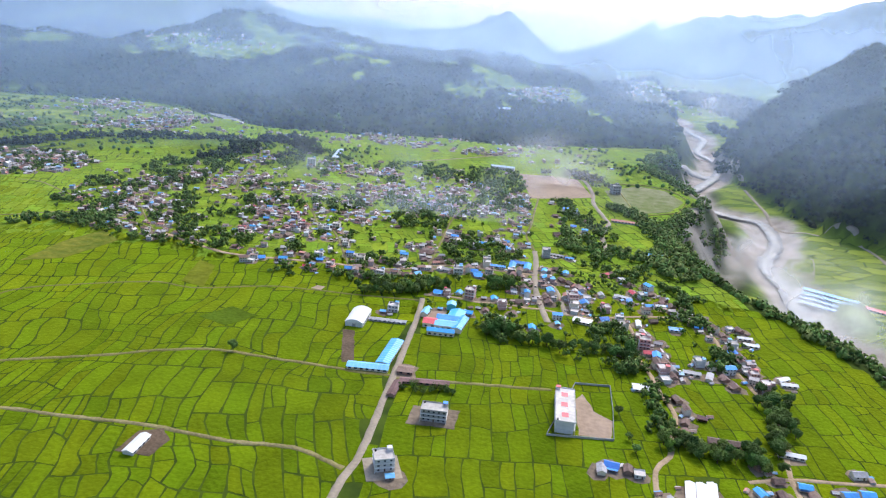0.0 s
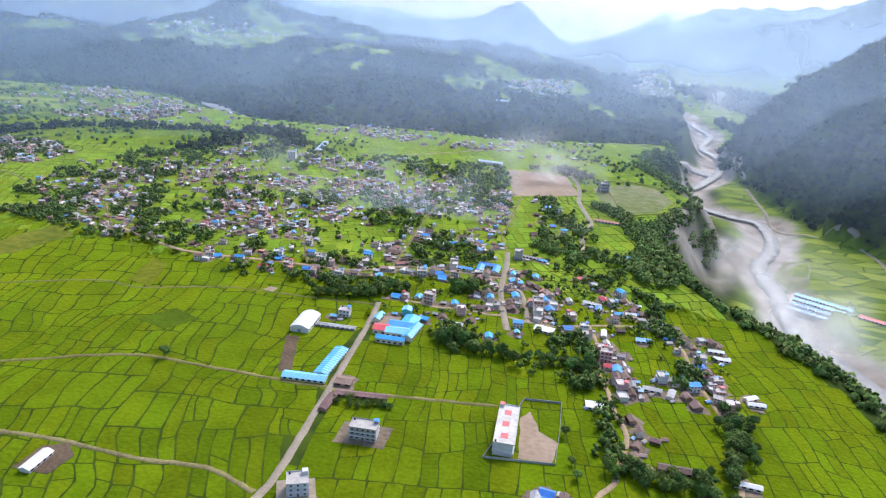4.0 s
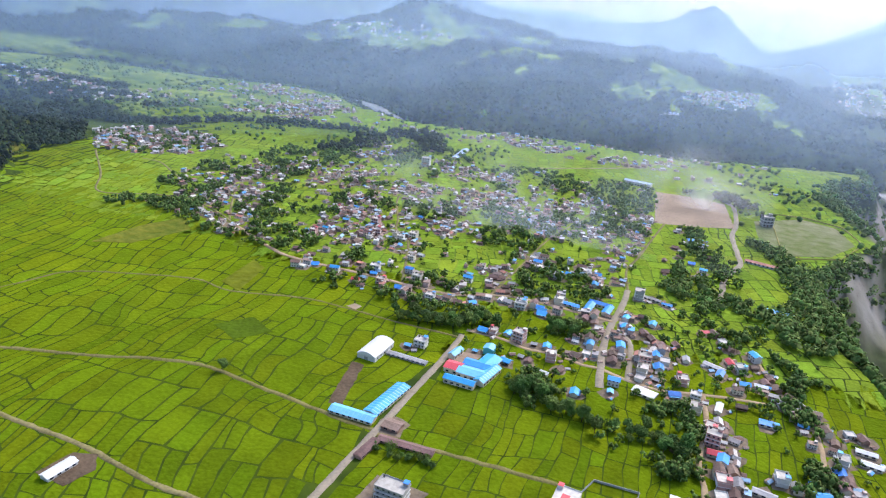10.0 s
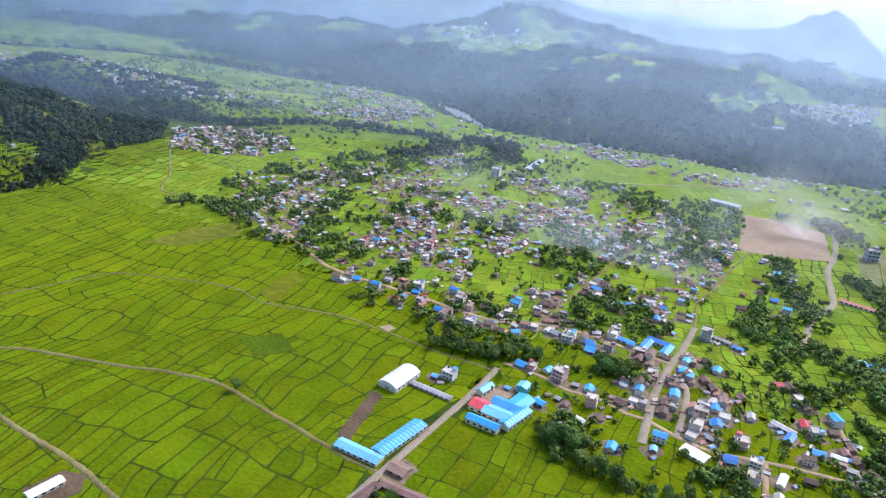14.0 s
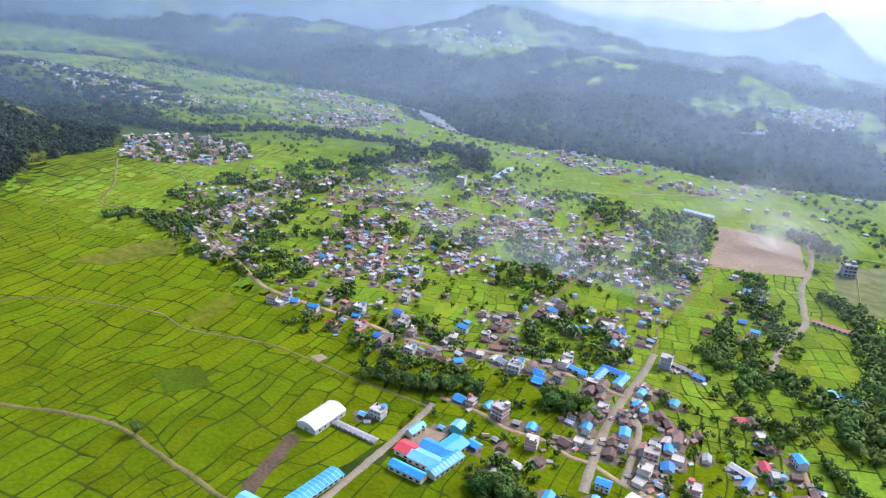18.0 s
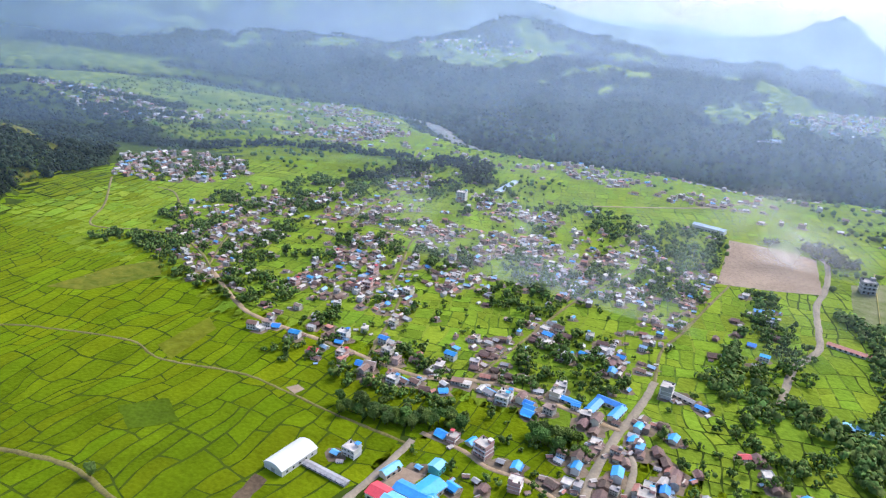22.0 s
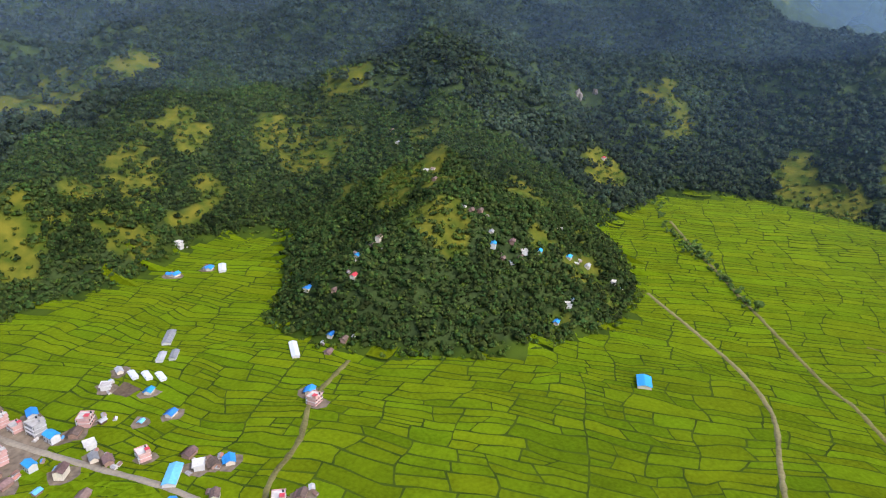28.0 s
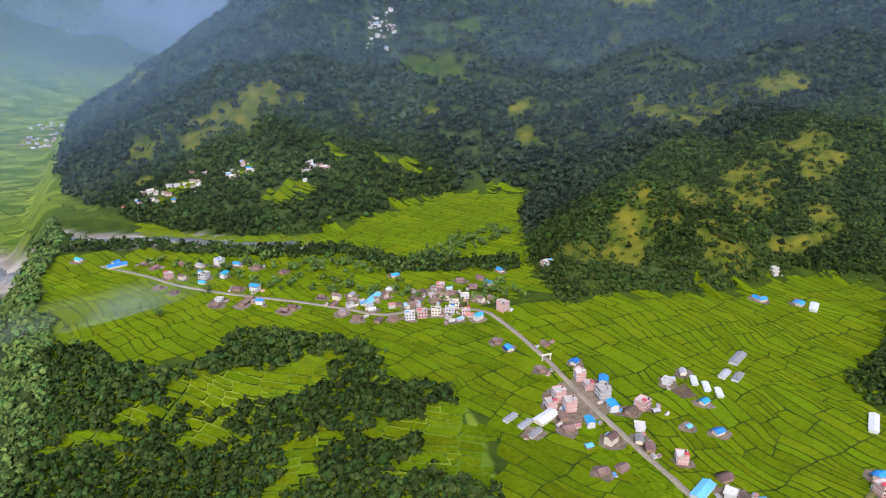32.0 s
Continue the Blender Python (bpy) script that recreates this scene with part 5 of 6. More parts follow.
def scatter_houses(ring, count, seed, lanes, pull=20.0, gap=1.15, joined=True, small=1.0, hearts=None):
    ring = grow(ring)
    r = np.random.RandomState(seed)
    xs, ys = [p[0] for p in ring], [p[1] for p in ring]
    x, y = r.uniform(min(xs), max(xs), count * 40), r.uniform(min(ys), max(ys), count * 40)
    ok = inside(ring, x, y)
    x, y = x[ok], y[ok]
    lane = np.min([far_from(w, x, y) for w in lanes], axis=0) if lanes else np.full(len(x), 5.0)
    ok = (lane > 4.5) & ((fbm(x, y, 70, 2, 21) > 0.5) | (lane < pull))
    if hearts:
        chance = 0.035 + np.max([np.exp(-((x - K * a) ** 2 + (y - K * b) ** 2) / (K * c) ** 2) for a, b, c in hearts], axis=0) + 0.25 * (lane < 16)
        ok = (lane > 4.0) & (r.rand(len(x)) < chance)
    t = np.array(TAKEN)
    mine = np.zeros((count, 3))
    done = 0
    for x, y in zip(x[ok], y[ok]):
        if done == count:
            break
        s = r.uniform(0.7, 1.1) * small
        if any(np.any((x - q[:, 0]) ** 2 + (y - q[:, 1]) ** 2 < (q[:, 2] * 0.5 * gap + 3.3 * s * gap) ** 2) for q in (t, mine[:done])):
            continue
        mine[done] = x, y, 6.5 * s
        place_house(mix[r.randint(len(mix))], x, y, r.choice([0, 90, 15, 100, -10]) + r.uniform(-8, 8), s, joined=joined)
        done += 1


ALL_LANES = VILLAGE_LANES + [LANE, LANE_MID, STREET, WHITE_ROAD]
scatter_houses([(-200, 396), (-150, 398), (-30, 418), (12, 424), (12, 500), (-200, 500)], 66, 11, ALL_LANES, joined=False, gap=0.95, hearts=HEARTS, small=0.95)
scatter_houses([(24, 480), (60, 500), (60, 600), (30, 612), (28, 540)], 14, 13, ALL_LANES, 30, joined=False)
scatter_houses([(-180, 385), (-60, 384), (-20, 402), (10, 420), (-20, 432), (-170, 420)], 30, 27, [LANE], 14, gap=0.9, small=0.95)
scatter_houses([(74, 296), (90, 296), (84, 345), (76, 350)], 12, 24, [LANE_A], 16, gap=0.8, small=0.8)
scatter_houses([(112, 300), (128, 296), (126, 345), (116, 372), (96, 398), (90, 390), (112, 350)], 22, 14, [LANE_B], 12, gap=0.8, small=0.8)
scatter_houses([(4, 366), (50, 366), (52, 410), (30, 440), (2, 420)], 24, 25, [STREET, STREET_EAST], 16, gap=0.8, small=0.85)
scatter_houses(VILLAGE, 1080, 21, ALL_LANES, 32, 0.7, small=0.78, hearts=HEARTS)
scatter_houses(FAR_HAMLET, 170, 12, [], 70, 0.72)
scatter_houses([(-300, 860), (0, 850), (120, 880), (100, 930), (-200, 940)], 50, 15, [], 150)
scatter_houses([(-510, 745), (-425, 750), (-390, 850), (-470, 880)], 130, 16, [], 150, 0.95)
scatter_houses([(-700, 760), (-300, 740), (-100, 780), (120, 760), (60, 900), (-300, 860), (-640, 900)], 90, 41, [], 40, 2.4)
scatter_houses([(-1200, 620), (-950, 640), (-700, 760), (-900, 800), (-1150, 740)], 100, 42, [], 60, 1.4, small=1.1)
scatter_houses([(-1050, 700), (-850, 640), (-650, 640), (-620, 740), (-880, 790)], 190, 17, [], 150, 1.1)
scatter_houses([(-30, 1250), (9, 1212), (70, 1236), (90, 1390), (10, 1350)], 150, 18, [], 150, 1.1, small=1.2)
scatter_houses([(-900, 1560), (-700, 1560), (-560, 1640), (-700, 1700), (-880, 1660)], 60, 36, [], 300, 1.6, small=1.4)
scatter_houses([(-220, 800), (-110, 800), (-90, 840), (-190, 860)], 50, 37, [], 150, 1.0)
scatter_houses([(-70, 780), (10, 800), (30, 840), (-50, 830)], 26, 38, [], 150, 1.1)
scatter_houses([(-640, 900), (-470, 860), (-440, 900), (-600, 960)], 70, 39, [], 300, 1.1)
scatter_houses([(180, 1750), (420, 1650), (620, 2000), (480, 2300), (240, 2200)], 170, 31, [], 300, 1.6, small=1.5)
scatter_houses([(-140, -665), (-100, -650), (-96, -610), (-130, -605)], 26, 19, [], 150, 1.0)
scatter_houses([(280, -930), (340, -930), (350, -1090), (290, -1090)], 50, 33, [], 150)
scatter_houses([(20, -372), (-10, -390), (8, -392), (24, -366)], 14, 29, [], 150, 0.8, small=0.9)
scatter_houses([(50, -385), (80, -388), (160, -415), (130, -425), (60, -400)], 22, 40, [], 150)
scatter_houses([(-40, -140), (-60, -150), (-70, -160), (-40, -195), (30, -205), (34, -180), (-10, -155)], 26, 30, [ROAD], 30, gap=0.8, small=0.85)


def joined_houses():
    """Small far houses, too many to pick apart: walls, pitched or flat roofs, dark windows."""
    verts, faces, mats = [], [], []

    def add(pts, quads, m, slot):
        b = len(verts)
        verts.extend((m @ Vector(q))[:] for q in pts)
        faces.extend(tuple(b + i for i in f) for f in quads)
        mats.extend([slot] * len(quads))

    cube = ((0, 1, 5, 4), (1, 2, 6, 5), (2, 3, 7, 6), (3, 0, 4, 7), (4, 5, 6, 7))

    def block(x0, x1, y0, y1, z0, z1, m, slot):
        add([(x0, y0, z0), (x1, y0, z0), (x1, y1, z0), (x0, y1, z0), (x0, y0, z1), (x1, y0, z1), (x1, y1, z1), (x0, y1, z1)], cube, m, slot)

    for x, y, turn, s, kind in JOINED:
        m = at_place(x, y, turn) @ Matrix.Scale(s, 4)
        floors = 2 if kind[-1] in "23" else 1
        h, lx, ly = 2.7 * floors, 4.0, 2.8
        block(-lx, lx, -ly, ly, -1.0, h, m, 1)
        if kind in ("white2", "cream2", "pink2", "white1", "grey3", "pink3"):
            block(-lx - 0.4, lx + 0.4, -ly - 0.4, ly + 0.4, h - 0.05, h + 0.35, m, 0)
            if floors == 2:
                block(lx - 2.6, lx, ly - 2.6, ly, h + 0.3, h + 2.2, m, 1)
        else:
            for q in (-1, 1):
                a, b = ly + 0.6, h - 0.3
                add([(-lx - 0.5, 0, h + 1.4), (lx + 0.5, 0, h + 1.4), (lx + 0.5, q * a, b), (-lx - 0.5, q * a, b), (-lx - 0.5, 0, h + 1.3), (lx + 0.5, 0, h + 1.3), (lx + 0.5, q * a, b - 0.1), (-lx - 0.5, q * a, b - 0.1)],
                    ((0, 1, 2, 3), (4, 5, 6, 7), (2, 3, 7, 6), (0, 3, 7, 4), (1, 2, 6, 5)), m, 0)
            add([(-lx, -ly, h), (-lx, ly, h), (-lx, 0, h + 1.3), (lx, -ly, h), (lx, ly, h), (lx, 0, h + 1.3)], ((0, 1, 2), (3, 4, 5)), m, 1)
        for f in range(floors):
            for q in (-2.2, 0.2, 2.4):
                block(q - 0.5, q + 0.5, -ly - 0.06, -ly + 0.05, 1.0 + 2.7 * f, 2.2 + 2.7 * f, m, 2)
    me = bpy.data.meshes.new("far_houses")
    me.from_pydata(verts, [], faces)
    for k in (MIXED_ROOFS, MIXED_WALLS, GLASS_DARK):
        me.materials.append(k)
    me.polygons.foreach_set("material_index", np.array(mats, np.int32))
    return tagged(new("far_houses", me), "crowded small houses with rusty, grey, white and blue roofs", "houses", kind="stuff")




def yards():
    """Trodden earth with an uneven rim round each house, as one object."""
    r = np.random.RandomState(9)
    verts, faces = [], []
    for x, y, rad in TAKEN:
        if rad > 9.5 or r.rand() < 0.25:
            continue
        n, b = 9, len(verts)
        px = [(x + math.cos(2 * math.pi * i / n) * rad * q, y + math.sin(2 * math.pi * i / n) * rad * q) for i, q in enumerate(r.uniform(0.85, 1.7, n))]
        zs = land(np.array([q[0] for q in px]), np.array([q[1] for q in px]))
        if zs.max() - zs.min() > 1.5:
            continue
        lift = r.uniform(0.17, 0.19)
        verts += [(*q, z + lift) for q, z in zip(px, zs)]
        faces.append(tuple(range(b, b + n)))
    me = bpy.data.meshes.new("yards")
    me.from_pydata(verts, [], faces)
    me.materials.append(YARD)
    tagged(new("yards", me), "trodden earth yards round the houses", "yard", kind="stuff")


yards()
for x, y, rad in list(TAKEN):
    if 4 < rad < 8 and rows_rng.rand() < 0.5:
        for k in range(rows_rng.randint(1, 3)):
            a = rows_rng.uniform(0, 6.28)
            JOINED.append((x + math.cos(a) * 7.5, y + math.sin(a) * 7.5, rows_rng.uniform(0, 90), rows_rng.uniform(0.38, 0.55), "hut"))
joined_houses()

# ---- fields, split by banks into paddies ----
CLEAR_OF = np.array(TAKEN)
HOLLOW, SHOULDER = grow(U_HOLLOW), grow(U_SHOULDER)


def split_field(reach, wide, long, r, scale):
    """Splits a square, over and over, by slightly slanting lines until every piece is about as wide and as long as a paddy."""
    todo = [np.array([(-reach, -reach), (reach, -reach), (reach, reach), (-reach, reach)])]
    done = []
    while todo:
        q = todo.pop()
        w = (np.linalg.norm(q[1] - q[0]) + np.linalg.norm(q[2] - q[3])) / 2
        l = (np.linalg.norm(q[3] - q[0]) + np.linalg.norm(q[2] - q[1])) / 2
        k = scale(*q.mean(0))
        a, b = w / (wide * k), l / (long * (0.6 + 0.4 * k))
        if max(a, b) < 1.0 or (max(a, b) < 1.5 and r.rand() < 0.55):
            done.append(q)
            continue
        t = r.uniform(0.36, 0.64)
        if a > b * r.uniform(0.7, 1.4):
            e = r.uniform(-0.16, 0.16) * min(1.0, wide / w * 1.6)
            p, o = q[0] + (q[1] - q[0]) * t, q[3] + (q[2] - q[3]) * min(0.8, max(0.2, t + e))
            todo += [np.array([q[0], p, o, q[3]]), np.array([p, q[1], q[2], o])]
        else:
            e = r.uniform(-0.3, 0.3) * min(1.0, wide / l * 1.6)
            p, o = q[0] + (q[3] - q[0]) * t, q[1] + (q[2] - q[1]) * min(0.8, max(0.2, t + e))
            todo += [np.array([q[0], q[1], o, p]), np.array([p, o, q[2], q[3]])]
    return np.array(done)


def paddy_zone(label, x0, x1, y0, y1, turn, wide, long, seed, ring=None, bend=11.0, keep=1.0, near=(0, 0), inset=0.48, parts=300, crowd=0.0, hollow=False, crop=None, terraced=False):
    """Rice paddies of uneven shapes between grassy banks; every paddy is level and holds its own height."""
    r = np.random.RandomState(seed)
    x0, x1, y0, y1, near = K * x0, K * x1, K * y0, K * y1, (K * near[0], K * near[1])
    ring = grow(ring) if ring else None
    cx, cy = (x0 + x1) / 2, (y0 + y1) / 2
    ca, sa = math.cos(radians(turn)), math.sin(radians(turn))
    reach = math.hypot(x1 - x0, y1 - y0) / 2

    def scale(u, v):
        if not terraced:
            return 1.0
        x, y = cx + u * ca - v * sa, cy + u * sa + v * ca
        return 0.75 + 0.4 * float(smooth(60, 300, far_from(WEST_HILL[6:22], np.array(x), np.array(y))))

    q = split_field(reach, wide, long, r, scale)
    w = np.linalg.norm(q[:, 1] - q[:, 0], axis=1) + np.linalg.norm(q[:, 2] - q[:, 3], axis=1)
    l = np.linalg.norm(q[:, 3] - q[:, 0], axis=1) + np.linalg.norm(q[:, 2] - q[:, 1], axis=1)
    e = 2 * inset / np.maximum(w, 2), 1.5 * inset / np.maximum(l, 2)
    path = [(0.03, 0.012), (0.5, 0), (0.97, 0.012)] + [(1, k / 4) for k in range(1, 4)] + [(0.97, 0.988), (0.5, 1), (0.03, 0.988)] + [(0, 1 - k / 4) for k in range(1, 4)]
    outline = []
    for a, b in path:
        fu, fv = (e[0] + a * (1 - 2 * e[0]))[:, None], (e[1] + b * (1 - 2 * e[1]))[:, None]
        outline.append((q[:, 0] * (1 - fu) + q[:, 1] * fu) * (1 - fv) + (q[:, 3] * (1 - fu) + q[:, 2] * fu) * fv)
    uu, vv = np.stack([o[:, 0] for o in outline], 1), np.stack([o[:, 1] for o in outline], 1)
    uu = uu + bend * 5 * (fbm(uu, vv, 300, 2, seed + 2) - 0.5) + bend * 2.6 * (fbm(uu, vv, 90, 2, seed) - 0.5) + bend * 0.55 * (vnoise(uu, vv, 18, seed + 4) - 0.5)
    vv = vv + bend * 3 * (fbm(uu, vv, 90, 2, seed + 9) - 0.5) + bend * 0.6 * (vnoise(uu, vv, 20, seed + 6) - 0.5)
    uu = uu + 0.8 * (vnoise(uu, vv, 6.0, seed + 3) - 0.5)
    vv = vv + 0.8 * (vnoise(uu, vv, 5.0, seed + 8) - 0.5)
    px, py = cx + uu * ca - vv * sa, cy + uu * sa + vv * ca
    mx, my = px.mean(1), py.mean(1)
    ok = (mx > x0) & (mx < x1) & (my > y0) & (my < y1)
    px, py, mx, my = px[ok], py[ok], mx[ok], my[ok]
    ok = ((depth(WEST_HILL, mx, my) < 1) | ((land(px, py).max(1) < 3.6) & (depth(WEST_HILL, mx, my) < 40)) | (in_spots(PLOTS, mx / K, my / K) > 0.3)) & (depth(EAST_LOW, mx, my) < -5) & (~inside(HOLLOW, mx, my) | hollow) & (far_from(NORTH_RIVER, px, py).min(1) > 72)
    if ring is not None:
        ok &= inside(ring, mx, my)
    d = np.hypot(mx[:, None] - CLEAR_OF[None, :, 0], my[:, None] - CLEAR_OF[None, :, 1]) - CLEAR_OF[None, :, 2] * 0.5
    ok &= d.min(1) > crowd - 2.5
    ok &= r.rand(len(mx)) < keep
    px, py, mx, my = px[ok], py[ok], mx[ok], my[ok]
    zone = empty_thing("rice_field", label, "rice field", "rice fields of the valley", Matrix.Identity(4))
    tops = np.maximum(land(px, py) + 0.12, land(mx, my)[:, None] - 0.15)
    order = np.argsort((mx - near[0]) ** 2 + (my - near[1]) ** 2)
    n = 12
    sides = [(i, i + n, (i + 1) % n + n, (i + 1) % n) for i in range(n)]
    slots = np.array([0] + [1] * n, np.int32)
    verts, faces = [], []
    for rank, k in enumerate(order):
        ring3 = [(px[k, i], py[k, i], tops[k, i]) for i in range(n)] + [(px[k, i], py[k, i], tops[k, i] - 3.0) for i in range(n)]
        if rank < parts:
            me = bpy.data.meshes.new("paddy")
            me.from_pydata(ring3, [], [tuple(range(n))] + sides)
            me.materials.append(crop[0] if crop else PADDY)
            me.materials.append(BANK)
            me.polygons.foreach_set("material_index", slots)
            ob = new("paddy", me)
            ob.parent = zone
        else:
            b = len(verts)
            verts += ring3
            faces += [tuple(range(b, b + n))] + [tuple(q + b for q in s) for s in sides]
    if faces:
        me = bpy.data.meshes.new("far_paddies")
        me.from_pydata(verts, [], faces)
        me.materials.append(crop[1] if crop else PADDY_FAR)
        me.materials.append(BANK)
        me.polygons.foreach_set("material_index", np.tile(slots, len(faces) // (n + 1)))
        ob = tagged(new("far_paddies", me), "many small green rice paddies between banks", kind="stuff")
        ob.parent = zone
    return zone


paddy_zone("bright green terraced rice field below the western hill", -520, -48, -160, 545, 8, 12.5, 36, 31, inset=0.54, bend=11, ring=[(-525, -165), (-48, -165), (-48, 402), (-190, 400), (-300, 448), (-360, 488), (-400, 500), (-420, 545), (-470, 545), (-525, 400)], near=(-150, 230), terraced=True)
paddy_zone("bright green rice field between the road and the eastern houses", -44, 190, 60, 402, 4, 13, 34, 32, near=(20, 240), parts=250, bend=6, inset=0.36)
paddy_zone("bright green rice field beside the southern road", -58, 200, -400, 70, 30, 11, 32, 33, ring=[(-58, 70), (200, 70), (200, -330), (119, -325), (73, -295), (6, -272), (-23, -236), (-58, -222)], near=(0, -60), parts=200, inset=0.42)
paddy_zone("green village plots between houses and gardens", -430, 190, 397, 900, 20, 15, 22, 34, bend=8, near=(-40, 450), inset=0.6, parts=200, crowd=0, crop=(PLOT, PLOT_FAR))
paddy_zone("green terraced fields beyond the old village", -900, 160, 560, 1100, -20, 14, 44, 35, ring=[(-480, 640), (-380, 630), (-300, 680), (-200, 690), (-300, 720), (-560, 720), (-560, 660)], near=(-300, 700), parts=0)
paddy_zone("bright green terraced rice field across the side stream", -200, 140, -430, -165, 35, 9, 28, 36, ring=[(-60, -168), (-60, -228), (-25, -244), (6, -284), (73, -306), (140, -345), (140, -430), (-200, -430), (-200, -168)], near=(-60, -330), parts=150, inset=0.4)
paddy_zone("small green terraces at the foot of the hill", -480, -420, 300, 380, 35, 8, 22, 37, near=(-450, 330), parts=60)
paddy_zone("small green terraces in a wooded hollow", -10, 200, -245, 120, 60, 10, 22, 38, ring=U_HOLLOW, near=(30, -60), parts=120, hollow=True, inset=0.6)

# ---- trees ----
def tree_template(seed, leaf, tall=8.0, spread=3.0, clumps=240, label="", lobes=6):
    """A tapered trunk with limbs, and a loose crown of leaf clumps round the limbs' ends."""
    r = random.Random(seed)
    ob = empty_thing("tree", label, "tree", "trees of the valley")
    bm = bmesh.new()

    def limb(a, b, ra, rb):
        d = Vector(b) - Vector(a)
        q = Vector((0, 0, 1)).rotation_difference(d).to_matrix().to_4x4()
        bmesh.ops.create_cone(bm, cap_ends=True, segments=6, radius1=ra, radius2=rb, depth=d.length, matrix=Matrix.Translation((Vector(a) + Vector(b)) / 2) @ q)

    fork = tall * 0.3
    limb((0, 0, -0.6), (0, 0, fork), 0.28, 0.18)
    centres = [(0, 0, tall * 0.78, spread * 0.62)]
    for k in range(lobes):
        a = k * 2.4 + r.random()
        d = spread * r.uniform(0.35, 0.75)
        c = (math.cos(a) * d, math.sin(a) * d, tall * r.uniform(0.36, 0.8), spread * r.uniform(0.4, 0.6))
        limb((0, 0, fork * r.uniform(0.7, 1)), c[:3], 0.12, 0.04)
        centres.append(c)
    part("trunk", bm, BARK, ob)
    bm = bmesh.new()
    for k in range(clumps):
        cx, cy, cz, rad = centres[k % len(centres)]
        d = Vector((r.gauss(0, 1), r.gauss(0, 1), r.gauss(0.25, 0.8))).normalized()
        p = Vector((cx, cy, cz)) + d * rad * r.uniform(0.55, 1.1)
        s = spread * r.uniform(0.13, 0.26)
        t = d.orthogonal().normalized()
        t.rotate(Matrix.Rotation(r.uniform(0, 6.28), 3, d))
        o = d.cross(t)
        pts = [p + t * s, p + o * s * 0.8 + d * s * 0.1, p - t * s * 0.9 - d * s * 0.3, p - o * s * 0.8]
        top = bm.verts.new(p + d * s * 0.55)
        v = [bm.verts.new(q - d * s * 0.25) for q in pts]
        for i in range(4):
            bm.faces.new((top, v[i], v[(i + 1) % 4]))
    part("crown", bm, leaf, ob)
    return ob


def bamboo_template(seed, label):
    r = random.Random(seed)
    ob = empty_thing("bamboo", label, "bamboo", "trees of the valley")
    bm, leaf = bmesh.new(), bmesh.new()
    for k in range(14):
        a, lean = r.uniform(0, 6.28), r.uniform(1.0, 3.6)
        high = r.uniform(6, 9)
        pts = [Vector((math.cos(a) * (0.5 + lean * (i / 5) ** 2), math.sin(a) * (0.5 + lean * (i / 5) ** 2), high * (i / 5) * (1 - 0.16 * (i / 5) ** 2) - 0.3)) for i in range(6)]
        for p, q in zip(pts, pts[1:]):
            d = q - p
            bmesh.ops.create_cone(bm, segments=4, radius1=0.06, radius2=0.05, depth=d.length, matrix=Matrix.Translation((p + q) / 2) @ Vector((0, 0, 1)).rotation_difference(d).to_matrix().to_4x4())
        for i in range(16):
            p = pts[r.randint(2, 5)] + Vector((r.gauss(0, 0.5), r.gauss(0, 0.5), r.gauss(0, 0.5)))
            o = Vector((r.gauss(0, 1), r.gauss(0, 1), r.gauss(-0.5, 0.4))).normalized() * r.uniform(0.5, 1.0)
            s = o.orthogonal().normalized() * 0.28
            v = [leaf.verts.new(q) for q in (p, p + o * 0.5 + s, p + o, p + o * 0.5 - s)]
            leaf.faces.new(v)
    part("stem", bm, LEAF_LIGHT, ob)
    part("crown", leaf, LEAF_LIGHT, ob)
    return ob


TREES = [tree_template(1, LEAF, 9, 3.7, 420, "broad dark green tree with a rounded crown"), tree_template(2, LEAF, 7, 3.2, 380, "bushy dark green garden tree"), tree_template(3, LEAF_LIGHT, 7.5, 3.3, 380, "light green spreading garden tree"),
         tree_template(4, LEAF, 11, 4.0, 460, "tall dark green tree with a loose crown", 8), tree_template(5, LEAF_LIGHT, 5, 2.6, 260, "low light green fruit tree"), bamboo_template(6, "arching clump of light green bamboo")]
for t, (x, y) in zip(TREES, ((-124, 277), (-59, 366), (-6, 324), (-66, 363), (-40, 377), (9, 322))):
    t.matrix_basis = spot(x, y)
ROADS = [ROAD, ROAD_NORTH, LANE, STREET, STREET_EAST, WHITE_ROAD, NORTH_WAY, LANE_MID, LANE_WEST, CROSS, CROSS_WEST, LANE_A, TRACK_1, TRACK_2, LANE_B, LANE_SOUTH] + VILLAGE_LANES
STOOD, JOINED_TREES = [], []


def plant(x, y, r, size=1.0, kinds=(0, 1, 2, 3, 4)):
    k = kinds[r.randint(len(kinds))]
    t = TREES[k]
    if len(STOOD) >= 310:
        JOINED_TREES.append((x, y, size * r.uniform(0.85, 1.15), k))
        return
    copy_thing(t, at_place(x, y, r.uniform(0, 360), -0.1) @ Matrix.Diagonal((size * r.uniform(0.85, 1.15), size * r.uniform(0.85, 1.15), size * r.uniform(0.8, 1.2), 1)))
    STOOD.append((x, y))


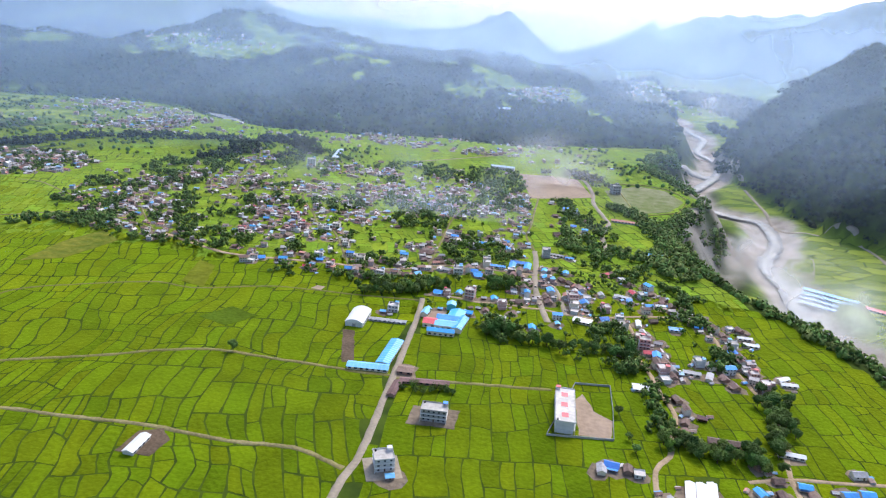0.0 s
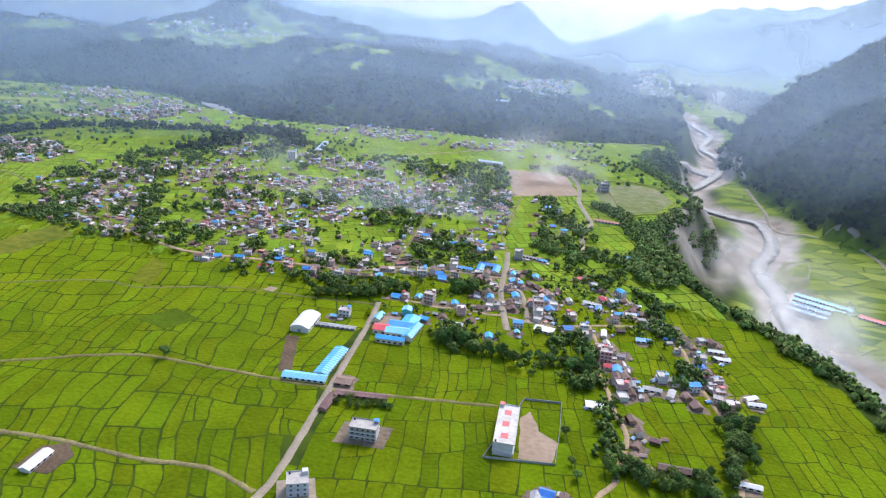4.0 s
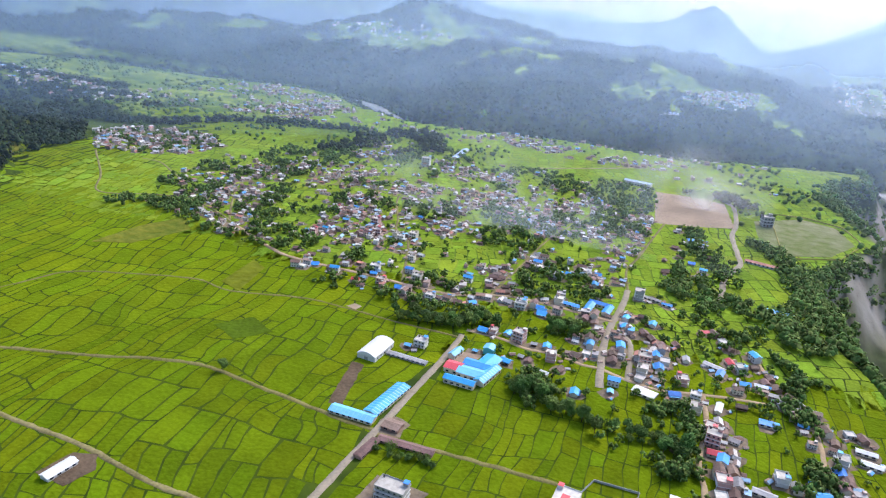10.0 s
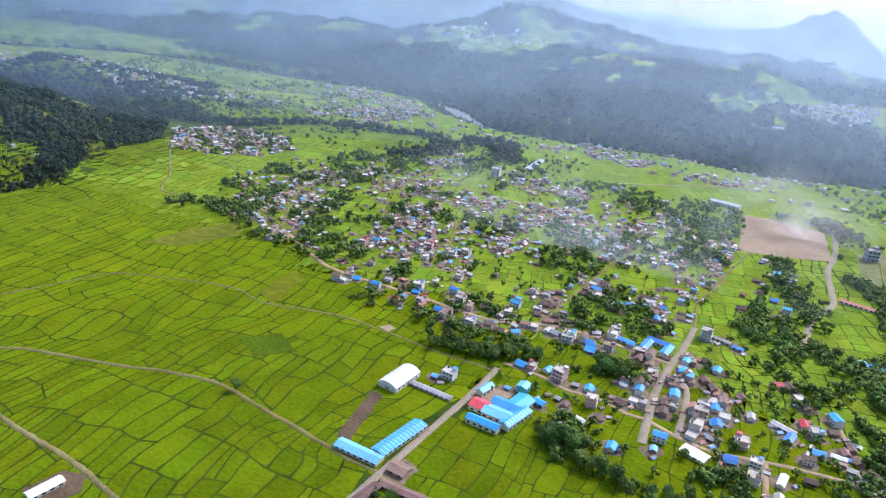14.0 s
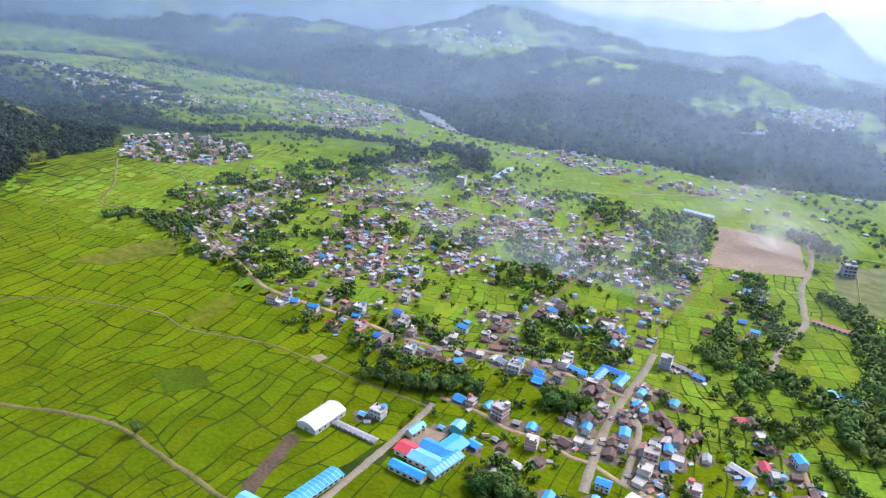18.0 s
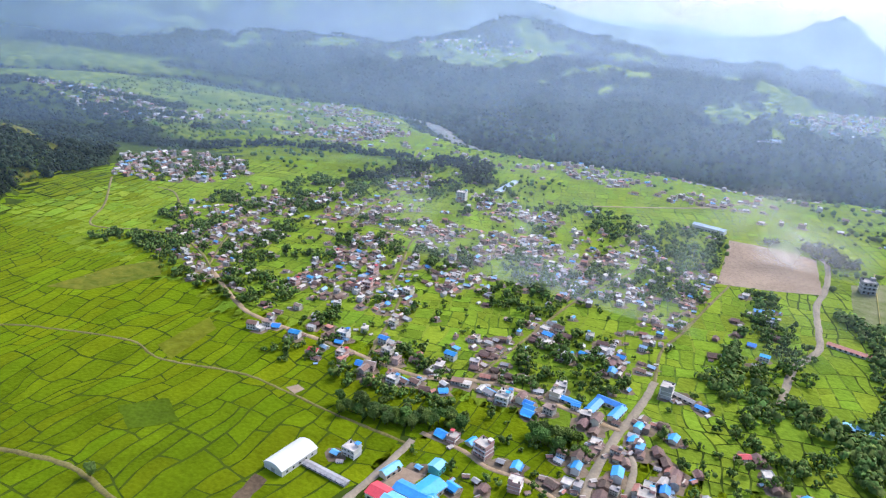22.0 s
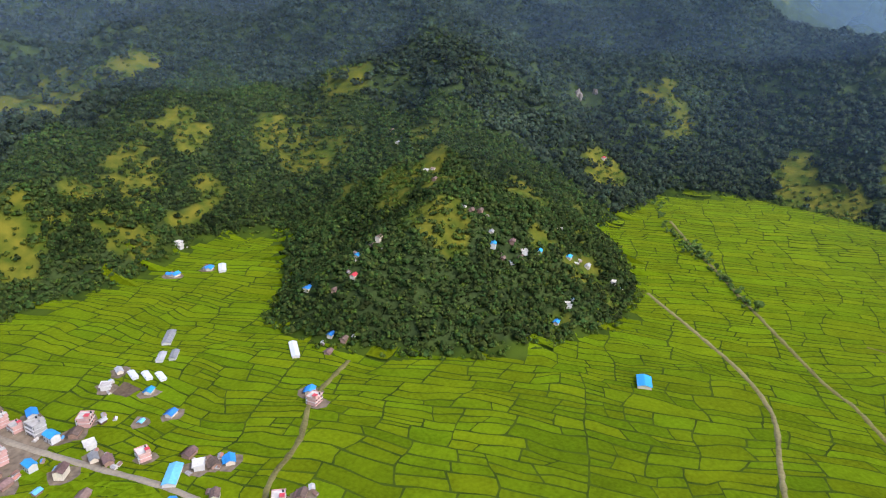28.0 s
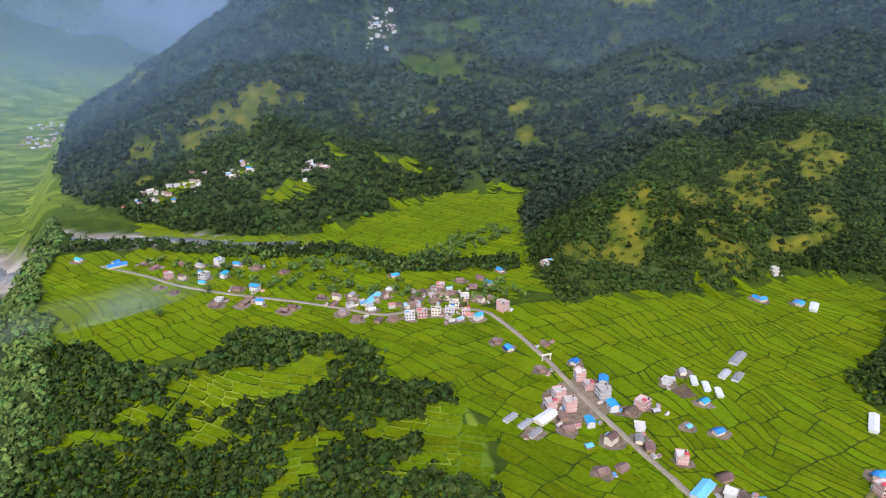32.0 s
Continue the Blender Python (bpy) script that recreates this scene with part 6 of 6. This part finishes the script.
def plant_area(ring, count, seed, kinds=(0, 1, 2, 3, 4), size=1.0, room=0.72, mask=None):
    ring = grow(ring)
    r = np.random.RandomState(seed)
    xs, ys = [p[0] for p in ring], [p[1] for p in ring]
    x, y = r.uniform(min(xs), max(xs), count * 12), r.uniform(min(ys), max(ys), count * 12)
    ok = inside(ring, x, y)
    if mask:
        ok &= fbm(x, y, 40, 2, mask) > 0.54
    for w in ROADS:
        ok &= far_from(w, x, y) > 3.6
    x, y = x[ok], y[ok]
    ok = np.ones(len(x), bool)
    for a, b, rad in CLEAR_OF:
        ok &= (x - a) ** 2 + (y - b) ** 2 > (rad * room + 0.4) ** 2
    for x, y in list(zip(x[ok], y[ok]))[:count]:
        plant(x, y, r, size * r.uniform(0.75, 1.2), kinds)


def plant_line(line, count, seed, wide=4.0, kinds=(0, 1, 2, 3), size=1.0):
    r = np.random.RandomState(seed)
    pts, wide = smooth_line(grow(line), 3.0), wide * K
    for k in range(int(count * 1.5)):
        x, y = pts[r.randint(len(pts))]
        plant(x + r.normal(0, wide / 2), y + r.normal(0, wide / 2), r, size * r.uniform(0.7, 1.2), kinds)


for x, y, s in ((-353, 300, 1.1), (-302, 207, 1.0), (-320, 196, 0.6), (-340, 190, 0.6), (-356, 184, 0.7), (94, -230, 1.0), (120, -205, 0.9), (12, -125, 0.5), (56, 244, 0.6), (58, 236, 0.7), (54, 262, 0.7)):
    plant(K * x, K * y, np.random.RandomState(int(abs(x))), s * 1.15, (0,))
plant_line([(-82, 360), (-60, 368), (-36, 380)], 44, 43, 5)
plant_line([(-8, 330), (10, 322), (22, 318), (55, 318), (68, 316)], 50, 44, 5, (0, 1, 3, 5))
plant_line([(-10, 392), (8, 392)], 16, 45, 6)
plant_line([(126, 292), (124, 275), (118, 255), (112, 244)], 40, 47, 6)
plant_line([(76, 243), (84, 240), (98, 240), (108, 236)], 34, 48, 6)
plant_line([(-40, 262), (-28, 262), (-14, 264)], 12, 49, 3, (1, 4, 5), 0.8)
plant_area([(-46, 330), (60, 300), (110, 380), (60, 480), (-20, 425), (-40, 380)], 120, 42, size=0.85)
plant_line([(-337, 422), (-325, 434), (-300, 432), (-290, 446)], 40, 46, 9, size=1.1)
plant_line([(45, 570), (70, 530), (60, 500)], 50, 50, 12)
plant_line([(-60, -160), (-80, -175), (-40, -176), (0, -200), (60, -236), (120, -290)], 60, 51, 12)
plant_line([(-100, 412), (-60, 412), (-140, 382), (-60, 388)], 36, 52, 7, (1, 2, 4))
plant_line([(70, -285), (40, -262), (5, -250), (-35, -235), (-80, -262), (-120, -280)], 110, 53, 16)
plant_line([(-302, 205), (-349, 186), (-394, 163), (-425, 145), (-480, 138)], 60, 54, 4, (1, 4), 0.75)
plant_line([(-395, 165), (-370, 176)], 16, 58, 7, (0, 1, 4), 0.8)
for k, line in enumerate(([(49, 336), (57, 345), (64, 340), (70, 330)], [(56, 304), (64, 300), (70, 308)], [(112, 332), (114, 322), (110, 315)], [(112, 362), (104, 370), (110, 382)], [(-100, 380), (-66, 384), (-44, 392)], [(-6, 345), (8, 332), (0, 322)], [(100, 420), (110, 400), (104, 388)], [(74, 246), (70, 262), (72, 290)], [(60, 470), (66, 440), (84, 430), (96, 450)])):
    plant_line(line, 24, 80 + k, 5)
plant_area([(46, 335), (140, 325), (130, 400), (110, 460), (60, 470), (50, 420)], 40, 75, size=0.75)
plant_area(VILLAGE, 1300, 41, mask=31, size=1.05, room=0.6)
plant_area(VILLAGE, 600, 71, kinds=(1, 2, 4), size=0.7)
plant_area(FAR_HAMLET, 110, 72)


def joined_trees():
    """Trees of the old village, too many to pick apart."""
    r = np.random.RandomState(5)
    n, k = len(JOINED_TREES), 42
    t = np.array([q[:3] for q in JOINED_TREES])
    tall = np.array([7.5, 6.2, 6.5, 9, 4.5, 6.5])[[q[3] for q in JOINED_TREES]] * t[:, 2]
    wide = np.array([4.2, 3.6, 3.8, 4.6, 2.8, 3.8])[[q[3] for q in JOINED_TREES]] * t[:, 2]
    z = land(t[:, 0], t[:, 1])
    foot = np.stack([t[:, 0], t[:, 1], z], 1)
    lobe = r.normal(0, 1, (n, 7, 3)) * np.array([0.45, 0.45, 0.15])
    lobe[:, :, :2] = np.clip(lobe[:, :, :2], -0.8, 0.8)
    which = r.randint(0, 7, (n, k))
    base = np.take_along_axis(lobe, which[..., None].repeat(3, 2), 1)
    d = r.normal(0, 1, (n, k, 3))
    d[..., 2] += 0.25
    d /= np.linalg.norm(d, axis=2)[..., None]
    size = np.stack([wide, wide, tall], 1)[:, None, :]
    c = foot[:, None, :] + np.array([0, 0, 1.0]) * (tall * 0.52)[:, None, None] + base * size + d * (wide * 0.45)[:, None, None] * r.uniform(0.5, 1.1, (n, k, 1))
    clumps("village_trees", c.reshape(-1, 3), d.reshape(-1, 3), (wide[:, None] * r.uniform(0.2, 0.38, (n, k))).ravel(), r, GARDEN, "many dark green garden trees between the houses")
    b = np.array([(1, 1), (-1, 1), (-1, -1), (1, -1)]) * 0.16
    v = np.concatenate([np.concatenate([foot[:, None, :2] + b, np.repeat(z[:, None, None] - 0.5, 4, 1)], 2), np.concatenate([foot[:, None, :2] + b * 0.6, np.repeat((z + tall * 0.6)[:, None, None], 4, 1)], 2)], 1)
    f = np.array([(0, 1, 5, 4), (1, 2, 6, 5), (2, 3, 7, 6), (3, 0, 4, 7)])
    me = bpy.data.meshes.new("village_trunks")
    mesh_fill(me, v.reshape(-1, 3), (f[None] + (np.arange(n) * 8)[:, None, None]).reshape(-1, 4))
    me.materials.append(BARK)
    tagged(new("village_trunks", me), "brown trunks of the many garden trees", "trees", kind="stuff")


def clumps(name, c, d, s, r, material, label, core=None):
    """Tufts of leaves: low four-sided peaks that face outwards."""
    side = np.cross(d, r.normal(0, 1, d.shape))
    side /= np.linalg.norm(side, axis=1)[:, None] + 1e-9
    other = np.cross(d, side)
    s = s[:, None]
    v = np.stack([c + d * s * 0.5, c + side * s - d * s * 0.3, c + other * s * 0.85 - d * s * 0.15, c - side * s * 0.9 - d * s * 0.45, c - other * s * 0.8 - d * s * 0.2], 1)
    f = np.array([(0, 1, 2), (0, 2, 3), (0, 3, 4), (0, 4, 1)])
    verts, faces = v.reshape(-1, 3), (f[None] + (np.arange(len(c)) * 5)[:, None, None]).reshape(-1, 3)
    if core is not None:
        faces = np.concatenate([faces, core[1] + len(verts)])
        verts = np.concatenate([verts, core[0]])
    me = bpy.data.meshes.new(name)
    mesh_fill(me, verts, faces)
    me.materials.append(material)
    return tagged(new(name, me), label, "forest", kind="stuff")


joined_trees()

# ---- woods: crowns standing side by side, one object for each wood ----
def unit_crown(fine):
    bm = bmesh.new()
    if fine:
        bmesh.ops.create_cone(bm, cap_ends=False, segments=5, radius1=1.0, radius2=0.0, depth=1.2)
        for p in bm.verts:
            p.co.z += 0.1
    else:
        bmesh.ops.create_icosphere(bm, subdivisions=1, radius=1.0)
    v = np.array([p.co[:] for p in bm.verts])
    f = np.array([[p.index for p in q.verts] for q in bm.faces])
    bm.free()
    return v, f


def woods(name, x0, x1, y0, y1, gap, wants, material, label, seed, size=1.15, fine=True, flat=0.8, tufts=13):
    """Tree crowns on a jittered grid wherever wants(x, y) holds."""
    r = np.random.RandomState(seed)
    x0, x1, y0, y1 = K * x0, K * x1, K * y0, K * y1
    gx, gy = np.meshgrid(np.arange(x0, x1, gap), np.arange(y0, y1, gap), indexing="ij")
    x = (gx + r.uniform(-0.55, 0.55, gx.shape) * gap).ravel()
    y = (gy + r.uniform(-0.55, 0.55, gy.shape) * gap).ravel()
    ok = wants(x, y, r.rand(len(x)))
    x, y = x[ok], y[ok]
    d = np.ones(len(x), bool)
    for a, b, rad in TAKEN:
        if x0 - 20 < a < x1 + 20 and y0 - 20 < b < y1 + 20:
            d &= (x - a) ** 2 + (y - b) ** 2 > (rad * 1.05) ** 2
    for w in ROADS:
        d &= far_from(w, x, y) > 3.2
    x, y = x[d], y[d]
    z = land(x, y)
    v, f = unit_crown(fine)
    n = len(x)
    rad = gap * size * r.uniform(0.4, 0.85, n)
    if fine:
        v = v * 0.78
    jit = r.uniform(0.68, 1.18, (n, len(v)))
    p = v[None] * jit[..., None] * rad[:, None, None]
    p[..., 2] *= (flat * r.uniform(0.8, 1.35, n))[:, None]
    p += np.stack([x, y, z + rad * r.uniform(0.55, 1.0, n)], 1)[:, None, :]
    faces = (f[None] + (np.arange(n) * len(v))[:, None, None]).reshape(-1, 3)
    if fine:
        k = tufts
        d = r.normal(0, 1, (n, k, 3))
        d[..., 2] = np.abs(d[..., 2]) * 1.1 - 0.25
        d /= np.linalg.norm(d, axis=2)[..., None]
        mid = p.mean(1)
        c = mid[:, None, :] + d * rad[:, None, None] * np.array([1.1, 1.1, flat * 1.1]) * r.uniform(0.6, 1.2, (n, k, 1))
        return clumps(name, c.reshape(-1, 3), d.reshape(-1, 3), (rad[:, None] * r.uniform(0.22, 0.52, (n, k))).ravel(), r, material, label, (p.reshape(-1, 3), faces))
    me = bpy.data.meshes.new(name)
    mesh_fill(me, p.reshape(-1, 3), faces)
    me.materials.append(material)
    return tagged(new(name, me), label, "forest", kind="stuff")


def on_hill(x, y, k):
    c = cover(x, y, land(x, y))
    d = depth(WEST_HILL, x, y)
    edge = (d > 0) & (d < 14) & (c[3] < 0.4) & (in_spots(PLOTS, x / K, y / K) < 0.3) & (k < 0.9)
    return (((d > 2) | inside(SHOULDER, x, y)) & (k < c[0] + 0.06)) | edge


def near_spur(x, y):
    return (x > -420 * K) & (y < 260 * K) & (y > -260 * K)


def scrub_hill(x, y, k):
    c = cover(x, y, land(x, y))
    d = depth(WEST_HILL, x, y)
    return (d > -7) & (d < 400) & (k < 0.3 + 0.35 * (fbm(x, y, 50, 3, 3) > 0.48) + 0.3 * (d < 12))


def on_bank(x, y, k):
    d = depth(EAST_LOW, x, y) + 24 * (fbm(x, y, 48, 2, 8) - 0.5)
    return (d > -9) & (d < 60) & (k < 0.9 - 0.35 * ((y > 560 * K) & (y < 740 * K))) & ((fbm(x, y, 60, 3, 18) > 0.47) | (d < 14))


HOLLOW_FIELDS = [(90, -124, 26, 13), (62, -120, 20, 11), (42, -129, 9, 7), (24, -64, 15, 8), (8, -44, 11, 10), (58, -71, 13, 8), (22, -40, 9, 6), (122, -113, 14, 7), (140, -100, 12, 6), (98, -95, 12, 6)]


def in_hollow(x, y, k):
    open_field = in_spots(HOLLOW_FIELDS, x / K, y / K)
    return inside(HOLLOW, x, y) & (depth(EAST_LOW, x, y) < 0) & (open_field < 0.5) & ((fbm(x, y, 60, 3, 14) > 0.38) | (x > 170)) & (k < 0.95)


def on_north(x, y, k):
    c = cover(x, y, land(x, y))
    return (depth(NORTH_HILL, x, y) > np.where(x > -1150 * K, -240, -6)) & (far_from(NORTH_RIVER, x, y) > 40) & (y > 930 * K) & (k < c[0])


def on_gorge(x, y, k):
    g = far_from(NORTH_RIVER, x, y)
    return (g > 20) & (g + 26 * (fbm(x, y, 60, 2, 27) - 0.5) < 66) & (x < 300) & (k < 0.85)


woods("hill_forest", -900, -90, -350, 700, 8.2, lambda x, y, k: on_hill(x, y, k) & ~near_spur(x, y), WOODS, "dense dark green forest on the steep western hill", 61)
woods("spur_forest", -420, -90, -260, 260, 5.3, lambda x, y, k: on_hill(x, y, k) & near_spur(x, y), SPUR_LEAVES, "leafy green forest on the near spur of the hill", 74, tufts=10)
woods("hill_scrub", -700, -90, -350, 600, 6.5, scrub_hill, WOODS_LIGHT, "light green scrub on the lower hillside", 62, 0.6)
woods("mountain_forest", -1000, 320, -1150, -350, 12.5, lambda x, y, k: on_hill(x, y, k) & ~((x > -120 * K) & (y > -450 * K)), WOODS, "dense dark green forest on the southern mountain", 63, 1.05, tufts=8)
woods("foot_forest", -120, 240, -450, -290, 7.5, lambda x, y, k: on_hill(x, y, k) & ((x > -90 * K) | (y < -350 * K)), SPUR_LEAVES, "leafy green forest at the foot of the southern mountain", 163)
woods("bank_forest", 90, 270, -420, 960, 6.8, on_bank, GARDEN, "dark green trees along the edge of the river gorge", 64)
for k, line in enumerate(([(46, 484), (59, 483), (72, 479), (84, 474), (96, 468), (109, 452), (119, 444)], [(109, 458), (114, 479), (118, 507), (116, 535), (111, 569), (100, 591), (94, 602)], [(46, 501), (44, 521), (47, 599), (38, 605)])):
    woods("lane_wood", 20, 160, 380, 760, 6.6, lambda x, y, q, l=grow(line), w=(9, 8, 4)[k] * K: (far_from(l, x, y) + 22 * (fbm(x, y, 30, 2, 51) - 0.5) < w) & (q < 0.85), GARDEN, "belt of leafy green trees beside village fields", 190 + k)
woods("hollow_wood", -10, 205, -180, 130, 6.2, in_hollow, SPUR_LEAVES, "dense dark green wood in a hollow below the road", 65)
woods("scarp_forest", -1600, 240, 930, 1900, 17.0, on_north, WOODS, "hazy blue-green forest on the northern scarp", 66, 1.0, tufts=5)
SIDE_BELT = grow([(210, -390), (183, -345), (119, -328), (73, -298), (6, -276), (-23, -240), (-58, -225), (-90, -215)])
woods("side_woods", -130, 230, -440, -200, 6.5, lambda x, y, k: (k < 0.75) & (far_from(SIDE_BELT, x, y) + 24 * (fbm(x, y, 40, 2, 19) - 0.5) < 17) & (far_from(SIDE_STREAM, x, y) > 8), SPUR_LEAVES, "dark trees along the side stream", 70)
woods("gorge_wood", -1500, 190, 700, 1260, 11.0, on_gorge, WOODS, "dark trees on the sides of the northern gorge", 67, 0.9, False)
for k, (line, wide) in enumerate((([(-289, 690), (-300, 735), (-275, 775), (-240, 755), (-225, 725)], 16), ([(-620, 586), (-547, 594), (-510, 635), (-480, 680)], 16), ([(-480, 690), (-440, 706), (-400, 730), (-360, 742), (-330, 746)], 9), ([(-790, 706), (-770, 755), (-712, 758)], 18), ([(-700, 700), (-640, 720), (-600, 760)], 8), ([(30, 720), (60, 722), (80, 700)], 7), ([(-255, 664), (-240, 690)], 10), ([(-300, 660), (-330, 640)], 8))):
    woods("wood_belt", -1000, 200, 560, 950, 8.5, lambda x, y, q, l=grow(line), w=wide * K: (far_from(l, x, y) + 40 * (fbm(x, y, 60, 3, 50) - 0.42) < w) & (q < 0.75), WOODS, "belt of dark green trees between far fields", 90 + k)
woods("far_woods", 120, 900, 1180, 2100, 24.0, lambda x, y, q: (fbm(x, y, 330, 3, 61) > 0.52) & (far_from(RIVER, x, y) > 70) & (depth(EAST_HILL, x, y) < 0) & (depth(NORTH_HILL, x, y) < 0), WOODS, "hazy dark woods on the far valley floor", 99, 0.8, False)
woods("east_forest", 300, 900, 560, 1500, 13.0, lambda x, y, k: depth(EAST_HILL, x, y) > 0, WOODS, "dense dark forest on the steep eastern hill", 68, 1.05, tufts=7)
woods("valley_trees", -1000, 180, 640, 980, 9.0, lambda x, y, k: (k < 0.1 + 0.3 * (fbm(x, y, 40, 2, 45) > 0.6)) & (fbm(x, y, 96, 3, 44) > 0.46) & (depth(WEST_HILL, x, y) < 0) & (depth(EAST_LOW, x, y) < 0), GARDEN, "scattered dark trees among far fields", 69, 0.6, False)


# ---- haze sheets, mist and smoke ----
def haze(radius, amount, low, high, top, seed, lowest=-60, south=None):
    """An added ring sheet, tinted bluish to imitate the haze of distance."""
    n = 96
    bm = bmesh.new()
    rows = []
    for i in range(n):
        a = 2 * math.pi * i / n
        x, y = 70 + radius * math.cos(a), 180 + radius * math.sin(a)
        rows.append([bm.verts.new((x, y, z)) for z in (lowest, top)])
    for a, b in zip(rows, rows[1:] + rows[:1]):
        bm.faces.new((a[0], b[0], b[1], a[1]))
    me = bpy.data.meshes.new("haze")
    bm.to_mesh(me)
    bm.free()
    me.materials.append(haze_material("distance_haze", amount, low, high, top, south=south))
    return tagged(new("haze", me), "see-through ring sheet that imitates bluish distance haze", "haze", kind="stuff")


# upright sheets round the valley veil what lies behind, like aerial haze
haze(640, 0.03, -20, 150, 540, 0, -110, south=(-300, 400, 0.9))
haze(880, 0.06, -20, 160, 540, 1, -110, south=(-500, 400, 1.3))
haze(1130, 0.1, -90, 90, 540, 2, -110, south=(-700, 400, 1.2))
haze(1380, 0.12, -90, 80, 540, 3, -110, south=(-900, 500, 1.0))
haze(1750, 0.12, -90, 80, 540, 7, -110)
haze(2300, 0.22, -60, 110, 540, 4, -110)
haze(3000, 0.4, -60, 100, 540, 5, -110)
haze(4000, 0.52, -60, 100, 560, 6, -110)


def puff(x, y, z, sx, sy, sz, amount, label, turn=0.0, color=(0.9, 0.93, 0.97), scale=0.011):
    """One drifting veil of smoke or mist, bulging like a sail."""
    bm = bmesh.new()
    n = 14
    g = [[bm.verts.new((-1 + 2 * i / n, 0.35 * (1 - (-1 + 2 * i / n) ** 2), -1 + 2 * j / n)) for j in range(n + 1)] for i in range(n + 1)]
    for i in range(n):
        for j in range(n):
            bm.faces.new((g[i][j], g[i + 1][j], g[i + 1][j + 1], g[i][j + 1]))
    me = bpy.data.meshes.new("smoke")
    bm.to_mesh(me)
    bm.free()
    me.materials.append(puff_material("drifting_smoke", amount, color, scale))
    ob = new("smoke", me)
    x, y, z, sx, sy, sz = [K * q for q in (x, y, z, sx, sy, sz)]
    ob.matrix_basis = Matrix.Translation((x, y, z)) @ pose(0, 0, 0, 0, 0, turn) @ Matrix.Diagonal((sx, sy, sz, 1))
    return tagged(ob, label, "smoke", kind="stuff")


puff(60, 672, 16, 44, 10, 26, 0.9, "white smoke drifting over the clay field")
puff(40, 690, 26, 60, 10, 30, 0.6, "thin smoke drifting over the clay field")
puff(-60, 520, 25, 160, 20, 60, 0.42, "thin bluish smoke over the old village", color=(0.75, 0.86, 1.0))
puff(205, 450, -4, 52, 20, 30, 0.9, "low white mist in the river gorge", -40)
puff(196, 385, 0, 52, 20, 28, 1.1, "low white mist in the river gorge", -50)
puff(188, 520, -2, 50, 20, 34, 0.8, "thin grey mist on the wooded gorge side", -30)
puff(240, 540, -14, 80, 20, 30, 0.4, "low white mist in the river gorge", -20)
puff(330, 1500, 10, 160, 20, 60, 0.7, "pale mist over the far valley floor", 0)
puff(150, -215, 6, 70, 20, 16, 0.55, "low white mist at the edge of the gorge", 20)
